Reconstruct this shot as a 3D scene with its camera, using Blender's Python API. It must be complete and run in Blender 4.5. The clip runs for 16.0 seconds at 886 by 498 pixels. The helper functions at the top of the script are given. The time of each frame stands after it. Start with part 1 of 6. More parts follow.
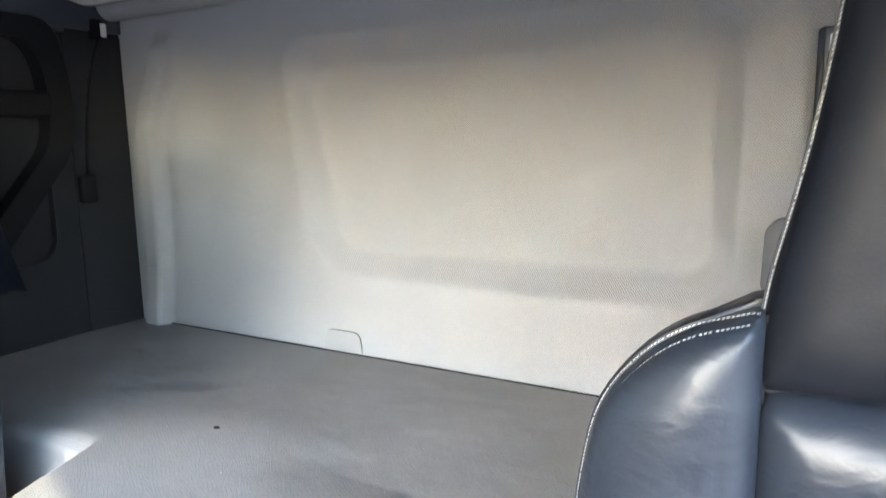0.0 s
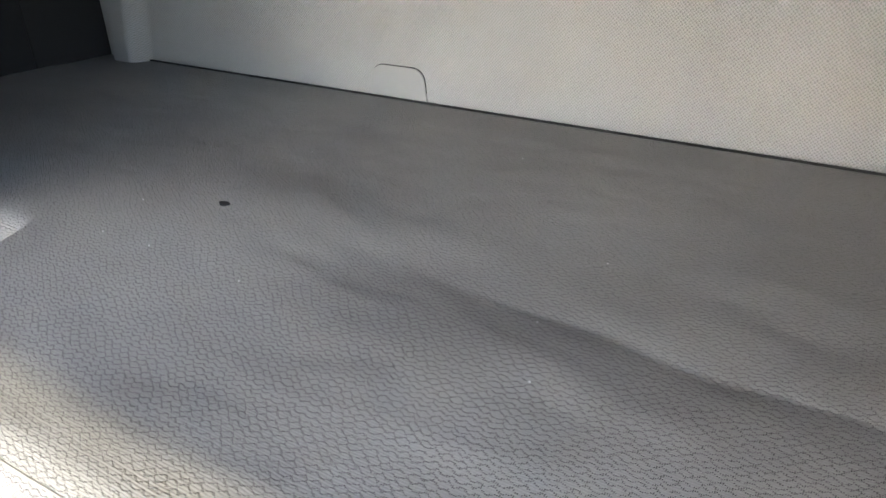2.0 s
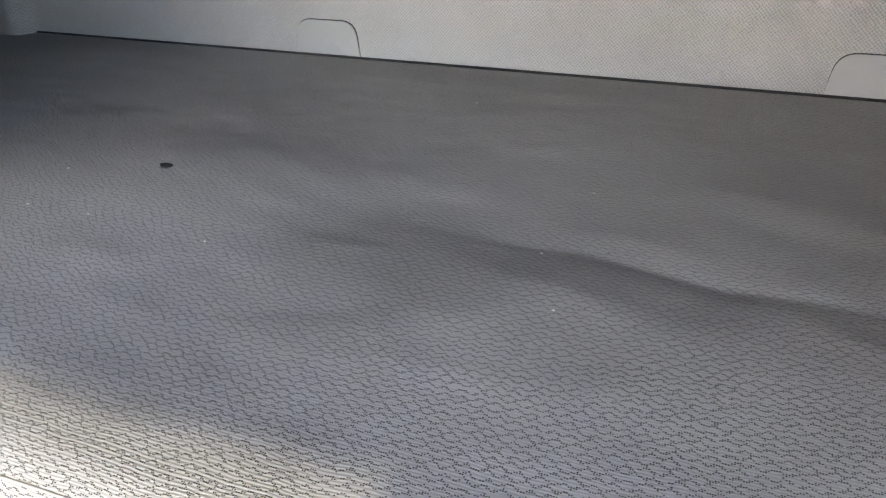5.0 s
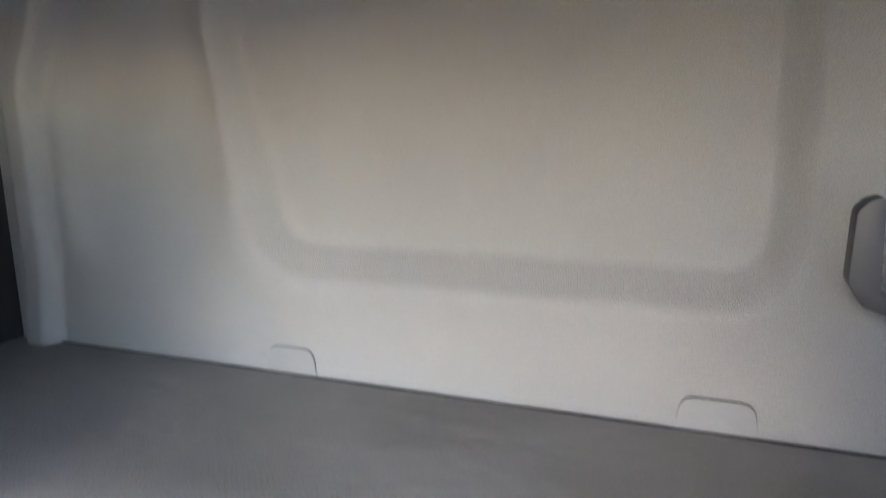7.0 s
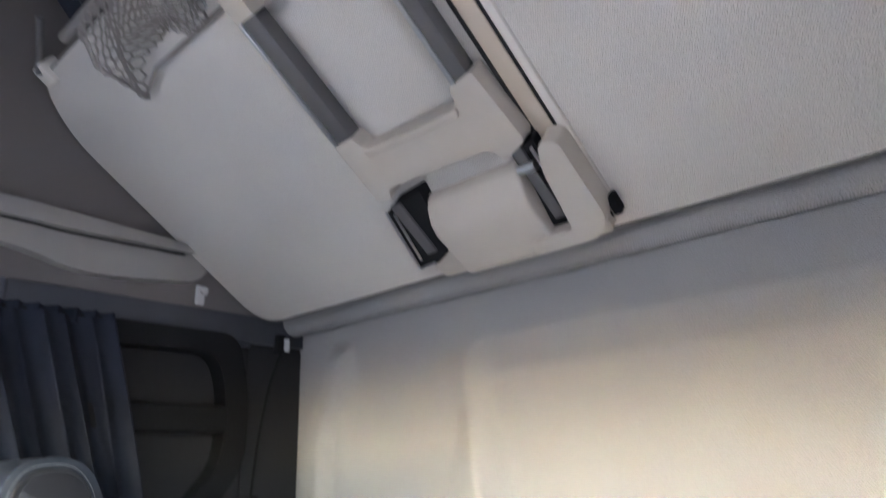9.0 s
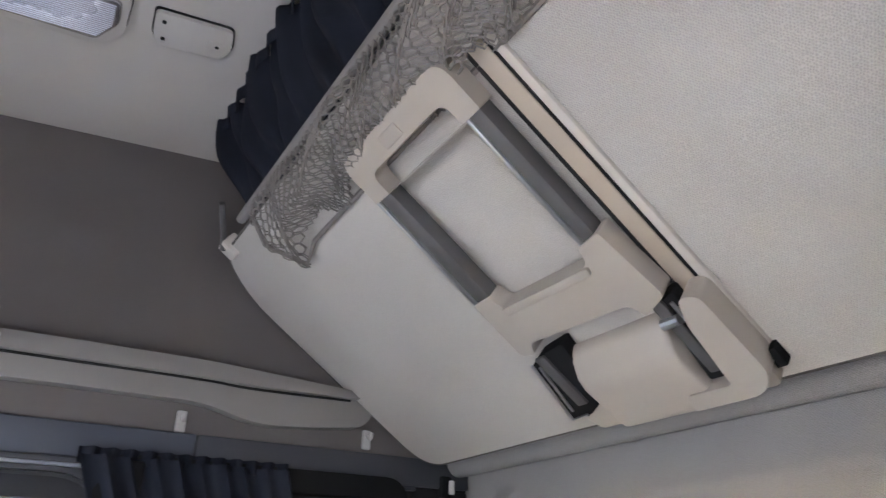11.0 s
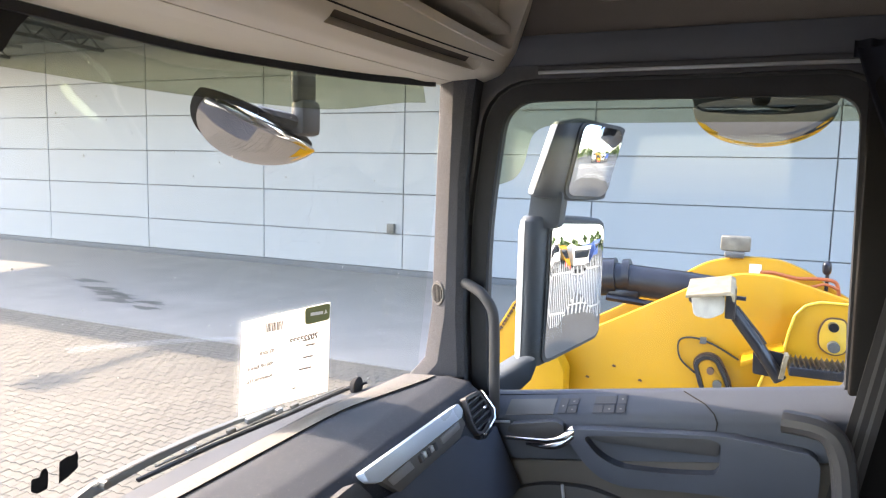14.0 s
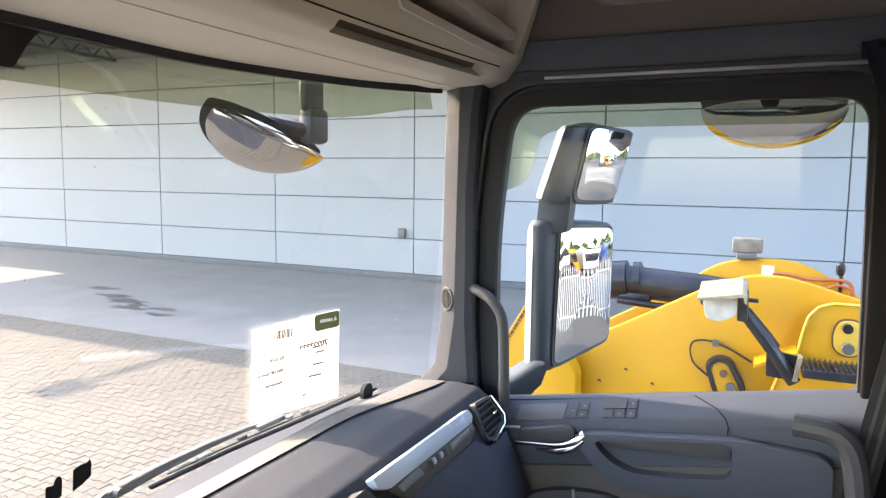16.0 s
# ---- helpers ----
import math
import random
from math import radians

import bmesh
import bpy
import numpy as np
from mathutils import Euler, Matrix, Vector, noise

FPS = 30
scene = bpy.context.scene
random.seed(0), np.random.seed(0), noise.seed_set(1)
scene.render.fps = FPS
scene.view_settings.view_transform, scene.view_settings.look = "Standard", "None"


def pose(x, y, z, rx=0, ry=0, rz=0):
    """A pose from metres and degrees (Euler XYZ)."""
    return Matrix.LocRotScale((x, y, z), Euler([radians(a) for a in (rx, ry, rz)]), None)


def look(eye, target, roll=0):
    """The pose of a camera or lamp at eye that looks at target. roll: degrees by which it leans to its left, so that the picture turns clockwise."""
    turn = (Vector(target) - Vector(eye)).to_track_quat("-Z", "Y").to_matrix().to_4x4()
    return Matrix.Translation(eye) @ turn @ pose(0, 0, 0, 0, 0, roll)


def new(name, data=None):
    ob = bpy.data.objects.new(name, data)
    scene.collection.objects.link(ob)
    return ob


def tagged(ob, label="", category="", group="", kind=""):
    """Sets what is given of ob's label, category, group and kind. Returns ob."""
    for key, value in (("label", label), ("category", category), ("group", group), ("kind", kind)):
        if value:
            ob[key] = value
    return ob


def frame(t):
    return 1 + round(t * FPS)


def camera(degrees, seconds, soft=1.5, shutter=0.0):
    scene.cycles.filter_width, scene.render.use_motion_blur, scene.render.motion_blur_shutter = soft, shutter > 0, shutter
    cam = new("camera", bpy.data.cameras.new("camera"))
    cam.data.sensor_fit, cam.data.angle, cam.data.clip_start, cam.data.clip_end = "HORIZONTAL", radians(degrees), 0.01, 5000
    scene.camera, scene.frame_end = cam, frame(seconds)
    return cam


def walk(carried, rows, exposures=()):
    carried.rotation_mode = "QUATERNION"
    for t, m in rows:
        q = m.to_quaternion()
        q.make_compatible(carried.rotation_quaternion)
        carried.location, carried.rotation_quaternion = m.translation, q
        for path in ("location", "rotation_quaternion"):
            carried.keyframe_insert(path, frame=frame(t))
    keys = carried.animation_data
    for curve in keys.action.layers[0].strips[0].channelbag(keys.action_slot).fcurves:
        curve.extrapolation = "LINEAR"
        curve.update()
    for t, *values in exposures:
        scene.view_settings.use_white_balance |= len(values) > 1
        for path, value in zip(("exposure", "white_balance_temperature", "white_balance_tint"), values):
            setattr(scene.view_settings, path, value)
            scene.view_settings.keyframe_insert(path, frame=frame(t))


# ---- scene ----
cam = camera(66.3, 16.0, soft=1.2, shutter=0.3)
PATH = [
(0.0, look((-0.585, 1.206, 1.084), (0.389, -0.511, 0.766), -0.97)),
    (0.5, look((-0.492, 1.201, 1.053), (0.360, -0.534, 0.540), -0.68)),
    (1.0, look((-0.361, 1.134, 1.023), (0.517, -0.550, 0.395), -0.34)),
    (1.2, look((-0.317, 1.080, 0.978), (0.558, -0.596, 0.325), -0.45)),
    (1.5, look((-0.271, 0.988, 0.915), (0.641, -0.655, 0.229), -0.61)),
    (2.0, look((-0.230, 0.898, 0.896), (0.653, -0.633, -0.039), -0.32)),
    (2.5, look((-0.187, 0.909, 0.867), (0.635, -0.633, -0.107), -0.84)),
    (3.0, look((-0.153, 0.905, 0.830), (0.478, -0.719, -0.152), -0.91)),
    (5.5, look((-0.170, 0.915, 0.867), (0.455, -0.709, -0.119), -0.95)),
    (6.0, look((-0.191, 0.930, 0.899), (0.441, -0.694, -0.084), -0.91)),
    (6.5, look((-0.241, 0.972, 0.969), (0.408, -0.685, 0.057), -0.79)),
    (7.0, look((-0.341, 0.999, 1.056), (0.395, -0.823, 0.683), -1.11)),
    (7.5, look((-0.332, 1.006, 1.035), (0.402, -0.854, 1.061), -2.25)),
    (7.8, look((-0.354, 1.058, 1.020), (0.407, -0.788, 1.124), -2.18)),
    (8.0, look((-0.355, 1.058, 1.015), (0.496, -0.743, 1.195), -2.17)),
    (8.5, look((-0.366, 1.083, 1.035), (0.711, -0.571, 1.352), -2.35)),
    (9.0, look((-0.414, 1.069, 1.059), (0.864, -0.340, 1.677), -1.77)),
    (9.2, look((-0.436, 1.071, 1.075), (0.872, -0.229, 1.848), -1.06)),
    (11.3, look((-0.483, 1.032, 1.156), (1.131, 0.267, 2.057), 0.74)),
    (11.5, look((-0.488, 1.028, 1.159), (1.209, 0.462, 2.053), 0.76)),
    (12.0, look((-0.509, 1.023, 1.159), (1.291, 1.023, 2.031), 0.73)),
    (12.5, look((-0.492, 1.060, 1.145), (1.358, 1.322, 1.858), 1.77)),
    (13.0, look((-0.477, 1.095, 1.126), (1.484, 1.462, 1.265), 1.32)),
    (13.5, look((-0.469, 1.105, 1.122), (1.402, 1.790, 0.942), 1.44)),
    (14.0, look((-0.459, 1.101, 1.122), (1.364, 1.896, 0.904), 1.44)),
    (14.5, look((-0.458, 1.099, 1.124), (1.359, 1.905, 0.901), 1.35)),
    (15.0, look((-0.461, 1.099, 1.123), (1.353, 1.912, 0.900), 1.30)),
    (15.5, look((-0.457, 1.098, 1.125), (1.354, 1.916, 0.901), 0.92)),
    (16.0, look((-0.460, 1.093, 1.127), (1.350, 1.919, 0.920), 0.74)),
]
EXPOSURES = [(0.0, 4.65, 5900, 16), (0.6, 4.15, 5900, 16), (1.2, 3.65, 5900, 16), (2.0, 3.75, 6200, 18), (2.5, 3.85, 6300, 18), (3.0, 3.45, 6200, 20), (6.0, 3.65, 6000, 20), (7.0, 3.85, 5900, 20), (7.8, 4.25, 5600, 20), (8.4, 4.6, 5700, 20), (9.0, 5.2, 6100, 20), (11.5, 5.45, 6500, 18), (12.0, 5.75, 6500, 16), (12.5, 5.65, 6500, 16), (13.0, 4.5, 7000, 18), (13.5, 3.7, 8000, 20), (14.0, 3.7, 8000, 20), (16.0, 3.72, 8000, 20)]
walk(cam, PATH, EXPOSURES)

# ---- world and sun ----
SUN_AZ, SUN_EL = 79.5, 28.7
world = bpy.data.worlds.new("sky")
scene.world = world
world.use_nodes = True
wn = world.node_tree
sky = wn.nodes.new("ShaderNodeTexSky")
sky.sky_type, sky.sun_disc = "NISHITA", False
sky.sun_elevation, sky.sun_rotation = radians(SUN_EL), radians(90 - SUN_AZ)
wn.links.new(sky.outputs[0], wn.nodes["Background"].inputs[0])
wn.nodes["Background"].inputs[1].default_value = 0.15
to_sun = Vector((math.cos(radians(SUN_AZ)) * math.cos(radians(SUN_EL)), math.sin(radians(SUN_AZ)) * math.cos(radians(SUN_EL)), math.sin(radians(SUN_EL))))
sun_data = bpy.data.lights.new("sun", "SUN")
sun_data.energy, sun_data.angle, sun_data.color = 0.90, radians(0.55), (1.0, 0.90, 0.76)
sun = new("sun", sun_data)
sun.matrix_world = look(to_sun * 40, (0, 0, 0))


# ---- materials ----
def mat(name, col, rough=0.6, metal=0.0, var=0.12, vscale=3.0, bump=0.0, bscale=300.0, spec=0.5, coat=0.0, dust=0.0, rv=0.1):
    """A surface with stains at vscale, grain at bscale (cycles a metre) and fine relief."""
    m = bpy.data.materials.new(name)
    m.use_nodes = True
    n, l = m.node_tree.nodes, m.node_tree.links
    b = n["Principled BSDF"]
    b.inputs["Roughness"].default_value, b.inputs["Metallic"].default_value = rough, metal
    b.inputs["Specular IOR Level"].default_value = spec
    b.inputs["Coat Weight"].default_value = coat
    tc = n.new("ShaderNodeTexCoord")
    big = n.new("ShaderNodeTexNoise")
    big.inputs["Scale"].default_value, big.inputs["Detail"].default_value = vscale, 5
    l.new(tc.outputs["Object"], big.inputs["Vector"])
    fine = n.new("ShaderNodeTexNoise")
    fine.inputs["Scale"].default_value, fine.inputs["Detail"].default_value = bscale, 2
    l.new(tc.outputs["Object"], fine.inputs["Vector"])
    add = n.new("ShaderNodeMath")
    add.operation = "MULTIPLY_ADD"
    add.inputs[1].default_value = 0.35
    l.new(fine.outputs[0], add.inputs[0])
    l.new(big.outputs[0], add.inputs[2])
    ramp = n.new("ShaderNodeValToRGB")
    ramp.color_ramp.elements[0].position, ramp.color_ramp.elements[1].position = 0.40, 0.95
    lo = [max(c * (1 - var), 0) for c in col]
    hi = [min(c * (1 + var), 1) for c in col]
    ramp.color_ramp.elements[0].color, ramp.color_ramp.elements[1].color = (*lo, 1), (*hi, 1)
    l.new(add.outputs[0], ramp.inputs[0])
    colour = ramp.outputs[0]
    if dust:
        d = n.new("ShaderNodeTexNoise")
        d.inputs["Scale"].default_value, d.inputs["Detail"].default_value = 420, 1
        l.new(tc.outputs["Object"], d.inputs["Vector"])
        dr = n.new("ShaderNodeMapRange")
        dr.inputs["From Min"].default_value, dr.inputs["From Max"].default_value = 0.68, 0.76
        dr.inputs["To Max"].default_value = dust
        l.new(d.outputs[0], dr.inputs[0])
        mx = n.new("ShaderNodeMix")
        mx.data_type = "RGBA"
        l.new(dr.outputs[0], mx.inputs[0])
        l.new(colour, mx.inputs[6])
        mx.inputs[7].default_value = (0.55, 0.52, 0.47, 1)
        colour = mx.outputs[2]
    l.new(colour, b.inputs["Base Color"])
    rr = n.new("ShaderNodeMapRange")
    rr.inputs["To Min"].default_value, rr.inputs["To Max"].default_value = max(rough - rv, 0.02), min(rough + rv, 1)
    l.new(big.outputs[0], rr.inputs[0])
    l.new(rr.outputs[0], b.inputs["Roughness"])
    if bump:
        bp = n.new("ShaderNodeBump")
        bp.inputs["Strength"].default_value, bp.inputs["Distance"].default_value = 1.0, bump
        l.new(fine.outputs[0], bp.inputs["Height"])
        l.new(bp.outputs[0], b.inputs["Normal"])
    return m


def weave(name, col, period, relief, rough=0.95, var=0.1, axes=(0, 2), dots=0.25):
    """Knitted cloth: rows of small loops with dark gaps between them."""
    m = mat(name, col, rough, var=var, vscale=2.2, spec=0.1)
    n, l = m.node_tree.nodes, m.node_tree.links
    b = n["Principled BSDF"]
    tc = n.new("ShaderNodeTexCoord")
    wob = n.new("ShaderNodeTexNoise")
    wob.inputs["Scale"].default_value, wob.inputs["Detail"].default_value = 160, 2
    l.new(tc.outputs["Object"], wob.inputs["Vector"])
    jit = n.new("ShaderNodeVectorMath")
    jit.operation = "MULTIPLY_ADD"
    jit.inputs[1].default_value = (0.0045, 0.0045, 0.0045)
    l.new(wob.outputs[1], jit.inputs[0])
    l.new(tc.outputs["Object"], jit.inputs[2])
    sep = n.new("ShaderNodeSeparateXYZ")
    l.new(jit.outputs[0], sep.inputs[0])
    waves = []
    for k, a in enumerate(axes):
        s = n.new("ShaderNodeMath")
        s.operation = "MULTIPLY"
        s.inputs[1].default_value = 2 * math.pi / period[k]
        l.new(sep.outputs[a], s.inputs[0])
        c = n.new("ShaderNodeMath")
        c.operation = "SINE"
        l.new(s.outputs[0], c.inputs[0])
        waves.append(c.outputs[0])
    p = n.new("ShaderNodeMath")
    p.operation = "MULTIPLY"
    l.new(waves[0], p.inputs[0])
    l.new(waves[1], p.inputs[1])
    mr = n.new("ShaderNodeMapRange")
    mr.inputs["From Min"].default_value, mr.inputs["From Max"].default_value = -0.9, 0.3
    l.new(p.outputs[0], mr.inputs[0])
    mx = n.new("ShaderNodeMix")
    mx.data_type, mx.blend_type = "RGBA", "MULTIPLY"
    mx.inputs[0].default_value = dots
    src = b.inputs["Base Color"].links[0].from_socket
    l.new(src, mx.inputs[6])
    l.new(mr.outputs[0], mx.inputs[7])
    l.new(mx.outputs[2], b.inputs["Base Color"])
    bp = n.new("ShaderNodeBump")
    bp.inputs["Distance"].default_value = relief
    l.new(p.outputs[0], bp.inputs["Height"])
    l.new(bp.outputs[0], b.inputs["Normal"])
    return m


def dashes(name, col):
    """Mattress cover: fine cross ribs, with dotted worm-like lines of small pits."""
    m = mat(name, col, 0.95, var=0.13, vscale=5.0, bscale=620, spec=0.12)
    n, l = m.node_tree.nodes, m.node_tree.links
    b = n["Principled BSDF"]
    tc = n.new("ShaderNodeTexCoord")

    def put(k, args):
        for q, a in enumerate(args):
            if isinstance(a, (int, float)):
                k.inputs[q].default_value = a
            else:
                l.new(a, k.inputs[q])
        return k.outputs[0]

    def num(op, *args):
        k = n.new("ShaderNodeMath")
        k.operation = op
        return put(k, args)

    def span(v, a, c, lo=0.0, hi=1.0):
        k = n.new("ShaderNodeMapRange")
        return put(k, (v, a, c, lo, hi))

    def rand(x, y):
        c = n.new("ShaderNodeCombineXYZ")
        put(c, (x, y))
        w = n.new("ShaderNodeTexWhiteNoise")
        l.new(c.outputs[0], w.inputs["Vector"])
        return w.outputs["Value"]

    wob = n.new("ShaderNodeTexNoise")
    wob.inputs["Scale"].default_value, wob.inputs["Detail"].default_value = 26, 2
    l.new(tc.outputs["Object"], wob.inputs["Vector"])
    warp = n.new("ShaderNodeVectorMath")
    warp.operation = "MULTIPLY_ADD"
    warp.inputs[1].default_value = (0.006, 0.006, 0)
    l.new(wob.outputs[1], warp.inputs[0])
    l.new(tc.outputs["Object"], warp.inputs[2])
    sep = n.new("ShaderNodeSeparateXYZ")
    l.new(warp.outputs[0], sep.inputs[0])
    across = num("SUBTRACT", sep.outputs[1], sep.outputs[2])
    # the stitch grid: one column every 1.25 mm, one rib every 1.1 mm
    gx, gy = num("DIVIDE", sep.outputs[0], 0.00125), num("DIVIDE", across, 0.0011)
    cx, cy = num("FLOOR", gx), num("FLOOR", gy)
    fx, fy = num("SUBTRACT", num("FRACT", gx), 0.5), num("SUBTRACT", num("FRACT", gy), 0.5)
    away = num("SQRT", num("ADD", num("MULTIPLY", fx, fx), num("MULTIPLY", fy, fy)))
    dot = span(away, 0.24, 0.46, 1.0, 0.0)
    # worm lines: bands six ribs high, each with a zigzag of its own
    band = num("FLOOR", num("DIVIDE", cy, 4.0))
    inside = num("SUBTRACT", cy, num("MULTIPLY", band, 4.0))
    start = num("MULTIPLY", rand(band, 3.0), 10.0)
    zig = num("PINGPONG", num("DIVIDE", num("ADD", cx, start), 1.6), 2.4)
    jog = num("MULTIPLY", rand(num("FLOOR", num("DIVIDE", num("ADD", cx, start), 3.84)), band), 1.7)
    line = num("ADD", zig, jog)
    hit = num("LESS_THAN", num("ABSOLUTE", num("SUBTRACT", inside, line)), 0.62)
    pit = num("MULTIPLY", hit, dot)
    rib = num("MULTIPLY", num("SINE", num("MULTIPLY", across, 2 * math.pi / 0.0021)), 0.5)
    gn = n.new("ShaderNodeTexNoise")
    gn.inputs["Scale"].default_value, gn.inputs["Detail"].default_value = 1100, 2
    l.new(tc.outputs["Object"], gn.inputs["Vector"])
    grain = span(gn.outputs[0], 0.3, 0.7, -1.0, 1.0)
    shade = num("MULTIPLY", span(pit, 0.0, 1.0, 1.0, 0.22), num("MULTIPLY_ADD", num("ADD", rib, grain), 0.085, 1.0))
    mx = n.new("ShaderNodeMix")
    mx.data_type, mx.blend_type = "RGBA", "MULTIPLY"
    mx.inputs[0].default_value = 1.0
    l.new(b.inputs["Base Color"].links[0].from_socket, mx.inputs[6])
    l.new(shade, mx.inputs[7])
    l.new(mx.outputs[2], b.inputs["Base Color"])
    bp = n.new("ShaderNodeBump")
    bp.inputs["Distance"].default_value = 0.0009
    l.new(num("SUBTRACT", num("MULTIPLY", rib, 0.16), pit), bp.inputs["Height"])
    l.new(bp.outputs[0], b.inputs["Normal"])
    return m


def glass(name, tint=(1, 1, 1), gloss=0.06, rough=0.01):
    """A thin pane: lets light straight through, with a faint mirror on it."""
    m = bpy.data.materials.new(name)
    m.use_nodes = True
    n, l = m.node_tree.nodes, m.node_tree.links
    n.remove(n["Principled BSDF"])
    tr, gl, mix = n.new("ShaderNodeBsdfTransparent"), n.new("ShaderNodeBsdfGlossy"), n.new("ShaderNodeMixShader")
    tr.inputs[0].default_value = (*tint, 1)
    gl.inputs["Roughness"].default_value = rough
    mix.inputs[0].default_value = gloss
    l.new(tr.outputs[0], mix.inputs[1])
    l.new(gl.outputs[0], mix.inputs[2])
    l.new(mix.outputs[0], n["Material Output"].inputs[0])
    return m


def paper_mat(name):
    m = mat(name, (0.85, 0.85, 0.83), 0.6, var=0.03)
    n, l = m.node_tree.nodes, m.node_tree.links
    t, mix = n.new("ShaderNodeBsdfTranslucent"), n.new("ShaderNodeMixShader")
    t.inputs[0].default_value = (0.85, 0.85, 0.83, 1)
    mix.inputs[0].default_value = 0.5
    l.new(n["Principled BSDF"].outputs[0], mix.inputs[1])
    l.new(t.outputs[0], mix.inputs[2])
    l.new(mix.outputs[0], n["Material Output"].inputs[0])
    return m


WALL_CLOTH = weave("wall_cloth", (0.37, 0.362, 0.352), (0.0046, 0.0046), 0.0007, dots=0.32)
BUNK_CLOTH = weave("bunk_cloth", (0.61, 0.58, 0.53), (0.0036, 0.0036), 0.0006, dots=0.20)
TRIM_CLOTH = weave("trim_cloth", (0.17, 0.155, 0.145), (0.003, 0.003), 0.0003, axes=(1, 2), dots=0.2)
MATTRESS = dashes("mattress_cover", (0.30, 0.290, 0.276))
EDGE_CLOTH = weave("edge_cloth", (0.34, 0.325, 0.305), (0.003, 0.003), 0.0004, dots=0.25)
LADDER_TAN = mat("tan_plastic", (0.43, 0.387, 0.33), 0.42, var=0.06, vscale=5, bump=0.0002, bscale=800)
BEIGE = mat("beige_plastic", (0.565, 0.53, 0.47), 0.55, var=0.05, bump=0.0002, bscale=900)
CEILING = mat("ceiling_liner", (0.54, 0.51, 0.465), 0.9, var=0.05, bump=0.0003, bscale=700, spec=0.2)
DARK_LINER = mat("dark_liner", (0.15, 0.14, 0.132), 0.9, var=0.1, bump=0.0003, bscale=600, spec=0.2)
SIDE_LOW = mat("dark_side_liner", (0.024, 0.024, 0.025), 0.9, var=0.12, bump=0.0003, bscale=600, spec=0.2)
GREY_TRIM = mat("grey_trim", (0.24, 0.225, 0.21), 0.65, var=0.08, bump=0.0003, bscale=900)
BLACK = mat("black_plastic", (0.046, 0.049, 0.057), 0.55, var=0.2, bump=0.0003, bscale=1200)
BLACK_SOFT = mat("black_soft_trim", (0.046, 0.055, 0.070), 0.66, var=0.2, bump=0.0004, bscale=1400, dust=0.3, spec=0.12)
CHARCOAL = mat("charcoal_door_trim", (0.068, 0.081, 0.106), 0.6, spec=0.2, var=0.15, bump=0.0004, bscale=1300)
PILLAR = mat("pillar_grain", (0.054, 0.058, 0.069), 0.8, var=0.6, vscale=430, bump=0.0014, bscale=520, spec=0.2)
RUBBER = mat("rubber", (0.034, 0.036, 0.041), 0.8, var=0.2, spec=0.1)
HEADER = mat("slate_header", (0.085, 0.094, 0.115), 0.6, var=0.12, bump=0.0003, bscale=1100, spec=0.3)
GAP = mat("shadow_gap", (0.01, 0.01, 0.01), 0.9)
GUNMETAL = mat("gunmetal_plastic", (0.09, 0.088, 0.085), 0.45, var=0.1)
CHROME = mat("chrome", (0.75, 0.76, 0.78), 0.12, 1.0, var=0.04)
DOOR_CHROME = mat("door_chrome", (0.42, 0.43, 0.45), 0.22, 1.0, var=0.05)
SILVER_BLUE = mat("blue_silver", (0.58, 0.71, 0.86), 0.30, 0.1, var=0.05)
SATIN = mat("satin_silver", (0.50, 0.55, 0.61), 0.30, 0.45, var=0.05)
ALU = mat("aluminium", (0.45, 0.46, 0.47), 0.35, 0.9, var=0.06)
LEATHER = mat("black_leather", (0.019, 0.024, 0.033), 0.40, var=0.12, vscale=7, bump=0.00018, bscale=330, coat=0.05, rv=0.02)


def creased(m, scale, depth):
    """Soft wrinkles and stretched folds added to a smooth hide."""
    n, l = m.node_tree.nodes, m.node_tree.links
    b = n["Principled BSDF"]
    tc = n.new("ShaderNodeTexCoord")
    sq = n.new("ShaderNodeVectorMath")
    sq.operation = "MULTIPLY"
    sq.inputs[1].default_value = (1.0, 1.0, 1.7)
    l.new(tc.outputs["Object"], sq.inputs[0])
    wr = n.new("ShaderNodeTexNoise")
    wr.inputs["Scale"].default_value, wr.inputs["Detail"].default_value, wr.inputs["Distortion"].default_value = scale, 3, 0.5
    l.new(sq.outputs[0], wr.inputs["Vector"])
    bp = n.new("ShaderNodeBump")
    bp.inputs["Strength"].default_value, bp.inputs["Distance"].default_value = 1.0, depth
    l.new(wr.outputs[0], bp.inputs["Height"])
    if b.inputs["Normal"].links:
        l.new(b.inputs["Normal"].links[0].from_socket, bp.inputs["Normal"])
    l.new(bp.outputs[0], b.inputs["Normal"])


creased(LEATHER, 6, 0.0045)
creased(LEATHER, 30, 0.0014)
# darker copy of the leather: the head section faces away from the sky
LEATHER_HEAD = mat("black_leather_shaded", (0.007, 0.008, 0.011), 0.46, var=0.2, vscale=5, bump=0.00015, bscale=420, spec=0.18)
creased(LEATHER_HEAD, 7, 0.003)
LEATHER_DULL = mat("black_leather_insert", (0.014, 0.014, 0.017), 0.45, var=0.2, bump=0.00012, bscale=600)
STITCH = mat("pale_thread", (0.42, 0.41, 0.39), 0.8)
CURTAIN = mat("curtain_cloth", (0.018, 0.021, 0.030), 0.9, var=0.25, vscale=12, bump=0.0004, bscale=1500, spec=0.12)
NETCORD = mat("net_cord", (0.24, 0.22, 0.20), 0.85, var=0.2)
GLASS = glass("window_glass", (0.95, 0.97, 0.965), 0.05)
SIDE_GLASS = glass("tinted_side_glass", (0.84, 0.905, 0.95), 0.012)
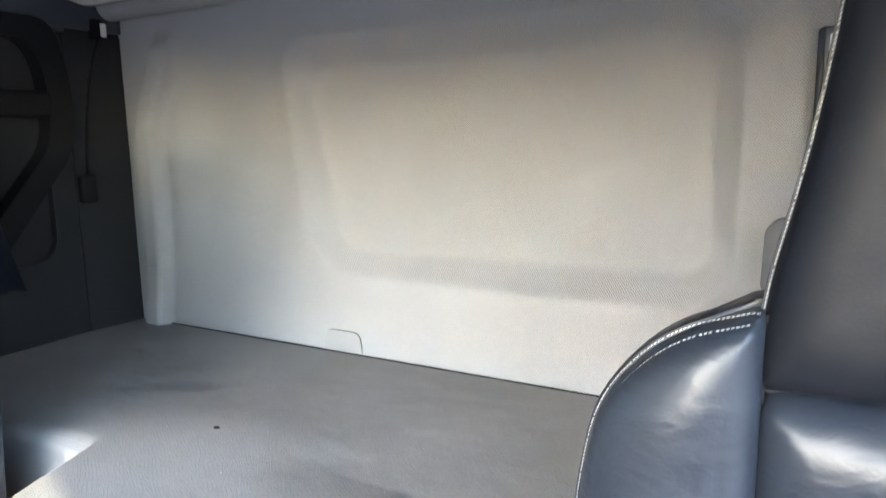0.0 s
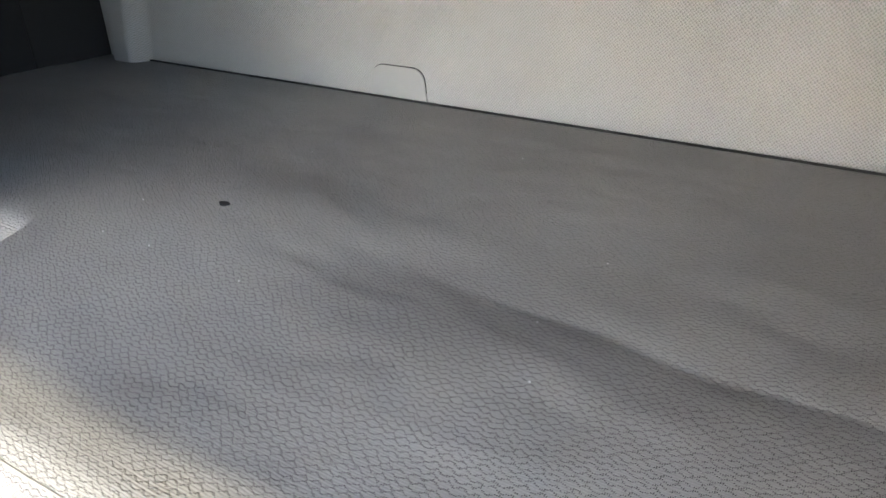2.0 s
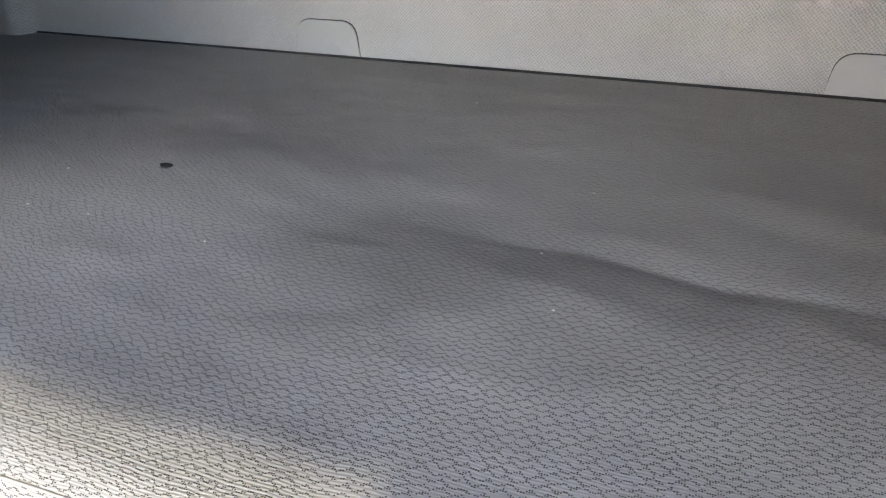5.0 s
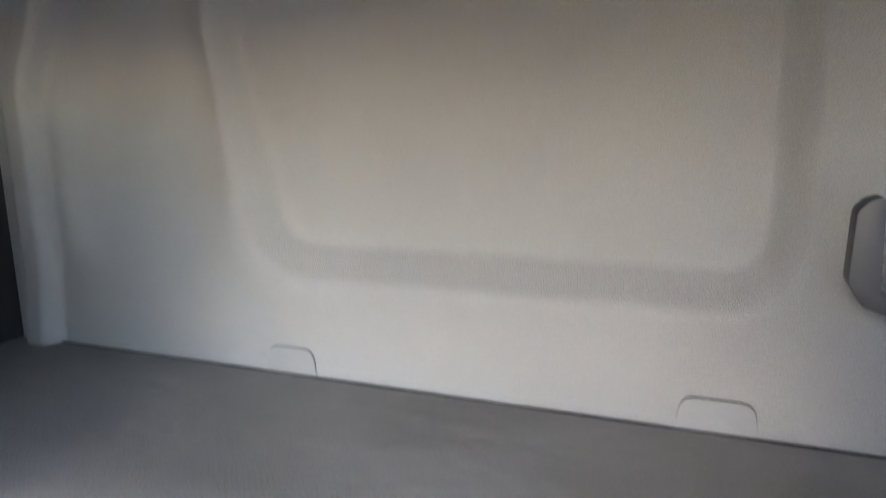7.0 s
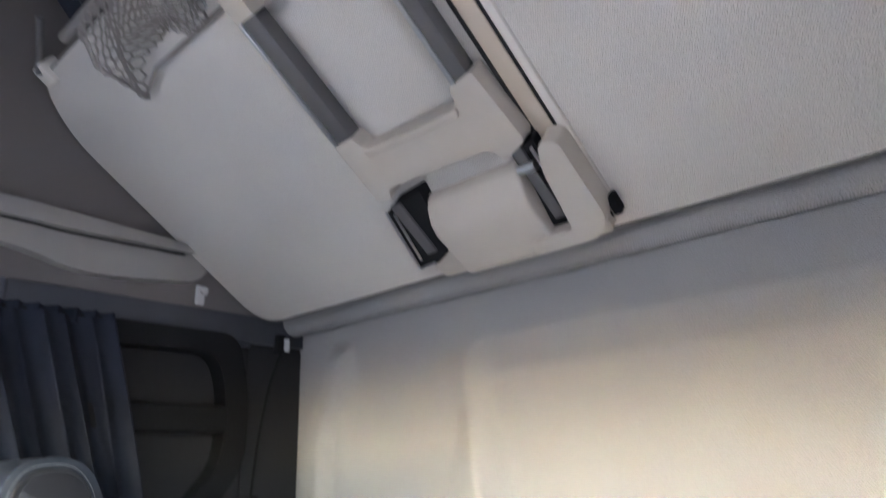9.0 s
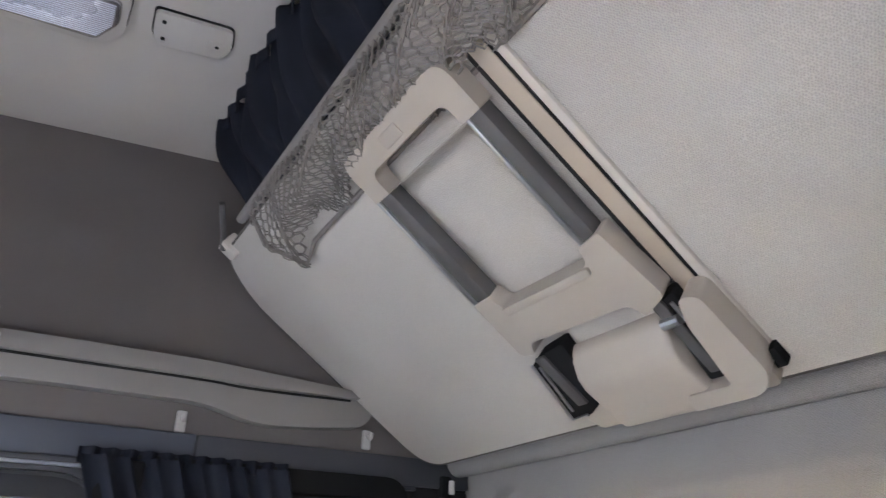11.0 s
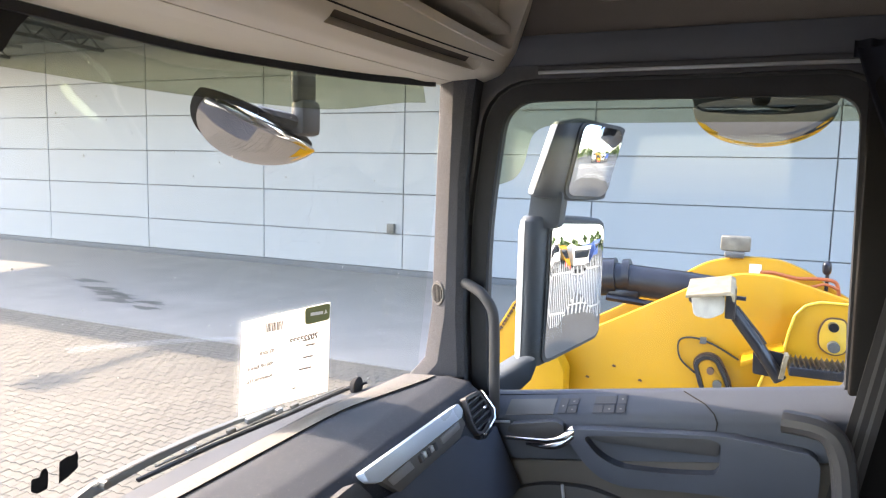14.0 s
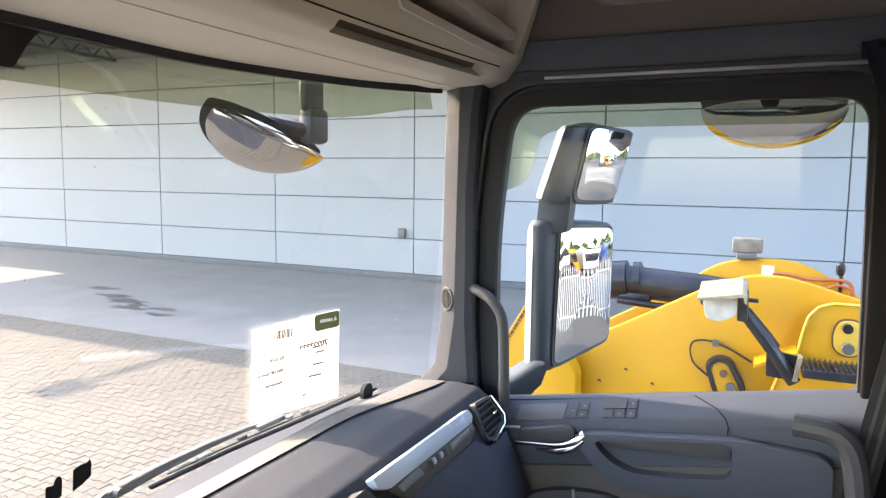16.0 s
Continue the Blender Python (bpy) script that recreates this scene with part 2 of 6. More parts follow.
VISOR = glass("smoked_visor", (0.76, 0.77, 0.67), 0.05)
LENS = glass("clear_lens", (0.9, 0.9, 0.9), 0.10, 0.3)
BLACK_MATT = mat("matt_black_trim", (0.013, 0.013, 0.014), 0.85, var=0.2, spec=0.08)
LOW_LINING = mat("lower_door_lining", (0.10, 0.095, 0.09), 0.85, var=0.1, bump=0.0003, bscale=700, spec=0.2)
MIRROR = mat("mirror_glass", (0.44, 0.45, 0.46), 0.015, 1.0, var=0.0)
MIRROR.node_tree.nodes["Principled BSDF"].inputs["Roughness"].links and MIRROR.node_tree.links.remove(MIRROR.node_tree.nodes["Principled BSDF"].inputs["Roughness"].links[0])
MIRROR.node_tree.nodes["Principled BSDF"].inputs["Roughness"].default_value = 0.01
PAPER = paper_mat("window_paper")
INK = mat("ink", (0.10, 0.10, 0.105), 0.7)
HALL = mat("hall_panel", (0.255, 0.278, 0.310), 0.6, var=0.06, vscale=0.4, bump=0.0004, bscale=40)
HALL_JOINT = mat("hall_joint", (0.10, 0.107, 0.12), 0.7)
CONCRETE = mat("concrete_apron", (0.26, 0.252, 0.24), 0.85, var=0.12, vscale=1.3, spec=0.2, bump=0.002, bscale=40)
YELLOW = mat("yellow_paint", (0.52, 0.245, 0.008), 0.48, var=0.14, vscale=2.6, spec=0.3)
STEEL_BLACK = mat("black_steel", (0.03, 0.03, 0.035), 0.32, 0.5, var=0.4, vscale=8)
WHITE = mat("white_paint", (0.78, 0.77, 0.74), 0.45, var=0.06, vscale=6)
RED = mat("red_paint", (0.55, 0.05, 0.03), 0.4)
RUST = mat("rust", (0.10, 0.05, 0.03), 0.9, var=0.4, vscale=30)
ORANGE = mat("orange_hose", (0.40, 0.10, 0.03), 0.6)
LEAF = mat("foliage", (0.06, 0.10, 0.03), 0.8, var=0.5, vscale=6)


# ---- mesh helpers ----
def finish(bm, name, smooth=35):
    bmesh.ops.recalc_face_normals(bm, faces=bm.faces[:])
    me = bpy.data.meshes.new(name)
    bm.to_mesh(me)
    bm.free()
    if smooth:
        me.shade_smooth()
        me.set_sharp_from_angle(angle=radians(smooth))
    return me


def thing(name, bm, material, label="", category="", group="", kind="", smooth=35):
    me = finish(bm, name, smooth)
    me.materials.append(material)
    return tagged(new(name, me), label, category, group, kind)


def part(name, bm, material, parent, label="", smooth=35):
    ob = thing(name, bm, material, label, smooth=smooth)
    ob.parent = parent
    return ob


def empty(name, label, category, group="", kind=""):
    return tagged(new(name), label, category, group, kind)


def box(x0, x1, y0, y1, z0, z1, bevel=0.0, seg=2):
    bm = bmesh.new()
    bmesh.ops.create_cube(bm, size=1.0, matrix=Matrix.Translation(((x0 + x1) / 2, (y0 + y1) / 2, (z0 + z1) / 2)) @ Matrix.Diagonal((abs(x1 - x0), abs(y1 - y0), abs(z1 - z0), 1)))
    if bevel:
        bmesh.ops.bevel(bm, geom=bm.edges[:], offset=bevel, segments=seg, profile=0.5, affect="EDGES")
    return bm


def moved(bm, m):
    bmesh.ops.transform(bm, matrix=m, verts=bm.verts[:])
    return bm


def join(*bms):
    out = bmesh.new()
    for b in bms:
        me = bpy.data.meshes.new("tmp")
        b.to_mesh(me)
        b.free()
        out.from_mesh(me)
        bpy.data.meshes.remove(me)
    return out


def to3(axis, u, v, w):
    """u, v in the plane across an axis, w along it: x: (y, z), y: (x, z), z: (x, y)."""
    return {"x": (w, u, v), "y": (u, w, v), "z": (u, v, w)}[axis]


def prism(poly, axis, a, b, bevel=0.0, seg=2):
    bm = bmesh.new()
    lo = [bm.verts.new(to3(axis, u, v, a)) for u, v in poly]
    hi = [bm.verts.new(to3(axis, u, v, b)) for u, v in poly]
    n = len(poly)
    bm.faces.new(lo)
    bm.faces.new(hi[::-1])
    for i in range(n):
        bm.faces.new((lo[i], hi[i], hi[(i + 1) % n], lo[(i + 1) % n]))
    if bevel:
        bmesh.ops.recalc_face_normals(bm, faces=bm.faces[:])
        bmesh.ops.bevel(bm, geom=bm.edges[:], offset=bevel, segments=seg, profile=0.5, affect="EDGES", clamp_overlap=True)
    return bm


def ring(outer, inner, axis, a, b):
    """A frame: outer and inner loops of the same length, from a to b along the axis."""
    bm = bmesh.new()
    n = len(outer)
    loops = [[bm.verts.new(to3(axis, u, v, w)) for u, v in loop] for loop, w in ((outer, a), (inner, a), (inner, b), (outer, b))]
    for k in range(4):
        p, q = loops[k], loops[(k + 1) % 4]
        for i in range(n):
            bm.faces.new((p[i], p[(i + 1) % n], q[(i + 1) % n], q[i]))
    return bm


def rounded(corners, r, n=6):
    """A loop with rounded corners from a list of corners; r: one radius, or one a corner."""
    out, k = [], len(corners)
    for i in range(k):
        p, c, q = (Vector(corners[(i + d) % k]) for d in (-1, 0, 1))
        rad = r[i] if isinstance(r, (list, tuple)) else r
        a, b = (p - c), (q - c)
        d = min(rad, a.length * 0.49, b.length * 0.49)
        a, b = c + a.normalized() * d, c + b.normalized() * d
        for j in range(n + 1):
            t = j / n
            out.append(tuple((1 - t) ** 2 * a + 2 * t * (1 - t) * c + t * t * b))
    return out


def grow(loop, d):
    """The loop moved outwards by d (inwards if negative); for loops that turn left."""
    n, out = len(loop), []
    area = sum(loop[i][0] * loop[(i + 1) % n][1] - loop[(i + 1) % n][0] * loop[i][1] for i in range(n))
    s = 1 if area > 0 else -1
    for i in range(n):
        p, c, q = (Vector(loop[(i + k) % n]) for k in (-1, 0, 1))
        t = (q - p)
        t = t.normalized() if t.length > 1e-9 else Vector((1, 0))
        out.append((c.x + s * t.y * d, c.y - s * t.x * d))
    return out


def tube(points, r, seg=8, closed=False):
    bm = bmesh.new()
    pts = [Vector(p) for p in points]
    n, rings, up = len(pts), [], None
    for i, p in enumerate(pts):
        a, b = pts[i - 1] if (i or closed) else p, pts[(i + 1) % n] if (i < n - 1 or closed) else p
        t = (b - a).normalized()
        if up is None:
            up = Vector((0, 0, 1)) if abs(t.z) < 0.9 else Vector((1, 0, 0))
        s = t.cross(up)
        s = s.normalized() if s.length > 1e-6 else Vector((1, 0, 0))
        up = s.cross(t).normalized()
        rad = r[i] if isinstance(r, (list, tuple)) else r
        rings.append([bm.verts.new(p + rad * (math.cos(2 * math.pi * k / seg) * s + math.sin(2 * math.pi * k / seg) * up)) for k in range(seg)])
    for i in range(n if closed else n - 1):
        p, q = rings[i], rings[(i + 1) % n]
        for k in range(seg):
            bm.faces.new((p[k], p[(k + 1) % seg], q[(k + 1) % seg], q[k]))
    if not closed:
        bm.faces.new(rings[0][::-1])
        bm.faces.new(rings[-1])
    return bm


def curve(points, n=8):
    """A smooth line through points."""
    P = [Vector(p) for p in points]
    out = []
    for i in range(len(P) - 1):
        p0, p1, p2, p3 = P[max(i - 1, 0)], P[i], P[i + 1], P[min(i + 2, len(P) - 1)]
        for j in range(n):
            t = j / n
            out.append(0.5 * ((2 * p1) + (p2 - p0) * t + (2 * p0 - 5 * p1 + 4 * p2 - p3) * t * t + (3 * p1 - p0 - 3 * p2 + p3) * t ** 3))
    out.append(P[-1])
    return out


def sheet(nu, nv, f, back):
    """A curved slab: f(u, v) over the unit square, and the same moved by back."""
    bm = bmesh.new()
    back = Vector(back)
    g = [[[bm.verts.new(Vector(f(i / nu, j / nv)) + k * back) for j in range(nv + 1)] for i in range(nu + 1)] for k in (0, 1)]
    for k in (0, 1):
        for i in range(nu):
            for j in range(nv):
                q = (g[k][i][j], g[k][i + 1][j], g[k][i + 1][j + 1], g[k][i][j + 1])
                bm.faces.new(q if k else q[::-1])
    edge = [(i, 0) for i in range(nu)] + [(nu, j) for j in range(nv)] + [(i, nv) for i in range(nu, 0, -1)] + [(0, j) for j in range(nv, 0, -1)]
    for a, b in zip(edge, edge[1:] + edge[:1]):
        bm.faces.new((g[0][a[0]][a[1]], g[0][b[0]][b[1]], g[1][b[0]][b[1]], g[1][a[0]][a[1]]))
    return bm


def carve(bm, *cutters):
    """bm with the cutters taken away from it."""
    ob = new("tmp", finish(bm, "tmp", 0))
    cuts = []
    for c in cutters:
        co = new("tmp_cut", finish(c, "tmp_cut", 0))
        md = ob.modifiers.new("cut", "BOOLEAN")
        md.operation, md.object, md.solver = "DIFFERENCE", co, "EXACT"
        cuts.append(co)
    bpy.context.view_layer.update()
    deps = bpy.context.evaluated_depsgraph_get()
    me = bpy.data.meshes.new_from_object(ob.evaluated_get(deps))
    out = bmesh.new()
    out.from_mesh(me)
    bpy.data.meshes.remove(me)
    for o in (ob, *cuts):
        d = o.data
        bpy.data.objects.remove(o)
        bpy.data.meshes.remove(d)
    return out


def pillow(sx, sy, sz, p=4.0, nu=28, nv=18):
    """A rounded cushion block about the origin; a larger p is boxier."""
    bm = bmesh.new()

    def sp(c, e):
        return math.copysign(abs(c) ** e, c)

    rows = []
    for j in range(nv + 1):
        a = -math.pi / 2 + math.pi * j / nv
        row = []
        for i in range(nu):
            b = 2 * math.pi * i / nu
            row.append(bm.verts.new((sx / 2 * sp(math.cos(a), 2 / p) * sp(math.cos(b), 2 / p), sy / 2 * sp(math.cos(a), 2 / p) * sp(math.sin(b), 2 / p), sz / 2 * sp(math.sin(a), 2 / p))))
        rows.append(row)
    for j in range(nv):
        for i in range(nu):
            bm.faces.new((rows[j][i], rows[j][(i + 1) % nu], rows[j + 1][(i + 1) % nu], rows[j + 1][i]))
    bmesh.ops.remove_doubles(bm, verts=bm.verts[:], dist=1e-5)
    return bm


def bend(bm, f):
    for v in bm.verts:
        v.co = Vector(f(*v.co))
    return bm


def smooth01(a, b, x):
    t = min(max((x - a) / (b - a), 0.0), 1.0)
    return t * t * (3 - 2 * t)


def puff(loop, y0, y1, bulge, crease=0.0, seed=0.0, soft=0.045):
    """A padded panel: a loop in x and z, swelling forward from its edge at y1, with fine folds."""
    bm = bmesh.new()
    n = len(loop)
    cx, cz = sum(p[0] for p in loop) / n, sum(p[1] for p in loop) / n
    edge = [Vector(p) for p in loop]

    def rise(x, z):
        p, best = Vector((x, z)), 9.0
        for a, b in zip(edge, edge[1:] + edge[:1]):
            ab = b - a
            t = min(max((p - a).dot(ab) / max(ab.length_squared, 1e-12), 0), 1)
            best = min(best, (p - a - ab * t).length)
        s = min(best / soft, 1.0)
        fold = noise.noise(Vector((x * 34 + z * 12, z * 26 - x * 9, seed))) + 0.6 * noise.noise(Vector((x * 70 - z * 40, z * 85 + x * 30, seed + 4)))
        return y1 + bulge * math.sqrt(max(1 - (1 - s) ** 2, 0)) + crease * fold * s

    rows = []
    for k in range(1, 25):
        f = (k / 24) ** 0.8
        rows.append([bm.verts.new((cx + (u - cx) * f, rise(cx + (u - cx) * f, cz + (v - cz) * f), cz + (v - cz) * f)) for u, v in loop])
    top = bm.verts.new((cx, rise(cx, cz), cz))
    back = [bm.verts.new((u, y0, v)) for u, v in loop]
    for i in range(n):
        j = (i + 1) % n
        bm.faces.new((top, rows[0][i], rows[0][j]))
        for k in range(23):
            bm.faces.new((rows[k][i], rows[k + 1][i], rows[k + 1][j], rows[k][j]))
        bm.faces.new((rows[23][i], back[i], back[j], rows[23][j]))
    bm.faces.new(back[::-1])
    return bm


def stitches(path, parent, length=0.0019, gap=0.0012, r=0.00045):
    """Short thread stitches along a line, joined into one part."""
    P = [Vector(p) for p in path]
    bms, carry = [], 0.0
    for a, b in zip(P, P[1:]):
        d = (b - a)
        L = d.length
        if L < 1e-6:
            continue
        d = d / L
        s = carry
        while s + length < L:
            bms.append(tube([a + d * s, a + d * (s + length)], r, 5))
            s += length + gap
        carry = max(s - L, 0.0)
    return part("stitching", join(*bms), STITCH, parent, "pale contrast stitching") if bms else None


# ---- the cab's shell ----
XR, XL, ROOF = 1.08, -1.14, 2.075


def wind(x, z):
    """How far forward the windscreen stands; its top edge is flatter than its foot."""
    off = abs(x + 0.03)
    flat = 0.068 * smooth01(0.95, 1.33, z) * smooth01(0.1, 0.62, off) * smooth01(1.12, 0.85, off)
    return 1.84 - 0.09 * (z - 0.6) + 0.24 * (1 - (x + 0.03) ** 2) + flat


# rear wall: cloth over a raised middle panel and an upright rib at each end
def rear_relief(x, z):
    xs = x + 0.03
    if xs > 0:
        a = (0.468 + 0.22 * (z - 0.806) - xs) / 0.054
    else:
        a = (0.435 + xs) / 0.054
    b = min((z - 0.782) / 0.054, (1.31 - z) / 0.06)
    d = min(a, b)
    if a < 2 and b < 2:
        d = 2 - math.hypot(2 - a, 2 - b)
    d = min(max(d, 0), 1)
    h = -0.050 * (0.85 * d + 0.15 * d * d * (3 - 2 * d))
    rib = 0.975 - 0.075 * smooth01(1.12, 1.32, z) + 0.02 * smooth01(0.8, 0.6, z)
    w = abs(abs(x if x > 0 else xs) - rib)
    h += 0.036 * smooth01(0.050, 0.024, w) * smooth01(1.37, 1.31, z)
    # dips added at both sides, in place of the seat and headrest shadow
    seat_shade = smooth01(0.50, 0.62, abs(xs)) * smooth01(0.94, 0.84, abs(xs))
    h -= 0.046 * seat_shade * smooth01(0.72, 0.92, z) * smooth01(1.36, 1.16, z) * (1 - 0.45 * math.exp(-((z - 1.02) / 0.06) ** 2))
    return h


rear = thing("wall_rear", sheet(280, 120, lambda u, v: (XL + (XR - XL) * u, rear_relief(XL + (XR - XL) * u, 0.45 + 0.965 * v), 0.45 + 0.965 * v), (0, -0.06, 0)), WALL_CLOTH, "padded grey-beige woven cloth back wall with raised panel", "wall", kind="structure", smooth=60)
part("wall_roll", tube([(XL, 0.028, 1.440), (XR - 0.005, 0.028, 1.440)], 0.038, 20), WALL_CLOTH, rear, "padded cloth roll under the upper bunk")
part("upper_panel", box(XL, XR, -0.06, 0.0, 1.42, 2.24), CEILING, rear)
for x0, wd in ((0.312, 0.110), (-0.418, 0.116)):
    tab = prism(rounded([(x0, 0.585), (x0 + wd, 0.585), (x0 + wd - 0.008, 0.652), (x0 + 0.008, 0.652)], [0.002, 0.002, 0.022, 0.022]), "y", -0.01, 0.004, 0.0012)
    part("fastening_cover", tab, mat("cover_plastic", (0.27, 0.265, 0.258), 0.75, var=0.03), rear, "smooth grey plastic cover flap")
    rim = grow(rounded([(x0, 0.56), (x0 + wd, 0.56), (x0 + wd - 0.008, 0.652), (x0 + 0.008, 0.652)], [0.002, 0.002, 0.022, 0.022]), 0.0012)
    part("cover_gap", prism(rim, "y", -0.01, 0.0015), GAP, rear)

thing("floor", box(XL - 0.05, XR + 0.05, -0.06, 2.08, -0.06, 0.0), BLACK, "black rubber cab floor", "floor", kind="structure")
roof = box(XL - 0.05, XR + 0.05, -0.06, 1.92, ROOF, ROOF + 0.06)
HATCH = [(-0.40, 1.02), (0.41, 1.02), (0.41, 1.43), (-0.40, 1.43)]
roof = carve(roof, prism(rounded(HATCH, 0.07), "z", ROOF - 0.1, ROOF + 0.03))
thing("ceiling", roof, CEILING, "pale grey moulded cab ceiling", "ceiling", kind="structure")

# right wall behind and above the door
side = carve(box(XR, XR + 0.06, -0.06, 0.875, 0.0, 1.40), prism(rounded([(0.22, 0.80), (0.84, 0.80), (0.84, 1.355), (0.22, 1.355)], 0.07), "x", XR - 0.05, XR + 0.03))
wr = thing("wall_right", side, SIDE_LOW, "dark grey side wall beside the bunk", "wall", kind="structure")


def upper_side(u, v):
    y, z = -0.06 + 1.75 * u, 1.44 + 0.80 * v
    lean = -0.012 * smooth01(1.76, 1.86, z) - 0.02 * smooth01(1.9, 2.08, z)
    return (XR + lean, y, z)


part("upper_lining", sheet(20, 30, upper_side, (0.06, 0, 0)), TRIM_CLOTH, wr, "brown-grey cloth lining above the door", smooth=60)
part("header_trim", box(XR - 0.012, XR + 0.06, 0.703, 1.70, 1.372, 1.441, 0.004), HEADER, wr, "slate plastic header trim")
part("rear_header_trim", box(XR - 0.012, XR + 0.06, -0.06, 0.70, 1.372, 1.441, 0.004), BLACK, wr, "black plastic header trim")
part("header_lower", box(XR - 0.004, XR + 0.06, 0.86, 1.74, 1.325, 1.373, 0.003), HEADER, wr)
frame_out = rounded([(0.165, 1.08), (0.42, 0.76), (0.86, 0.76), (0.86, 1.385), (0.20, 1.385), (0.165, 1.25)], [0.06, 0.06, 0.03, 0.03, 0.05, 0.06])
frame_in = rounded([(0.225, 1.09), (0.45, 0.82), (0.82, 0.82), (0.82, 1.335), (0.255, 1.335), (0.225, 1.25)], [0.05, 0.06, 0.03, 0.03, 0.05, 0.05])
part("recess_frame", ring(frame_out, frame_in, "x", XR - 0.03, XR + 0.02), BLACK_MATT, wr, "black rounded recess frame")
part("recess_panel", box(XR + 0.022, XR + 0.03, 0.2, 0.86, 0.78, 1.37), SIDE_LOW, wr)
part("recess_bar", box(XR - 0.035, XR + 0.022, 0.215, 0.80, 1.152, 1.215, 0.012, 3), BLACK_MATT, wr, "black padded cross bar")
part("lower_panel", box(XR - 0.006, XR + 0.001, 0.0, 0.16, 0.3, 1.365, 0.003), SIDE_LOW, wr)

# left wall with the driver's doorway, its door swung open
left = carve(box(XL - 0.06, XL, -0.06, 1.74, 0.0, 2.24), prism(rounded([(0.87, 0.04), (1.66, 0.04), (1.66, 1.10), (1.62, 1.36), (0.89, 1.36)], 0.06), "x", XL - 0.2, XL + 0.1))
thing("wall_left", left, DARK_LINER, "dark side wall with the open driver's doorway", "wall", kind="structure")

# front: bulkhead, header behind the cabinet, pillars
front_low = prism([(1.90, 0.0), (2.14, 0.0), (2.14, 0.50), (1.90, 0.50)], "x", XL - 0.05, XR + 0.05)
thing("wall_front", front_low, BLACK, "black bulkhead under the windscreen", "wall", kind="structure")
bm = sheet(40, 2, lambda u, v: (XL + (XR - XL) * u, min(wind(XL + (XR - XL) * u, 1.36), 2.2) - 0.03, 1.347 + (ROOF + 0.06 - 1.347) * v), (0, 0.05, 0))
thing("wall_front_header", bm, BLACK, "black header above the windscreen", "wall", kind="structure")

PILLAR_EDGES = [(0.45, 1.67, 1.86), (0.57, 1.675, 1.86), (0.616, 1.677, 1.842), (0.67, 1.68, 1.797), (0.79, 1.688, 1.781), (1.1, 1.69, 1.777), (1.29, 1.678, 1.774), (1.375, 1.665, 1.772)]


def pillar_ring(y0, y1):
    """A cross-section: a flat cab-side face and a slanted face towards the glass."""
    return [(1.012, y0), (1.0, y0 + 0.014), (1.0, y1 - 0.052), (1.003, y1 - 0.046), (1.032, y1 - 0.005), (1.042, y1), (1.09, y1), (1.09, y0)]


for side_s in (1, -1):
    bm = bmesh.new()
    rows = [[bm.verts.new((u if side_s > 0 else -u - 0.06, v, z)) for u, v in pillar_ring(a, c)] for z, a, c in PILLAR_EDGES]
    for low_row, high_row in zip(rows, rows[1:]):
        for k in range(8):
            bm.faces.new((low_row[k], low_row[(k + 1) % 8], high_row[(k + 1) % 8], high_row[k]))
    bm.faces.new(rows[0])
    bm.faces.new(rows[-1][::-1])
    pil = thing("pillar_right" if side_s > 0 else "pillar_left", bm, PILLAR, "grained grey windscreen pillar trim", "pillar", kind="structure", smooth=22)
    part("windscreen_post", prism([(1.72, 1.4), (1.775, 1.4), (1.778, 0.75), (1.80, 0.6), (1.85, 0.5), (1.85, 0.4), (1.72, 0.4)], "x", side_s * 1.092 - 0.03 * (side_s < 0) * 2, side_s * 1.12 - 0.03 * (side_s < 0) * 2), BLACK, pil)

# windscreen
bm = sheet(48, 16, lambda u, v: (-1.075 + 2.10 * u, wind(-1.075 + 2.10 * u, 0.45 + 0.95 * v), 0.45 + 0.95 * v), (0, 0.005, 0))
ws = thing("windscreen", bm, GLASS, "large curved clear windscreen", "window", kind="structure", smooth=60)
ws.visible_shadow = False


def on_screen(loop, off, thick):
    """A flat shape given by (x, z), laid on the windscreen."""
    bm = bmesh.new()
    a = [bm.verts.new((x, wind(x, z) + off, z)) for x, z in loop]
    b = [bm.verts.new((x, wind(x, z) + off + thick, z)) for x, z in loop]
    bm.faces.new(a)
    bm.faces.new(b[::-1])
    for i in range(len(a)):
        bm.faces.new((a[i], b[i], b[(i + 1) % len(a)], a[(i + 1) % len(a)]))
    return bm


bm = sheet(40, 1, lambda u, v: (-1.05 + 2.05 * u, wind(-1.05 + 2.05 * u, 1.33) - 0.012, 1.324 + 0.014 * v), (0, 0.012, 0))
part("top_seal", bm, RUBBER, ws, "black rubber seal")

# door with its window
DOOR_WIN = rounded([(0.885, 0.715), (1.635, 0.592), (1.655, 0.95), (1.615, 1.296), (0.90, 1.296)], [0.015, 0.03, 0.2, 0.075, 0.06])
door = empty("door_1", "charcoal passenger door with window, armrest and chrome handle", "door", kind="structure")
shell = carve(prism([(0.86, 0.10), (1.75, 0.10), (1.75, 1.372), (0.86, 1.372)], "x", 1.062, 1.10), prism(DOOR_WIN, "x", 1.0, 1.2))
part("door_shell", shell, BLACK, door)
part("window_seal", ring(grow(DOOR_WIN, 0.035), grow(DOOR_WIN, -0.004), "x", 1.046, 1.066), RUBBER, door, "black rubber window seal")
part("seal_lip", ring(grow(DOOR_WIN, 0.052), grow(DOOR_WIN, 0.044), "x", 1.038, 1.064), BLACK, door)
pane = part("window_pane", prism(grow(DOOR_WIN, 0.01), "x", 1.078, 1.082), SIDE_GLASS, door, "clear side window pane", smooth=0)
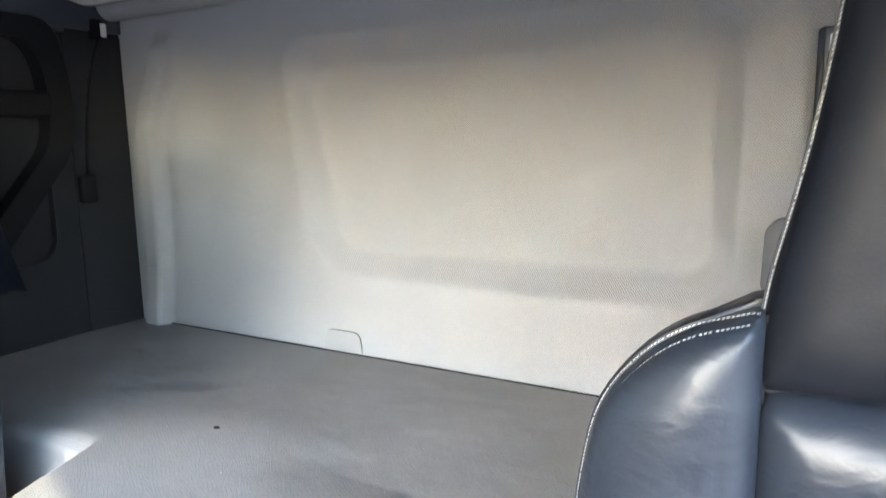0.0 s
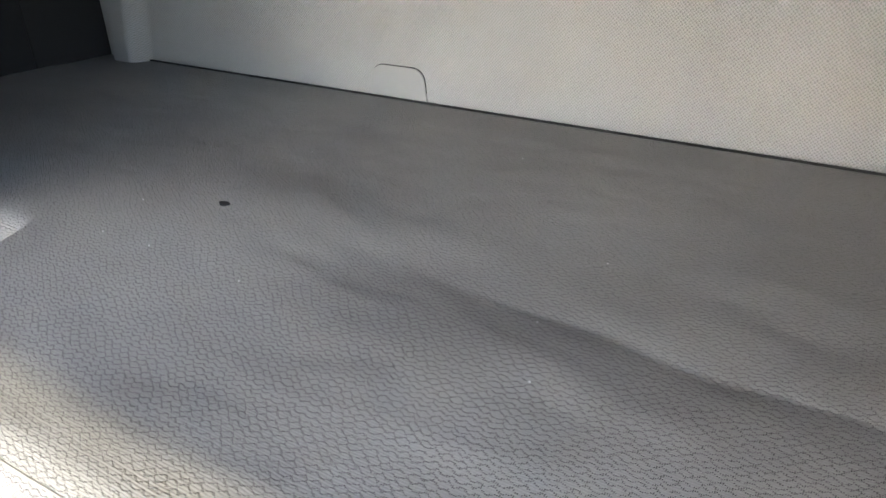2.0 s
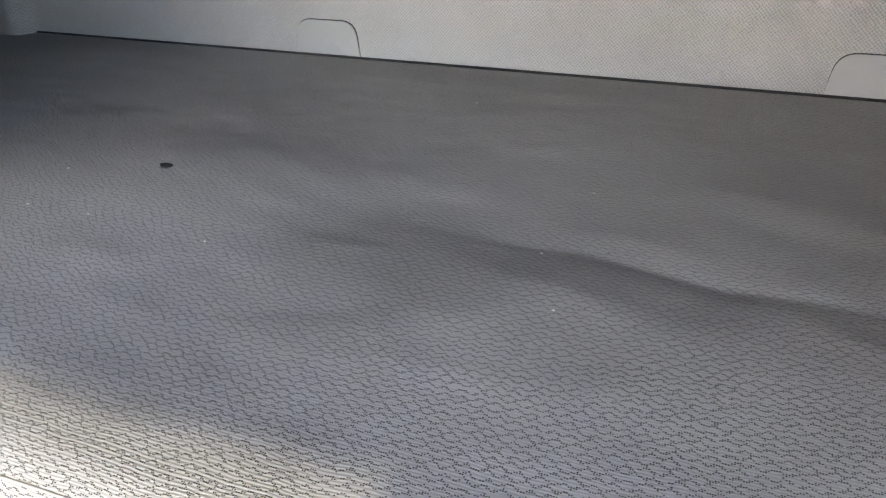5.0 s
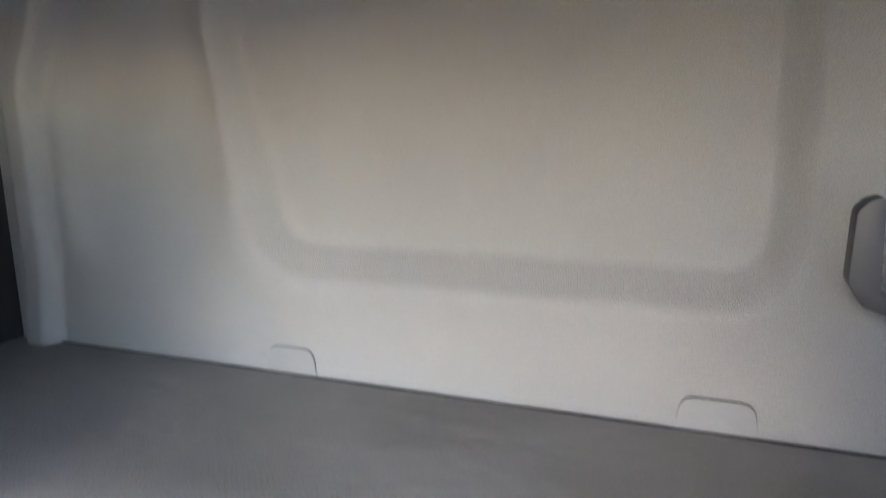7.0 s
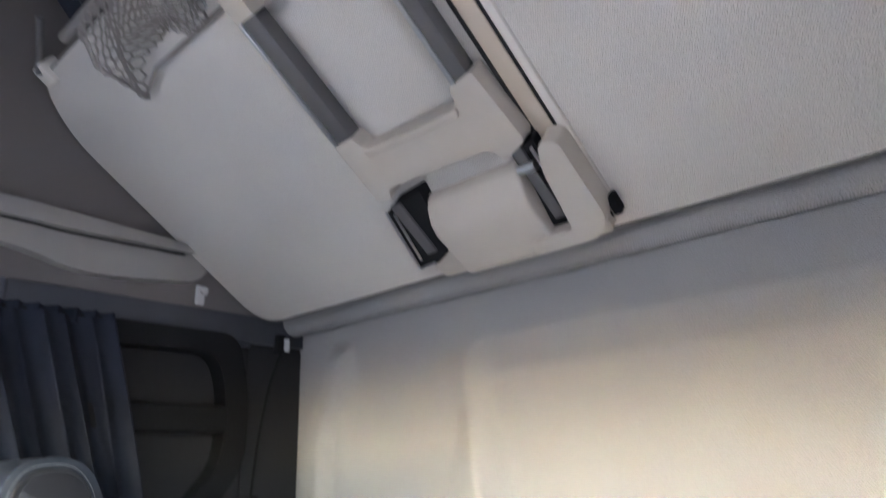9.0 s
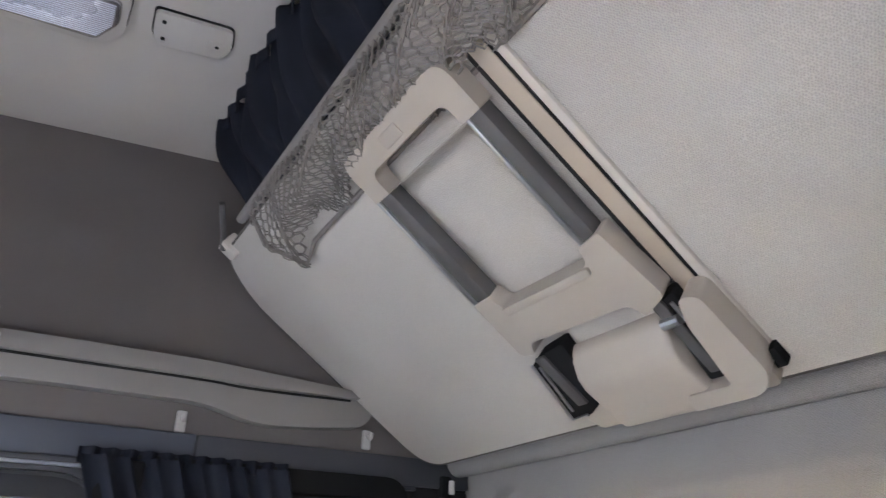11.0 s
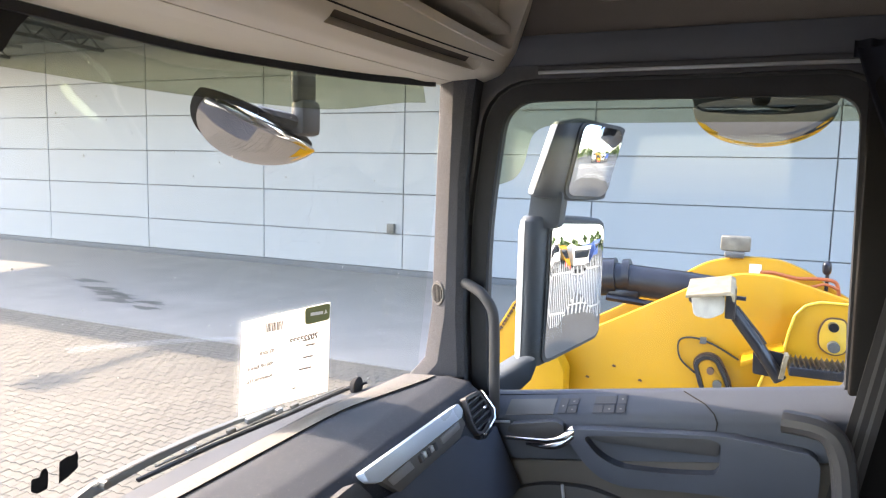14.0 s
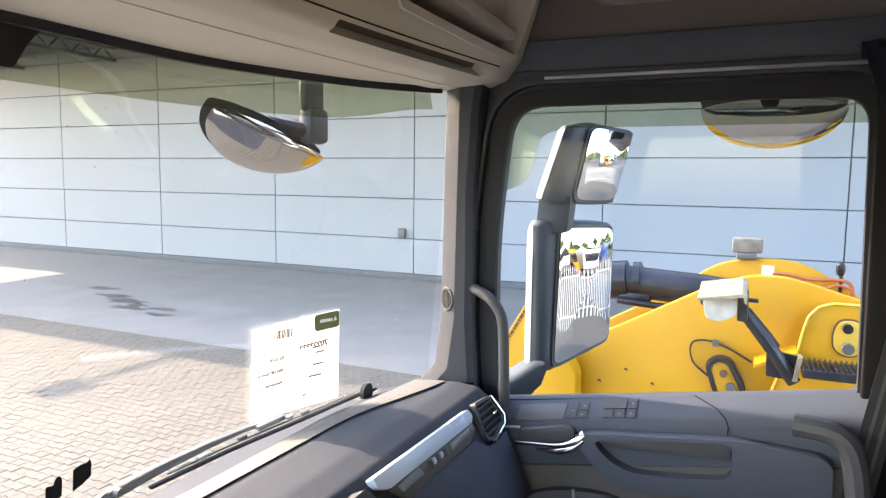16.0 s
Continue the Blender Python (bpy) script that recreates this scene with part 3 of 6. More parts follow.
pane.visible_shadow = False

# dirt specks on the outside of the windscreen
dirt = []
drng = random.Random(11)
for i in range(150):
    x, z = drng.uniform(0.1, 0.98), 0.62 + 0.66 * drng.random() ** 1.4
    if i % 3 == 0:
        x, z = 0.86 + 0.09 * drng.random(), drng.uniform(0.66, 1.0)
    r = drng.uniform(0.0005, 0.0014)
    dirt.append(on_screen([(x + r * math.cos(a), z + r * 1.3 * math.sin(a)) for a in [k * math.pi / 3 for k in range(6)]], 0.0065, 0.0004))
specks = part("dirt_specks", join(*dirt), mat("dried_dirt", (0.55, 0.53, 0.48), 0.9), ws, "dried dirt specks", smooth=0)
tagged(specks, kind="stuff")


# ---- lower bunk ----
def front_edge(x):
    return 0.779 - 0.169 * smooth01(0.378, 0.443, x) - 0.02 * smooth01(0.348, 0.408, x)


def bunk_top(x, y):
    z = 0.600 + 0.004 * math.sin(7 * x + 1.3) * math.sin(9 * y)
    z += 0.010 * math.exp(-((x - 0.24) ** 2 / 0.03 + (y - 0.46) ** 2 / 0.015)) + 0.008 * math.exp(-((x + 0.02) ** 2 / 0.02 + (y - 0.60) ** 2 / 0.01))
    t = (0.03 - x) / 0.27
    if -0.3 < t < 1.9:
        yc = 0.461 + 0.024 * t + 0.004 * math.sin(9 * t)
        along = smooth01(-0.3, 0.7, t) * (0.35 + 0.65 * smooth01(1.5, 0.9, t)) * smooth01(1.9, 1.5, t)
        z -= 0.0013 * math.exp(-((y - yc) / 0.006) ** 2) * along
        z -= 0.0016 * math.exp(-((y - yc) / 0.030) ** 2) * along
        z += 0.0022 * math.exp(-((y - yc - 0.055) / 0.035) ** 2) * along
    ring_r = math.hypot((x - 0.07) / 1.15, y - 0.555)
    z -= 0.0007 * math.exp(-((ring_r - 0.055) / 0.012) ** 2)
    z += 0.0022 * noise.noise(Vector((x * 9, y * 14, 0.3))) + 0.0012 * noise.noise(Vector((x * 28, y * 40, 1.7)))
    z = 0.600 + (z - 0.600) * smooth01(0.0, 0.12, y)
    z -= 0.012 * smooth01(0.5, 0.62, x) * smooth01(0.45, 0.6, y)
    return z


def bunk_surface(u, v):
    x = XL + 0.01 + (XR - XL - 0.015) * u
    F = front_edge(x)
    r = 0.030
    L = F - r
    arc, down = r * math.pi / 2, 0.14
    s = v * (L + arc + down)
    if s < L:
        return (x, s + 0.002, bunk_top(x, s))
    z0 = bunk_top(x, L)
    if s < L + arc:
        a = (s - L) / r
        return (x, L + r * math.sin(a), z0 - r * (1 - math.cos(a)))
    d = s - L - arc
    return (x, F + 0.004 * math.sin(d / down * math.pi), z0 - r - d)


bunk = empty("bunk_mattress", "grey dash-patterned cloth mattress with dents and a small hole", "mattress")
full = sheet(330, 150, bunk_surface, (0, -0.05, -0.06))
mattress_me = finish(full, "cover", 60)
mattress_me.materials.append(MATTRESS)
mattress_me.materials.append(EDGE_CLOTH)
for poly in mattress_me.polygons:
    c = poly.center
    if c.z < 0.585 and c.y > front_edge(c.x) - 0.012:
        poly.material_index = 1
cover = new("cover", mattress_me)
cover.parent = bunk
pipe = [(x, front_edge(x) - 0.030 + 0.0300 * math.sin(0.75), bunk_top(x, front_edge(x) - 0.030) - 0.030 + 0.0300 * math.cos(0.75)) for x in [XL + 0.02 + i * 0.012 for i in range(181)] if x < 1.06]
part("piping", tube(pipe, 0.0009, 8), mat("piping_cord", (0.30, 0.285, 0.265), 0.8), bunk, "thin grey corded seam")
part("back_piping", tube([(XL + 0.02, 0.0045, 0.6005), (XR - 0.03, 0.0045, 0.6005)], 0.0026, 8), GAP, bunk, "black piping along the back wall")
hz = bunk_top(0.288, 0.453)
part("burn_hole", prism(rounded([(0.281, 0.4505), (0.290, 0.4490), (0.296, 0.453), (0.2895, 0.458), (0.2825, 0.4565)], 0.0025, 3), "z", hz - 0.002, hz + 0.0016), GAP, bunk, "small dark burnt hole")
for i in range(9):
    x, y = random.uniform(-0.3, 0.5), random.uniform(0.12, 0.6)
    z = bunk_top(x, y)
    part("lint", moved(pillow(0.0022, 0.0015, 0.0008, 2.2, 6, 4), pose(x, y, z + 0.0008, 0, 0, random.uniform(0, 180))), WHITE, bunk)
base = thing("storage_chest", box(XL + 0.005, XR - 0.02, 0.0, 0.55, 0.0, 0.455, 0.01), DARK_LINER, "dark boxed storage chest under the mattress", "chest")
part("front_board", box(XL + 0.01, 0.40, 0.55, 0.735, 0.04, 0.45, 0.012), EDGE_CLOTH, base)

# ---- upper bunk, tilted up ----
UB = Matrix(((1, 0, 0, 0), (0, 0.811, 0.585, 0.145), (0, 0.585, -0.811, 1.416), (0, 0, 0, 1)))
upper = empty("upper_bunk", "folding upper bunk with beige cloth underside, tilted up", "bunk bed")


def ub(bm):
    return moved(bm, UB)


OUT = rounded([(-1.08, -0.004), (1.045, -0.006), (1.06, 0.60), (0.99, 0.715), (-1.08, 0.715)], [0.05, 0.09, 0.09, 0.06, 0.05], 8)
part("board", ub(prism(OUT, "z", -0.09, 0.0, 0.006)), BUNK_CLOTH, upper, "board covered in beige cloth")
part("edge_piping", ub(tube([(u, v, -0.004) for u, v in OUT], 0.004, 6, True)), mat("dark_piping", (0.10, 0.09, 0.08), 0.8), upper)
part("free_edge_rod", ub(tube([(-1.05, 0.735, -0.012), (0.84, 0.735, -0.012)], 0.011, 10)), GREY_TRIM, upper, "grey guard rod along the free edge")
part("seam_strip", ub(box(0.052, 0.082, 0.02, 0.63, -0.004, 0.010, 0.003)), mat("tan_strip", (0.47, 0.40, 0.31), 0.5, var=0.04), upper, "beige plastic guide strip")
part("seam_line", ub(box(0.0825, 0.0885, 0.02, 0.63, -0.004, 0.009)), GAP, upper)
part("seam_line", ub(box(0.048, 0.0515, 0.02, 0.63, -0.004, 0.0085)), GAP, upper)
part("edge_bead", ub(box(0.033, 0.0475, 0.02, 0.63, -0.004, 0.008, 0.003)), BEIGE, upper)
part("strip_cap", ub(box(0.030, 0.092, 0.625, 0.66, -0.002, 0.022, 0.006)), BEIGE, upper)
part("corner_clip", ub(box(0.93, 0.97, 0.69, 0.735, -0.03, 0.012, 0.006)), BEIGE, upper)
part("stay", tube([(0.86, 0.775, 1.893), (0.935, 0.745, 1.855), (0.952, 0.738, 1.825)], 0.007, 8), GUNMETAL, upper, "grey folding stay")

# ladder clipped to the bunk
lad = empty("ladder", "beige plastic and aluminium bunk ladder clipped flat", "ladder")
LX0, LX1 = 0.100, 0.396


def lpart(name, bm, m, label=""):
    return part(name, ub(bm), m, lad, label)


top = ring(rounded([(LX0, 0.56), (LX1, 0.56), (LX1, 0.645), (LX0, 0.645)], [0.004, 0.004, 0.03, 0.03]), rounded([(LX0 + 0.042, 0.559), (LX1 - 0.042, 0.559), (LX1 - 0.042, 0.600), (LX0 + 0.042, 0.600)], [0.003, 0.003, 0.02, 0.02]), "z", 0.008, 0.044)
lpart("top_step", top, LADDER_TAN, "beige moulded top step")
lpart("step_button", box(0.235, 0.285, 0.608, 0.632, 0.04, 0.047, 0.004), LADDER_TAN)
for x in (LX0 + 0.004, LX1 - 0.040):
    lpart("rail", box(x, x + 0.036, 0.315, 0.568, 0.008, 0.040, 0.006), GUNMETAL, "dark grip rail")
for x in (LX0 + 0.030, LX1 - 0.004):
    lpart("rail_face", box(x - 0.002, x + 0.006, 0.321, 0.565, 0.012, 0.043, 0.002), ALU, "brushed aluminium rail edge")
cross = prism(rounded([(LX0 - 0.018, 0.208), (LX0 + 0.030, 0.190), (LX0 + 0.040, 0.216), (LX1 - 0.040, 0.222), (LX1 - 0.030, 0.200), (LX1, 0.206), (LX1, 0.326), (LX1 - 0.044, 0.326), (LX1 - 0.05, 0.300), (LX0 + 0.046, 0.297), (LX0 + 0.040, 0.326), (LX0 - 0.006, 0.334)], [0.01, 0.006, 0.015, 0.015, 0.006, 0.01, 0.006, 0.006, 0.02, 0.02, 0.006, 0.006]), "z", 0.008, 0.046, 0.006, 3)
lpart("middle_step", cross, LADDER_TAN, "beige moulded middle step")
lpart("step_flange", prism(rounded([(LX0 + 0.046, 0.297), (LX1 - 0.05, 0.300), (LX1 - 0.055, 0.285), (LX0 + 0.05, 0.283)], 0.006, 3), "z", 0.040, 0.052, 0.004), LADDER_TAN)
lpart("hinge_cover", prism([(0.0, 0.0), (0.0, 0.028), (0.012, 0.046), (0.108, 0.055), (0.130, 0.050), (0.164, 0.024), (0.170, 0.0)], "x", 0.134, 0.332, 0.009, 3), LADDER_TAN, "beige moulded hinge cover")
lpart("cover_base", prism(rounded([(0.05, 0.004), (0.40, 0.004), (0.412, 0.04), (0.34, 0.075), (0.12, 0.07), (0.05, 0.06)], 0.012), "z", 0.0, 0.024, 0.006), LADDER_TAN)
lpart("bracket", prism(rounded([(0.414, 0.172), (0.386, 0.184), (0.318, 0.192), (0.326, 0.150), (0.352, 0.060), (0.386, 0.044), (0.434, 0.040)], 0.006, 3), "z", 0.0, 0.030, 0.004), BLACK_MATT, "black steel bracket")
lpart("bracket_edge", tube([(0.412, 0.174, 0.031), (0.434, 0.044, 0.031), (0.392, 0.046, 0.031)], 0.0032, 6), ALU, "bright bracket edge")
lpart("bracket_edge", tube([(0.398, 0.166, 0.032), (0.416, 0.062, 0.032)], 0.0026, 6), ALU)
lpart("bracket_arm", box(0.368, 0.392, 0.07, 0.185, 0.028, 0.036, 0.003), GUNMETAL)
lpart("cheek", prism(rounded([(0.064, 0.202), (0.036, 0.194), (0.034, 0.049), (0.06, 0.018), (0.178, 0.016), (0.172, 0.046), (0.094, 0.046), (0.082, 0.16)], [0.014, 0.014, 0.02, 0.02, 0.01, 0.01, 0.008, 0.02]), "z", 0.0, 0.053, 0.007, 3), LADDER_TAN, "beige bracket cheek")
lpart("cheek_slot", prism(rounded([(0.124, 0.190), (0.078, 0.204), (0.086, 0.05), (0.132, 0.05), (0.122, 0.131)], 0.005, 3), "z", 0.0, 0.034, 0.002), BLACK_MATT, "dark hinge slot")
lpart("hinge_arm", box(0.098, 0.118, 0.065, 0.20, 0.034, 0.041, 0.003), GUNMETAL, "dark steel hinge arm")
lpart("hinge_pin", moved(tube([(0, 0, 0), (0.03, 0, 0)], 0.008, 10), pose(0.092, 0.165, 0.042)), ALU)
lpart("cheek_edge", tube([(0.080, 0.196, 0.047), (0.079, 0.160, 0.049), (0.090, 0.052, 0.049)], 0.003, 6), ALU, "bright slot edge")
part("strip_slot", ub(box(0.036, 0.050, 0.112, 0.130, -0.002, 0.0125)), GAP, upper)
lpart("edge_gap", box(LX1 + 0.003, LX1 + 0.0065, 0.19, 0.60, -0.001, 0.004), GAP)
lpart("end_stop", box(0.026, 0.040, 0.028, 0.062, 0.0, 0.02, 0.003), BLACK_MATT)

# net gathered along the free edge
net = empty("storage_net", "grey knotted cord net gathered along the bunk edge", "net")


def net_point(u, v):
    x = 0.70 - 1.7 * u
    sag = 0.018 * math.sin(u * 37) + 0.012 * math.sin(u * 91 + v * 5)
    s = 0.735 - (0.125 + 0.03 * noise.noise(Vector((u * 17, 0.2, 0)))) * v - 0.045 * smooth01(0.045, 0.0, u) * v
    h = 0.010 + 0.030 * math.sin(v * math.pi) * (1 + 0.8 * smooth01(0.05, 0.0, u)) + 0.008 * math.sin(9 * v + 31 * u) + sag * 0.3
    return UB @ Vector((x + 0.02 * v + 0.010 * math.sin(14 * v + u * 60), s + sag * v * 0.5, h))


cords = []
NU, NVV = 200, 11
for layer in (0.0, 0.37):
    def knot(i, j):
        side_v = 0.22 if (i + j) % 2 else -0.22
        return net_point((i + layer) / NU, min(max((j + 0.5 + side_v) / NVV, 0.0), 1.0)) + Vector((0, 0, -0.007 * (layer > 0) + 0.003 * noise.noise(Vector((i * 0.31, j * 0.9, layer * 9)))))

    for j in range(NVV):
        cords.append(tube([knot(i, j) for i in range(NU + 1)], 0.0018, 4))
        if j < NVV - 1:
            for i in range(1 - j % 2, NU + 1, 2):
                if (i + j) % 2:
                    cords.append(tube([knot(i, j), knot(i, j + 1)], 0.0016, 4))
part("net_mesh", join(*cords), NETCORD, net, "grey net cords")
part("edge_cord", tube([net_point(0.0, 0.1), net_point(-0.004, 0.5), net_point(0.002, 0.95), net_point(0.03, 1.05), net_point(0.5, 1.05)], 0.005, 6), NETCORD, net)

# ---- overhead cabinet above the windscreen ----
cabinet = empty("overhead_cabinet", "beige overhead cabinet with flaps, open slot and cubby", "cabinet")


def bowed(bm):
    """The cabinet's front bows out towards the middle of the cab."""
    for k in range(-18, 18):
        bmesh.ops.bisect_plane(bm, geom=bm.verts[:] + bm.edges[:] + bm.faces[:], plane_co=(k * 0.06, 0, 0), plane_no=(1, 0, 0))
    return bend(bm, lambda x, y, z: (x, y + 0.085 * (1 - ((x + 0.03) / 1.1) ** 2), z))


def low_front(z):
    """The lower body's front at the side wall."""
    prof = [(1.333, 1.70), (1.338, 1.67), (1.355, 1.625), (1.405, 1.595), (1.50, 1.565), (1.585, 1.545), (1.7, 1.53)]
    for (a, ya), (b, yb) in zip(prof, prof[1:]):
        if z <= b:
            return ya + (yb - ya) * max(z - a, 0) / (b - a)
    return prof[-1][1]


low = [(1.542, 1.596), (1.565, 1.50), (1.595, 1.405), (1.625, 1.355), (1.67, 1.338), (1.78, 1.333), (1.78, 1.62), (1.61, 1.62), (1.57, 1.612)]
body = prism(low, "x", -1.12, 1.074, 0.009, 3)
CUB = rounded([(0.572, 1.422), (1.030, 1.400), (1.047, 1.535), (1.035, 1.552), (0.755, 1.590), (0.735, 1.585), (0.69, 1.525), (0.588, 1.490)], 0.014, 4)
groove = moved(box(0.445, 0.955, -0.02, 0.030, -0.011, 0.016, 0.004), pose(0, 1.633, 1.361, 42, 0, 0))
groove_b = moved(box(-0.27, 0.235, -0.02, 0.030, -0.011, 0.016, 0.004), pose(0, 1.633, 1.361, 42, 0, 0))
body = carve(body, prism(CUB, "y", 1.45, 1.69), groove, groove_b, box(-1.2, 0.52, 1.5, 1.615, 1.583, 1.7))
part("lower_body", bowed(body), BEIGE, cabinet, "curved beige lower body")
part("underside", sheet(60, 3, lambda u, v: (-1.1 + 2.14 * u, (1.72 + 0.085 * (1 - ((-1.07 + 2.14 * u) / 1.1) ** 2)) * (1 - v) + (wind(-1.1 + 2.14 * u, 1.335) - 0.014) * v, 1.3345 + 0.004 * v), (0, 0, 0.006)), BEIGE, cabinet, "beige underside above the glass", smooth=60)
# dark brown stands in for the shade deep in the grooves and cubby
RECESS_SHADE = mat("shaded_recess", (0.085, 0.075, 0.066), 0.8, var=0.1)
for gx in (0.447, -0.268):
    part("groove_back", bowed(moved(box(gx, gx + 0.502, 0.022, 0.0295, -0.009, 0.014), pose(0, 1.633, 1.361, 42, 0, 0))), RECESS_SHADE, cabinet, "groove back, coloured dark for the shade inside")
part("cubby_lining", bowed(box(0.55, 1.062, 1.686, 1.70, 1.38, 1.598)), RECESS_SHADE, cabinet, "cubby back, coloured dark for the shade inside")
part("cubby_divider", bowed(prism(rounded([(0.60, 1.478), (1.025, 1.436), (1.03, 1.456), (0.72, 1.494), (0.685, 1.512), (0.605, 1.496)], 0.006, 3), "y", 1.592, 1.692, 0.004)), BEIGE, cabinet, "beige divider ridge")
part("cubby_back", bowed(prism(rounded([(0.72, 1.50), (1.03, 1.462), (1.044, 1.535), (0.77, 1.588), (0.745, 1.582)], 0.006, 3), "y", 1.625, 1.69, 0.004)), BEIGE, cabinet, "shallow upper tray")
rim = bend(ring(grow(CUB, 0.011), grow(CUB, -0.003), "y", -0.006, 0.012), lambda x, y, z: (x, y + low_front(z), z))
part("cubby_rim", bowed(rim), BEIGE, cabinet, "beige cubby rim")
part("low_seam", bowed(tube([(-1.1 + 0.0355 * k, 1.6125, 1.376) for k in range(60)], 0.0016, 6)), GAP, cabinet)
part("end_cap", bowed(prism([(1.536, 1.606), (1.56, 1.600), (1.80, 1.62), (1.80, ROOF), (1.508, ROOF), (1.514, 1.75)], "x", 0.608, 1.076, 0.008, 3)), BEIGE, cabinet, "beige end flap")
for x0, x1 in ((-0.02, 0.602), (-0.62, -0.025), (-1.13, -0.625)):
    flap = part("flap", bowed(prism([(1.548, 1.685), (1.59, 1.672), (1.64, 1.68), (1.64, ROOF), (1.508, ROOF), (1.512, 1.80)], "x", x0, x1, 0.008, 3)), BEIGE, cabinet, "large beige flap")
    part("flap_lip", bowed(box(x0 + 0.004, x1 - 0.004, 1.533, 1.568, 1.662, 1.690, 0.010, 3)), BEIGE, flap, "rounded grip lip")
# navy tone paints the shade inside the open slot
SLOT = mat("slot_shade", (0.05, 0.058, 0.085), 0.8)
part("flap_gap", bowed(prism([(1.552, 1.668), (1.60, 1.66), (1.60, ROOF), (1.511, ROOF), (1.515, 1.80)], "x", 0.600, 0.610)), GAP, cabinet)
part("slot_back", bowed(box(-1.12, 0.606, 1.62, 1.64, 1.56, 1.70)), SLOT, cabinet, "recessed slot back, coloured dark for its shade")
part("slot_step", bowed(box(0.52, 0.612, 1.55, 1.63, 1.58, 1.610, 0.004)), BEIGE, cabinet)
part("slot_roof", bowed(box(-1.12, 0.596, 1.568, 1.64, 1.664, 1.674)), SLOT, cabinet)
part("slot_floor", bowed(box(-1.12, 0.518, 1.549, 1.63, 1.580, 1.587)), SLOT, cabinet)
part("cabinet_back", bowed(box(-1.13, 1.07, 1.70, 1.80, 1.60, ROOF)), BLACK, cabinet)

# ---- dashboard ----
dash = empty("dashboard", "black soft dashboard with silver trim panel and air vent", "dashboard")


def dash_top(u, v):
    x = -1.08 + 2.085 * u
    prof = [(2.12, 0.50), (1.98, 0.560), (1.90, 0.618), (1.80, 0.646), (1.70, 0.655), (1.645, 0.650), (1.622, 0.634), (1.605, 0.60), (1.575, 0.54), (1.555, 0.48), (1.57, 0.35)]
    k = v * (len(prof) - 1)
    i = min(int(k), len(prof) - 2)
    t = k - i
    y = prof[i][0] * (1 - t) + prof[i + 1][0] * t
    z = prof[i][1] * (1 - t) + prof[i + 1][1] * t
    e = smooth01(0.945, 1.005, x)
    if v < 0.3:
        y = min(y, wind(x, z) - 0.012)
    return (x, y + 0.05 * e * e * (1 if y < 1.7 else -0.5), z - 0.012 * e * e)


part("dash_skin", sheet(90, 60, dash_top, (0, 0.03, -0.05)), BLACK_SOFT, dash, "dusty black soft-touch dash top", smooth=50)
part("dash_core", box(-1.07, 0.94, 1.62, 1.95, 0.20, 0.52), BLACK, dash)


# ---- right wall: ledge, hooks, rail, curtain, cord ----
ledge = empty("wall_ledge", "grey moulded storage ledge on the side wall", "ledge")
led = rounded([(1.465, 1.545), (1.448, 1.584), (1.0, 1.590), (0.70, 1.590), (0.31, 1.570), (0.292, 1.535), (0.32, 1.495), (0.47, 1.478), (0.59, 1.472), (0.70, 1.506), (1.0, 1.506), (1.42, 1.506)], [0.02, 0.03, 0.01, 0.05, 0.03, 0.02, 0.03, 0.05, 0.06, 0.06, 0.01, 0.03], 5)
part("ledge_body", prism(led, "x", XR - 0.034, XR + 0.005, 0.012, 3), GREY_TRIM, ledge, "grey moulded body")
led_top = rounded([(1.458, 1.562), (1.446, 1.587), (1.0, 1.593), (0.70, 1.593), (0.31, 1.573), (0.30, 1.562), (0.36, 1.556), (0.60, 1.553), (0.72, 1.556), (1.0, 1.556)], [0.01, 0.02, 0.01, 0.05, 0.02, 0.01, 0.02, 0.05, 0.05, 0.01], 5)
part("ledge_rim", prism(led_top, "x", XR - 0.054, XR - 0.005, 0.010, 3), GREY_TRIM, ledge, "rounded proud upper rim")
part("ledge_groove", tube(curve([(XR - 0.036, 1.44, 1.554), (XR - 0.036, 1.0, 1.5535), (XR - 0.036, 0.72, 1.5535), (XR - 0.036, 0.60, 1.549), (XR - 0.036, 0.36, 1.554)]), 0.003, 6), GAP, ledge)


def hook(y, z, s=1.0, out=0.0):
    h = empty("coat_hook", "small clear grey plastic coat hook", "hook", "coat hooks on the side wall")
    m = mat("hook_plastic", (0.45, 0.44, 0.42), 0.35, var=0.05)
    part("hook_plate", box(XR - 0.010 - out, XR + 0.001 - out, y - 0.011 * s, y + 0.011 * s, z - 0.026 * s, z + 0.02 * s, 0.004), m, h)
    part("hook_peg", tube(curve([(XR - 0.006 - out, y, z + 0.008), (XR - 0.03 - out, y, z - 0.004), (XR - 0.034 - out, y, z + 0.010)], 4), 0.005 * s, 6), m, h)


hook(1.116, 1.567, 0.8, 0.053)
hook(0.740, 1.468)
hook(0.297, 1.475)

rail = empty("curtain_rail", "thin bright metal curtain rail over the door", "rail")
part("track", box(XR - 0.022, XR - 0.013, 0.90, 1.54, 1.352, 1.360, 0.002), SATIN, rail, "satin metal track")
part("track_base", box(XR - 0.020, XR - 0.005, 0.16, 1.54, 1.360, 1.372, 0.003), BLACK, rail)

cur = empty("door_curtain", "dark blue-black gathered curtain drawn back beside the door", "curtain")


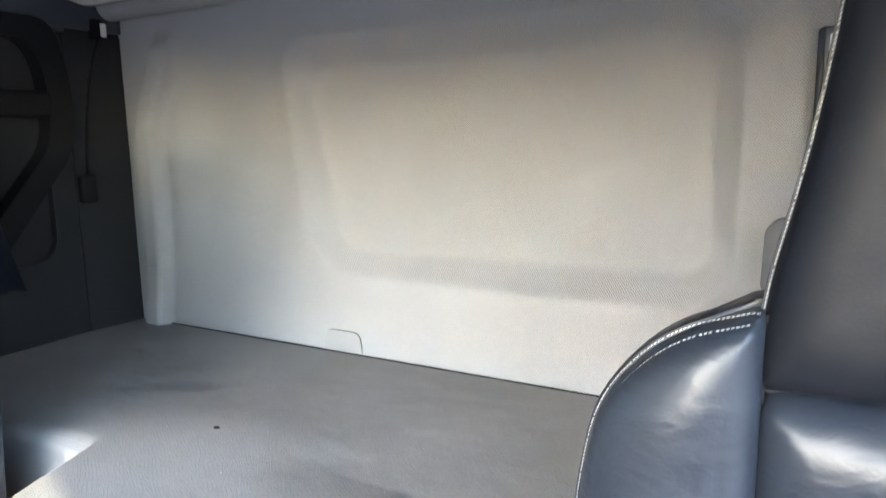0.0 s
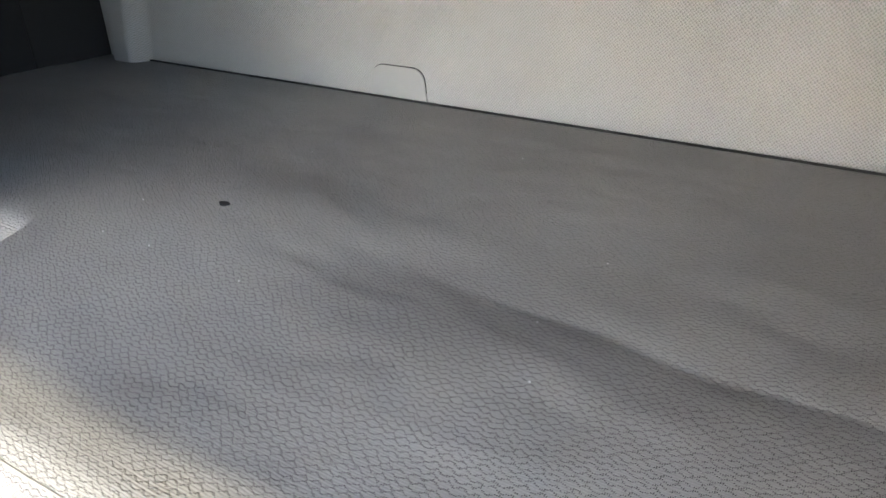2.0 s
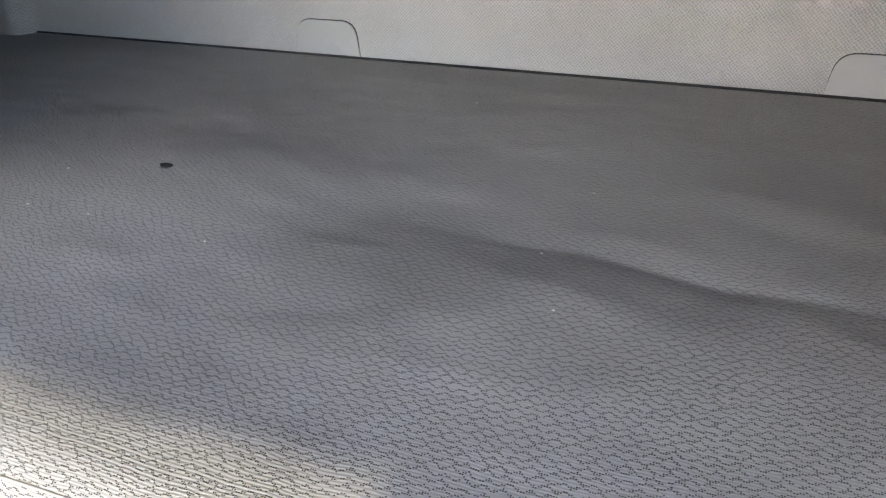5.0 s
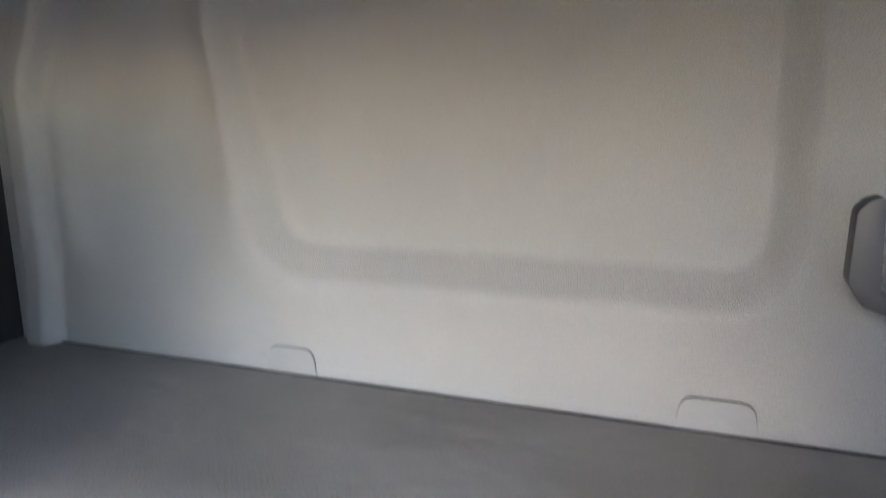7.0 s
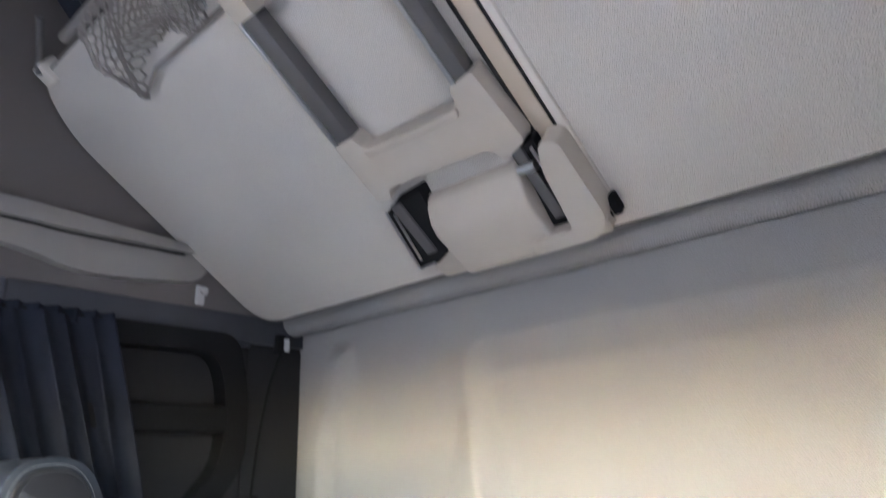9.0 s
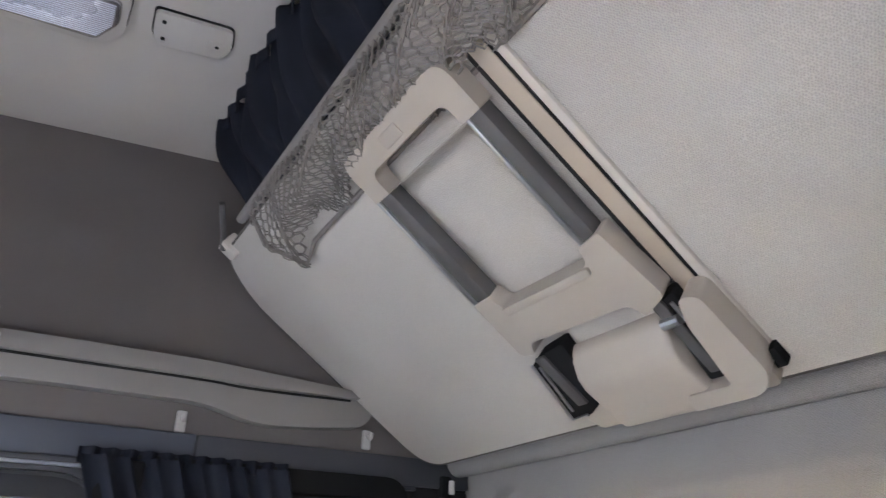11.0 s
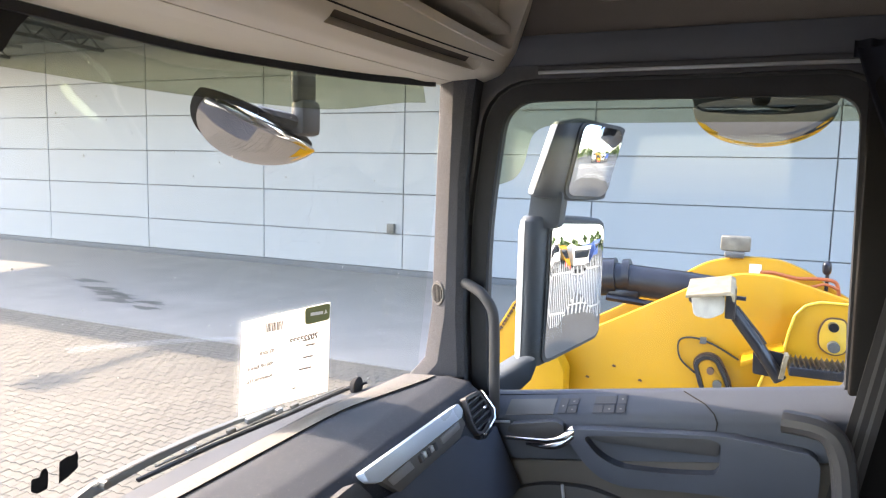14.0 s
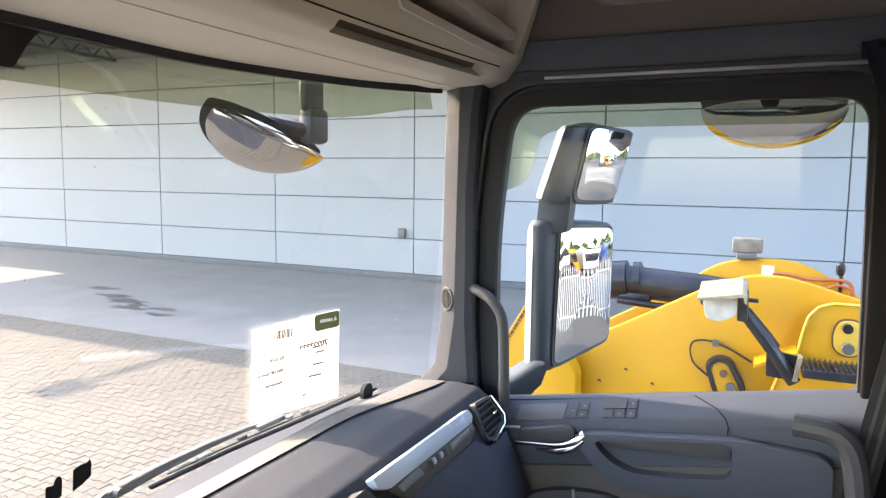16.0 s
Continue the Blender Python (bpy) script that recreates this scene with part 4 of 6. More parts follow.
def door_curtain(u, v):
    z = 1.375 - 0.62 * v
    fr = 0.923 - 0.34 * (1.374 - z) - 0.14 * (1.374 - z) ** 2
    bk = 0.50 - 0.16 * v
    y = bk + (fr - bk) * u
    f = 0.016 * math.sin(u * 58 + 0.6 * math.sin(v * 5)) * (0.5 + 0.7 * v) + 0.010 * math.sin(u * 23 + 2 * v)
    f += 0.02 * math.exp(-((u - 0.93) / 0.05) ** 2) * v
    return (XR - 0.052 - f, y + 0.004 * math.sin(u * 58 + 1.5), z)


part("cloth", sheet(150, 40, door_curtain, (-0.0025, 0, 0)), CURTAIN, cur, smooth=80)
part("gather_band", sheet(120, 3, lambda u, v: (XR - 0.034 - 0.010 * math.sin(u * 75), 0.50 + 0.425 * u, 1.362 + 0.03 * v), (-0.003, 0, 0)), CURTAIN, cur, smooth=80)

belt = empty("seat_belt", "black woven seat belt hanging beside the passenger seat", "seat belt")
part("webbing", sheet(2, 20, lambda u, v: (0.98 - 0.01 * v, 0.775 + 0.05 * u + 0.095 * v, 1.06 - 0.56 * v), (-0.0018, 0, 0)), mat("webbing_cloth", (0.016, 0.016, 0.019), 0.7, bump=0.0006, bscale=900), belt)
for k in (0.25, 0.6):
    part("webbing_stripe", sheet(1, 20, lambda u, v: (0.9778 - 0.01 * v, 0.775 + 0.05 * (k + 0.12 * u) + 0.095 * v, 1.06 - 0.56 * v), (-0.0008, 0, 0)), mat("stripe_cloth", (0.06, 0.06, 0.065), 0.7), belt, "grey woven stripe")

lamp = empty("reading_lamp_cord", "black corded hand switch hanging from a wall clip", "hand switch")
part("clip", box(XR - 0.022, XR, 0.056, 0.088, 1.35, 1.402, 0.006), BLACK_MATT, lamp)
part("clip_tongue", box(XR - 0.026, XR - 0.020, 0.050, 0.066, 1.358, 1.392, 0.003), mat("pale_clip", (0.62, 0.61, 0.58), 0.5), lamp, "pale clip tongue")
part("cord", tube(curve([(XR - 0.02, 0.07, 1.36), (XR - 0.02, 0.10, 1.28), (XR - 0.02, 0.125, 1.15), (XR - 0.022, 0.14, 1.01)]), 0.0035, 6), BLACK_MATT, lamp, "thin black cord")
part("switch_body", box(XR - 0.036, XR - 0.008, 0.122, 0.162, 0.938, 1.012, 0.008, 3), BLACK_MATT, lamp)

# ---- rear wall: hand unit and net pocket ----
unit = empty("wall_hand_unit", "black corded hand control with keys and a pale screen", "control")
part("cradle", box(-0.642, -0.560, 0.0, 0.030, 1.076, 1.240, 0.008, 3), BLACK, unit)
part("face", box(-0.636, -0.568, 0.026, 0.042, 1.092, 1.236, 0.006), GUNMETAL, unit)
part("screen", box(-0.630, -0.575, 0.041, 0.0435, 1.186, 1.226, 0.002), mat("pale_screen", (0.72, 0.73, 0.72), 0.25), unit, "pale blank screen")
part("wide_key", box(-0.628, -0.577, 0.041, 0.045, 1.168, 1.180, 0.002), BLACK, unit)
for r in range(3):
    for c in range(3):
        k = part("key", box(-0.627 + c * 0.018, -0.613 + c * 0.018, 0.041, 0.045, 1.150 - r * 0.016, 1.161 - r * 0.016, 0.002), BLACK, unit)
        part("key_mark", box(-0.622 + c * 0.018, -0.618 + c * 0.018, 0.0449, 0.0455, 1.154 - r * 0.016, 1.158 - r * 0.016), WHITE, k)
coil = [(-0.590, 0.03, 1.078), (-0.590, 0.032, 1.04)] + [(-0.598 - 0.012 * k / 90 + 0.008 * math.cos(k * 0.9), 0.036 + 0.008 * math.sin(k * 0.9), 1.02 - 0.10 * k / 90) for k in range(90)] + [(-0.61, 0.02, 0.85)]
part("coiled_cord", tube(coil, 0.0028, 5), BLACK, unit, "black coiled cord")
part("second_cord", tube(curve([(-0.615, 0.02, 1.08), (-0.613, 0.03, 1.03), (-0.625, 0.02, 0.97), (-0.63, 0.01, 0.85)]), 0.003, 6), BLACK, unit)

pocket = empty("net_pocket", "grey framed elastic net pocket on the back wall", "net pocket")
pf = rounded([(-0.535, 0.955), (-0.518, 0.950), (-0.505, 0.935), (-0.502, 0.845), (-0.520, 0.815), (-0.56, 0.800), (-0.84, 0.800), (-0.84, 0.815), (-0.565, 0.816), (-0.538, 0.835)], 0.006, 3)
part("pocket_frame", prism(pf, "y", 0.0, 0.042, 0.004), mat("pocket_grey", (0.06, 0.06, 0.063), 0.5), pocket, "grey plastic frame")
cords = []
for i in range(22):
    for j in range(8):
        x, z = -0.545 - i * 0.0135 - (j % 2) * 0.00675, 0.822 + j * 0.0135
        hexa = [(x + 0.0065 * math.cos(math.pi / 3 * k + math.pi / 6), 0.036, z + 0.0075 * math.sin(math.pi / 3 * k + math.pi / 6)) for k in range(6)]
        cords.append(tube(hexa, 0.0011, 4, True))
part("pocket_net", join(*cords), NETCORD, pocket, "pale hexagonal elastic net")
part("pocket_hem", tube([(-0.53, 0.036, 0.928), (-0.84, 0.036, 0.935)], 0.004, 6), NETCORD, pocket)

# ---- ceiling fittings ----
cl = empty("ceiling_lamp", "flush ceiling lamp with ribbed clear lens and spot", "lamp")
cz = ROOF
body_loop = rounded([(0.545, 1.330), (0.550, 1.045), (0.655, 1.045), (0.697, 1.085), (0.690, 1.303), (0.63, 1.340)], [0.01, 0.015, 0.03, 0.03, 0.04, 0.03])
gap_loop = rounded([(0.542, 1.333), (0.547, 1.042), (0.656, 1.042), (0.700, 1.084), (0.693, 1.305), (0.631, 1.343)], [0.01, 0.015, 0.03, 0.03, 0.04, 0.03])
part("lamp_body", prism(body_loop, "z", cz - 0.017, cz + 0.01, 0.010, 3), CEILING, cl, "pale grey lamp surround")
part("lamp_gap", prism(gap_loop, "z", cz - 0.0015, cz + 0.008), GAP, cl)
lens_loop = rounded([(0.563, 1.228), (0.562, 1.062), (0.615, 1.058), (0.671, 1.088), (0.664, 1.256)], 0.012)
rim_loop = rounded([(0.561, 1.231), (0.5595, 1.060), (0.616, 1.0555), (0.6735, 1.087), (0.6665, 1.259)], 0.012)
part("lens_rim", prism(rim_loop, "z", cz - 0.0185, cz - 0.010), GREY_TRIM, cl)
part("reflector", prism(lens_loop, "z", cz - 0.021, cz - 0.015), mat("reflector_pale", (0.42, 0.42, 0.42), 0.3, 0.3), cl)
part("lens", prism(lens_loop, "z", cz - 0.027, cz - 0.0215, 0.002), LENS, cl, "clear ribbed lens")
for i in range(18):
    x = 0.567 + i * 0.0054
    part("lens_rib", tube([(x, 1.222 + i * 0.0014, cz - 0.0275), (x, 1.068 + max(0, i - 10) * 0.0028, cz - 0.0275)], 0.0013, 5), SATIN, cl)
part("bulb_clip", box(0.598, 0.612, 1.196, 1.212, cz - 0.0300, cz - 0.0262, 0.001), GREY_TRIM, cl)
CUP = mat("spot_mirror", (0.62, 0.62, 0.61), 0.34, 0.6)
part("spot_rim", prism(rounded([(0.580, 1.326), (0.583, 1.246), (0.643, 1.254), (0.653, 1.296), (0.617, 1.323)], 0.014), "z", cz - 0.0190, cz - 0.012), GREY_TRIM, cl)
for k in range(5):
    a0, a1 = 0.584 + 0.0125 * k, 0.584 + 0.0125 * (k + 1)
    ends = (1.320, 1.320, 1.312, 1.304, 1.288)[k]
    facet = prism([(a0, cz - 0.0195), (a0 + 0.003, cz - 0.0235 - 0.002 * (k % 2)), (a1 - 0.003, cz - 0.0225 + 0.002 * (k % 2)), (a1, cz - 0.0195)], "y", 1.251 + 0.0015 * k, ends)
    part("spot_facet", facet, CUP, cl, "small mirrored spot facet")

sw = empty("ceiling_bracket", "pale grey mounting plate on the ceiling", "bracket")
part("plate", prism(rounded([(0.565, 1.004), (0.560, 0.867), (0.612, 0.856), (0.648, 0.869), (0.657, 0.984), (0.627, 0.999)], 0.012), "z", cz - 0.011, cz + 0.003, 0.003), CEILING, sw)
part("plate_shadow_rim", prism(rounded([(0.5615, 1.007), (0.5565, 0.865), (0.612, 0.8525), (0.651, 0.867), (0.660, 0.986), (0.627, 1.002)], 0.012), "z", cz - 0.003, cz + 0.003), GAP, sw)
for x, y in ((0.586, 0.986), (0.612, 0.884), (0.632, 0.980)):
    part("screw_hole", moved(tube([(0, 0, 0), (0, 0, 0.003)], 0.004, 10), pose(x, y, cz - 0.0135)), GAP, sw)
part("stop_block", box(0.600, 0.624, 0.872, 0.902, cz - 0.0125, cz - 0.008, 0.002), CEILING, sw)

hatch = empty("roof_hatch", "roof hatch frame with a dark pleated blind", "roof hatch")
H_out = rounded([(-0.46, 0.985), (0.478, 0.985), (0.478, 1.46), (-0.46, 1.46)], 0.10, 8)
H_in = rounded([(-0.385, 1.035), (0.395, 1.035), (0.395, 1.415), (-0.385, 1.415)], 0.07, 8)
part("hatch_frame", ring(H_out, H_in, "z", ROOF - 0.016, ROOF + 0.02), CEILING, hatch, "pale moulded hatch frame")
part("inner_bead", tube([(u, v, ROOF - 0.014) for u, v in H_in], 0.006, 6, True), CEILING, hatch)
for i in range(30):
    y0 = 1.02 + i * 0.0137
    pleat = prism([(y0, ROOF + 0.016), (y0 + 0.0068, ROOF + 0.006), (y0 + 0.0137, ROOF + 0.016), (y0 + 0.0137, ROOF + 0.02), (y0, ROOF + 0.02)], "x", -0.40, 0.41)
    part("pleat", pleat, CURTAIN, hatch)
part("blind_tab", box(0.362, 0.402, 1.195, 1.245, ROOF - 0.022, ROOF + 0.004, 0.006), BLACK, hatch, "dark pull tab")


uc = empty("bunk_curtain", "dark blue gathered curtain behind the upper bunk edge", "curtain")


def upper_curtain(u, v):
    x = 0.885 - 1.9 * u + 0.012 * math.sin(v * 7 + u * 40) - 0.05 * v * smooth01(0.12, 0.0, u)
    y = 0.790 + 0.016 * math.sin(u * 150 + 1.2 * math.sin(v * 4)) + 0.012 * math.sin(u * 61 + 3 * v) - 0.055 * v * v
    return (x, y, ROOF - 0.004 - 0.24 * v + 0.006 * math.sin(u * 150))


part("cloth", sheet(320, 24, upper_curtain, (0, -0.003, 0)), CURTAIN, uc, smooth=80)
part("heading_tape", sheet(160, 2, lambda u, v: (0.89 - 1.9 * u, 0.802 + 0.006 * math.sin(u * 180), ROOF - 0.03 * v), (0, -0.004, 0)), CURTAIN, uc, smooth=80)

# ---- seats ----
def mirror_x(bm, cx):
    for v in bm.verts:
        v.co.x = 2 * cx - v.co.x
    bmesh.ops.reverse_faces(bm, faces=bm.faces[:])
    return bm


seat = empty("driver_seat", "black leather driver seat with pale contrast stitching", "seat")
CX = -0.700
BOL = rounded([(-0.556, 0.33), (-0.414, 0.33), (-0.429, 0.70), (-0.437, 0.83), (-0.452, 0.903), (-0.500, 0.954), (-0.556, 0.972)], [0.01, 0.05, 0.1, 0.08, 0.06, 0.06, 0.008], 5)


def bolster(mirror):
    bm = puff(BOL, 0.718, 0.742, 0.030, 0.0022, 2.0, 0.06)
    return mirror_x(bm, CX) if mirror else bm


part("bolster", bolster(False), LEATHER, seat, "creased black leather bolster", smooth=60)
part("bolster", bolster(True), LEATHER, seat, smooth=60)
rim = bend(prism(grow(BOL, 0.004), "y", 0.712, 0.742, 0.007, 2), lambda x, y, z: (x, y - 0.034 * smooth01(-0.52, -0.545, x), z))
part("bolster_welt", rim, LEATHER_DULL, seat, "dark leather welt")
centre = puff(rounded([(-0.848, 0.33), (-0.70, 0.33), (-0.552, 0.33), (-0.552, 0.6), (-0.552, 0.80), (-0.552, 0.916), (-0.65, 0.916), (-0.75, 0.916), (-0.848, 0.916), (-0.848, 0.6)], 0.02), 0.66, 0.720, 0.030, 0.0010, 7.0, 0.05)
part("centre_panel", centre, LEATHER, seat, "padded black leather centre panel", smooth=60)
HEAD = rounded([(-0.550, 0.915), (-0.556, 0.985), (-0.573, 1.06), (-0.584, 1.13), (-0.600, 1.27), (-0.64, 1.36), (-0.76, 1.36), (-0.80, 1.27), (-0.816, 1.13), (-0.827, 1.06), (-0.844, 0.985), (-0.850, 0.915)], [0.01, 0.03, 0.05, 0.05, 0.06, 0.05, 0.05, 0.06, 0.05, 0.05, 0.03, 0.01], 4)
part("head_section", puff(HEAD, 0.65, 0.722, 0.020, 0.0006, 11.0, 0.05), LEATHER_HEAD, seat, "black leather integrated head section", smooth=60)
part("head_welt", prism(grow(HEAD, 0.003), "y", 0.645, 0.722, 0.008, 3), LEATHER_DULL, seat)
stitch_y = 0.751
part("seam_cord", tube([(-0.5545, 0.724, 0.36), (-0.5545, 0.726, 0.70), (-0.5545, 0.726, 0.91), (-0.556, 0.726, 0.968)], 0.003, 8), GAP, seat, "dark sunken seam")
part("cushion", moved(pillow(0.52, 0.50, 0.16, 5), pose(CX, 0.90, 0.40)), LEATHER, seat, "black leather seat cushion")
part("back_shell", box(-0.86, -0.56, 0.58, 0.70, 0.32, 0.88, 0.03, 3), BLACK, seat)
part("pedestal", box(-0.86, -0.54, 0.70, 1.05, 0.0, 0.33, 0.02), BLACK, seat)
stitches([(x, stitch_y, z) for x, z in grow(BOL, -0.004) if z > 0.5 and x > -0.553], seat)
stitches([(x, 0.7425, z) for x, z in grow(BOL, 0.0015) if z > 0.5 and x > -0.556], seat)
stitches([(x, 0.7285, z) for x, z in grow(HEAD, -0.005) if z > 0.93 and x > -0.66], seat)
stitches([(x, 0.7222, z) for x, z in grow(HEAD, 0.001) if z > 0.93 and x > -0.66], seat)

pseat = empty("passenger_seat", "black leather passenger seat with a stitched round headrest", "seat")
PX = 0.77
hr = rounded([(0.655, 0.962), (0.764, 0.954), (0.787, 1.022), (0.762, 1.090), (0.680, 1.092), (0.640, 1.03)], 0.045, 6)
part("headrest", prism(hr, "x", PX - 0.14, PX + 0.14, 0.024, 4), LEATHER, pseat, "rounded black leather headrest")
part("headrest_cap", prism(grow(hr, -0.020), "x", PX - 0.150, PX - 0.132, 0.006), LEATHER_DULL, pseat, "matt end panel")
part("headrest_piping", tube([(PX - 0.142, u, v) for u, v in grow(hr, -0.017)], 0.0032, 6, True), LEATHER_DULL, pseat)
stitches([(PX - 0.140, u, v) for u, v in grow(hr, -0.010)], pseat)
stitches([(PX - 0.135, u, v) for u, v in grow(hr, -0.004)], pseat)
PB = rounded([(-0.23, 0.35), (0.23, 0.35), (0.235, 0.80), (0.20, 0.95), (0.10, 0.985), (-0.10, 0.985), (-0.20, 0.95), (-0.235, 0.80)], [0.03, 0.03, 0.1, 0.08, 0.05, 0.05, 0.08, 0.1], 5)
part("backrest", moved(bend(prism(PB, "y", 0.66, 0.775, 0.028, 4), lambda x, y, z: (x, y + (0.012 * smooth01(0.10, 0.20, abs(x)) if y > 0.7 else 0) - 0.05 * (z - 0.7), z)), pose(PX, 0, 0)), LEATHER, pseat, "black leather backrest")
part("backrest_insert", moved(bend(prism(rounded([(-0.12, 0.40), (0.12, 0.40), (0.11, 0.955), (-0.11, 0.955)], 0.03), "y", 0.70, 0.783, 0.012, 3), lambda x, y, z: (x, y - 0.05 * (z - 0.7), z)), pose(PX, 0, 0)), LEATHER_DULL, pseat)
part("cushion", moved(pillow(0.48, 0.50, 0.15, 5), pose(PX, 0.98, 0.36)), LEATHER, pseat)
part("pedestal", box(PX - 0.16, PX + 0.16, 0.80, 1.15, 0.0, 0.30, 0.02), BLACK, pseat)
part("armrest", tube(curve([(0.93, 0.885, 0.50), (0.93, 0.90, 0.62), (0.935, 0.93, 0.668), (0.95, 1.0, 0.672)]), 0.022, 10), BLACK, pseat, "curved black grab bar")

# ---- pillar, grab handle ----
sp = empty("pillar_speaker", "small round speaker grille on the pillar", "speaker")
SPK = Matrix.Translation((1.0155, 1.7535, 0.838)) @ Matrix.Rotation(radians(-33), 4, "Z")
part("grille_rim", moved(tube([(0, 0.024 * math.cos(a), 0.026 * math.sin(a)) for a in [k * math.pi / 12 for k in range(24)]], 0.004, 6, True), SPK), BLACK, sp)
part("grille", moved(tube([(-0.002, 0, 0), (0.004, 0, 0)], 0.023, 24), SPK), GUNMETAL, sp)
for i in range(-3, 4):
    h = math.sqrt(0.021 ** 2 - (i * 0.006) ** 2)
    part("grille_bar", moved(box(-0.0055, -0.002, i * 0.006 - 0.001, i * 0.006 + 0.001, -h, h), SPK), BLACK, sp)
grab = thing("grab_handle", tube(curve([(1.02, 1.690, 0.868), (1.005, 1.668, 0.866), (0.992, 1.632, 0.850), (0.990, 1.606, 0.815), (0.990, 1.599, 0.76), (0.991, 1.596, 0.66), (0.995, 1.592, 0.56)]), 0.0125, 12), BLACK, "black curved grab handle on the pillar", "handle")

# ---- door trim ----
def sill(y):
    return 0.724 - 0.172 * (y - 0.91)


TRIM = [(0.0, 1.058), (-0.006, 1.045), (-0.022, 1.012), (-0.036, 0.990), (-0.050, 0.982), (-0.075, 0.981), (-0.11, 0.986), (-0.20, 0.990)]


def trim_x(r):
    for (a, xa), (b, xb) in zip(TRIM, TRIM[1:]):
        if r >= b:
            return xa + (xb - xa) * (r - a) / (b - a)
    return TRIM[-1][1]


def patch(y0, y1, r0, r1, off, thick=0.004):
    """A thin plate lying on the door's upper trim."""
    return sheet(6, 4, lambda u, v: (trim_x(r0 + (r1 - r0) * v) - off, y0 + (y1 - y0) * u, sill(y0 + (y1 - y0) * u) + r0 + (r1 - r0) * v + off * 0.6), (thick, 0, -thick * 0.6))


part("door_trim", sheet(40, 40, lambda u, v: (trim_x(-0.2 * v), 0.864 + 0.846 * u, sill(0.864 + 0.846 * u) - 0.2 * v), (0.03, 0, -0.01)), CHARCOAL, door, "blue-grey charcoal upper trim", smooth=50)
arm_out = rounded([(1.425, 0.578), (1.388, 0.528), (1.345, 0.488), (1.29, 0.476), (1.19, 0.490), (0.93, 0.515), (0.93, 0.612), (1.10, 0.622), (1.36, 0.590)], [0.02, 0.04, 0.05, 0.05, 0.05, 0.03, 0.03, 0.03, 0.03], 5)
arm_in = rounded([(1.378, 0.570), (1.345, 0.534), (1.30, 0.517), (1.20, 0.524), (1.105, 0.540), (1.105, 0.606), (1.127, 0.612), (1.355, 0.578)], [0.015, 0.03, 0.04, 0.04, 0.02, 0.02, 0.02, 0.02], 5)
part("armrest", carve(prism(arm_out, "x", 0.950, 0.992, 0.012, 3), prism(arm_in, "x", 0.9, 0.981)), CHARCOAL, door, "charcoal armrest with pull pocket", smooth=50)
part("pocket_pad", prism(rounded([(1.372, 0.566), (1.345, 0.560), (1.108, 0.572), (1.108, 0.602), (1.127, 0.609), (1.354, 0.574)], 0.008), "x", 0.966, 0.9815, 0.004), BLACK, door, "black pocket pad")
part("handle_bowl", prism(rounded([(1.552, 0.548), (1.545, 0.566), (1.44, 0.590), (1.420, 0.582), (1.425, 0.560), (1.52, 0.540)], 0.01), "x", 0.962, 0.990, 0.004), BLACK, door, "black handle bowl")
lever = curve([(0.966, 1.556, 0.532), (0.958, 1.50, 0.541), (0.955, 1.45, 0.548), (0.956, 1.418, 0.560), (0.962, 1.398, 0.580)])
part("door_handle", tube(lever, [0.0045 + 0.0075 * smooth01(0.3, 0.9, k / (len(lever) - 1)) for k in range(len(lever))], 12), DOOR_CHROME, door, "chrome door handle")
part("handle_lower", tube(curve([(0.964, 1.505, 0.527), (0.954, 1.46, 0.533), (0.953, 1.425, 0.546), (0.957, 1.400, 0.568)]), [0.003 + 0.006 * smooth01(0.0, 0.6, k / 24) for k in range(25)], 10), DOOR_CHROME, door, "bright underside of the handle")
part("bright_strip", tube([(0.978, 1.64, 0.553), (0.976, 1.55, 0.566)], 0.003, 6), SATIN, door, "satin trim strip")
part("sill_panel", patch(1.565, 1.455, -0.012, -0.036, 0.0015), GUNMETAL, door)
for y0, y1, r0, r1 in ((1.445, 1.427, -0.012, -0.034), (1.424, 1.404, -0.012, -0.0215), (1.424, 1.404, -0.0235, -0.034), (1.368, 1.322, -0.010, -0.0205), (1.368, 1.347, -0.0225, -0.034), (1.345, 1.322, -0.0225, -0.034), (1.318, 1.300, -0.008, -0.0205), (1.318, 1.300, -0.0225, -0.034)):
    part("door_switch", patch(y0, y1, r0, r1, 0.003), BLACK, door, "small door switch")
    if y0 != 1.368:
        part("switch_mark", patch((y0 + y1) / 2 + 0.002, (y0 + y1) / 2 - 0.002, (r0 + r1) / 2 + 0.0009, (r0 + r1) / 2 - 0.0009, 0.0036), GREY_TRIM, door)
part("trim_seam", tube([(trim_x(r) - 0.0008, y, sill(y) + r) for y, r in ((1.185, -0.004), (1.165, -0.012), (1.14, -0.022), (1.122, -0.036), (1.115, -0.052), (1.118, -0.085))], 0.0016, 5), GAP, door)
part("lower_trim", prism([(0.862, 0.10), (1.72, 0.10), (1.72, 0.445), (0.862, 0.60)], "x", 0.978, 1.003, 0.004), LOW_LINING, door, "grey lower door lining")
part("map_pocket", prism(rounded([(1.60, 0.12), (1.57, 0.40), (1.46, 0.445), (1.36, 0.455), (1.24, 0.43), (1.12, 0.12)], 0.03), "x", 0.958, 0.985, 0.008), BLACK, door, "black map pocket")
part("pocket_pull", tube([(0.952, 1.418, 0.455), (0.950, 1.40, 0.34)], 0.0035, 6), SATIN, door, "thin metal strip")
part("rear_trim", prism([(0.80, 0.10), (0.862, 0.10), (0.885, 0.70), (0.895, 1.30), (0.86, 1.37), (0.80, 1.37)], "x", 1.03, 1.10, 0.006), BLACK_MATT, door, "black door pillar trim")
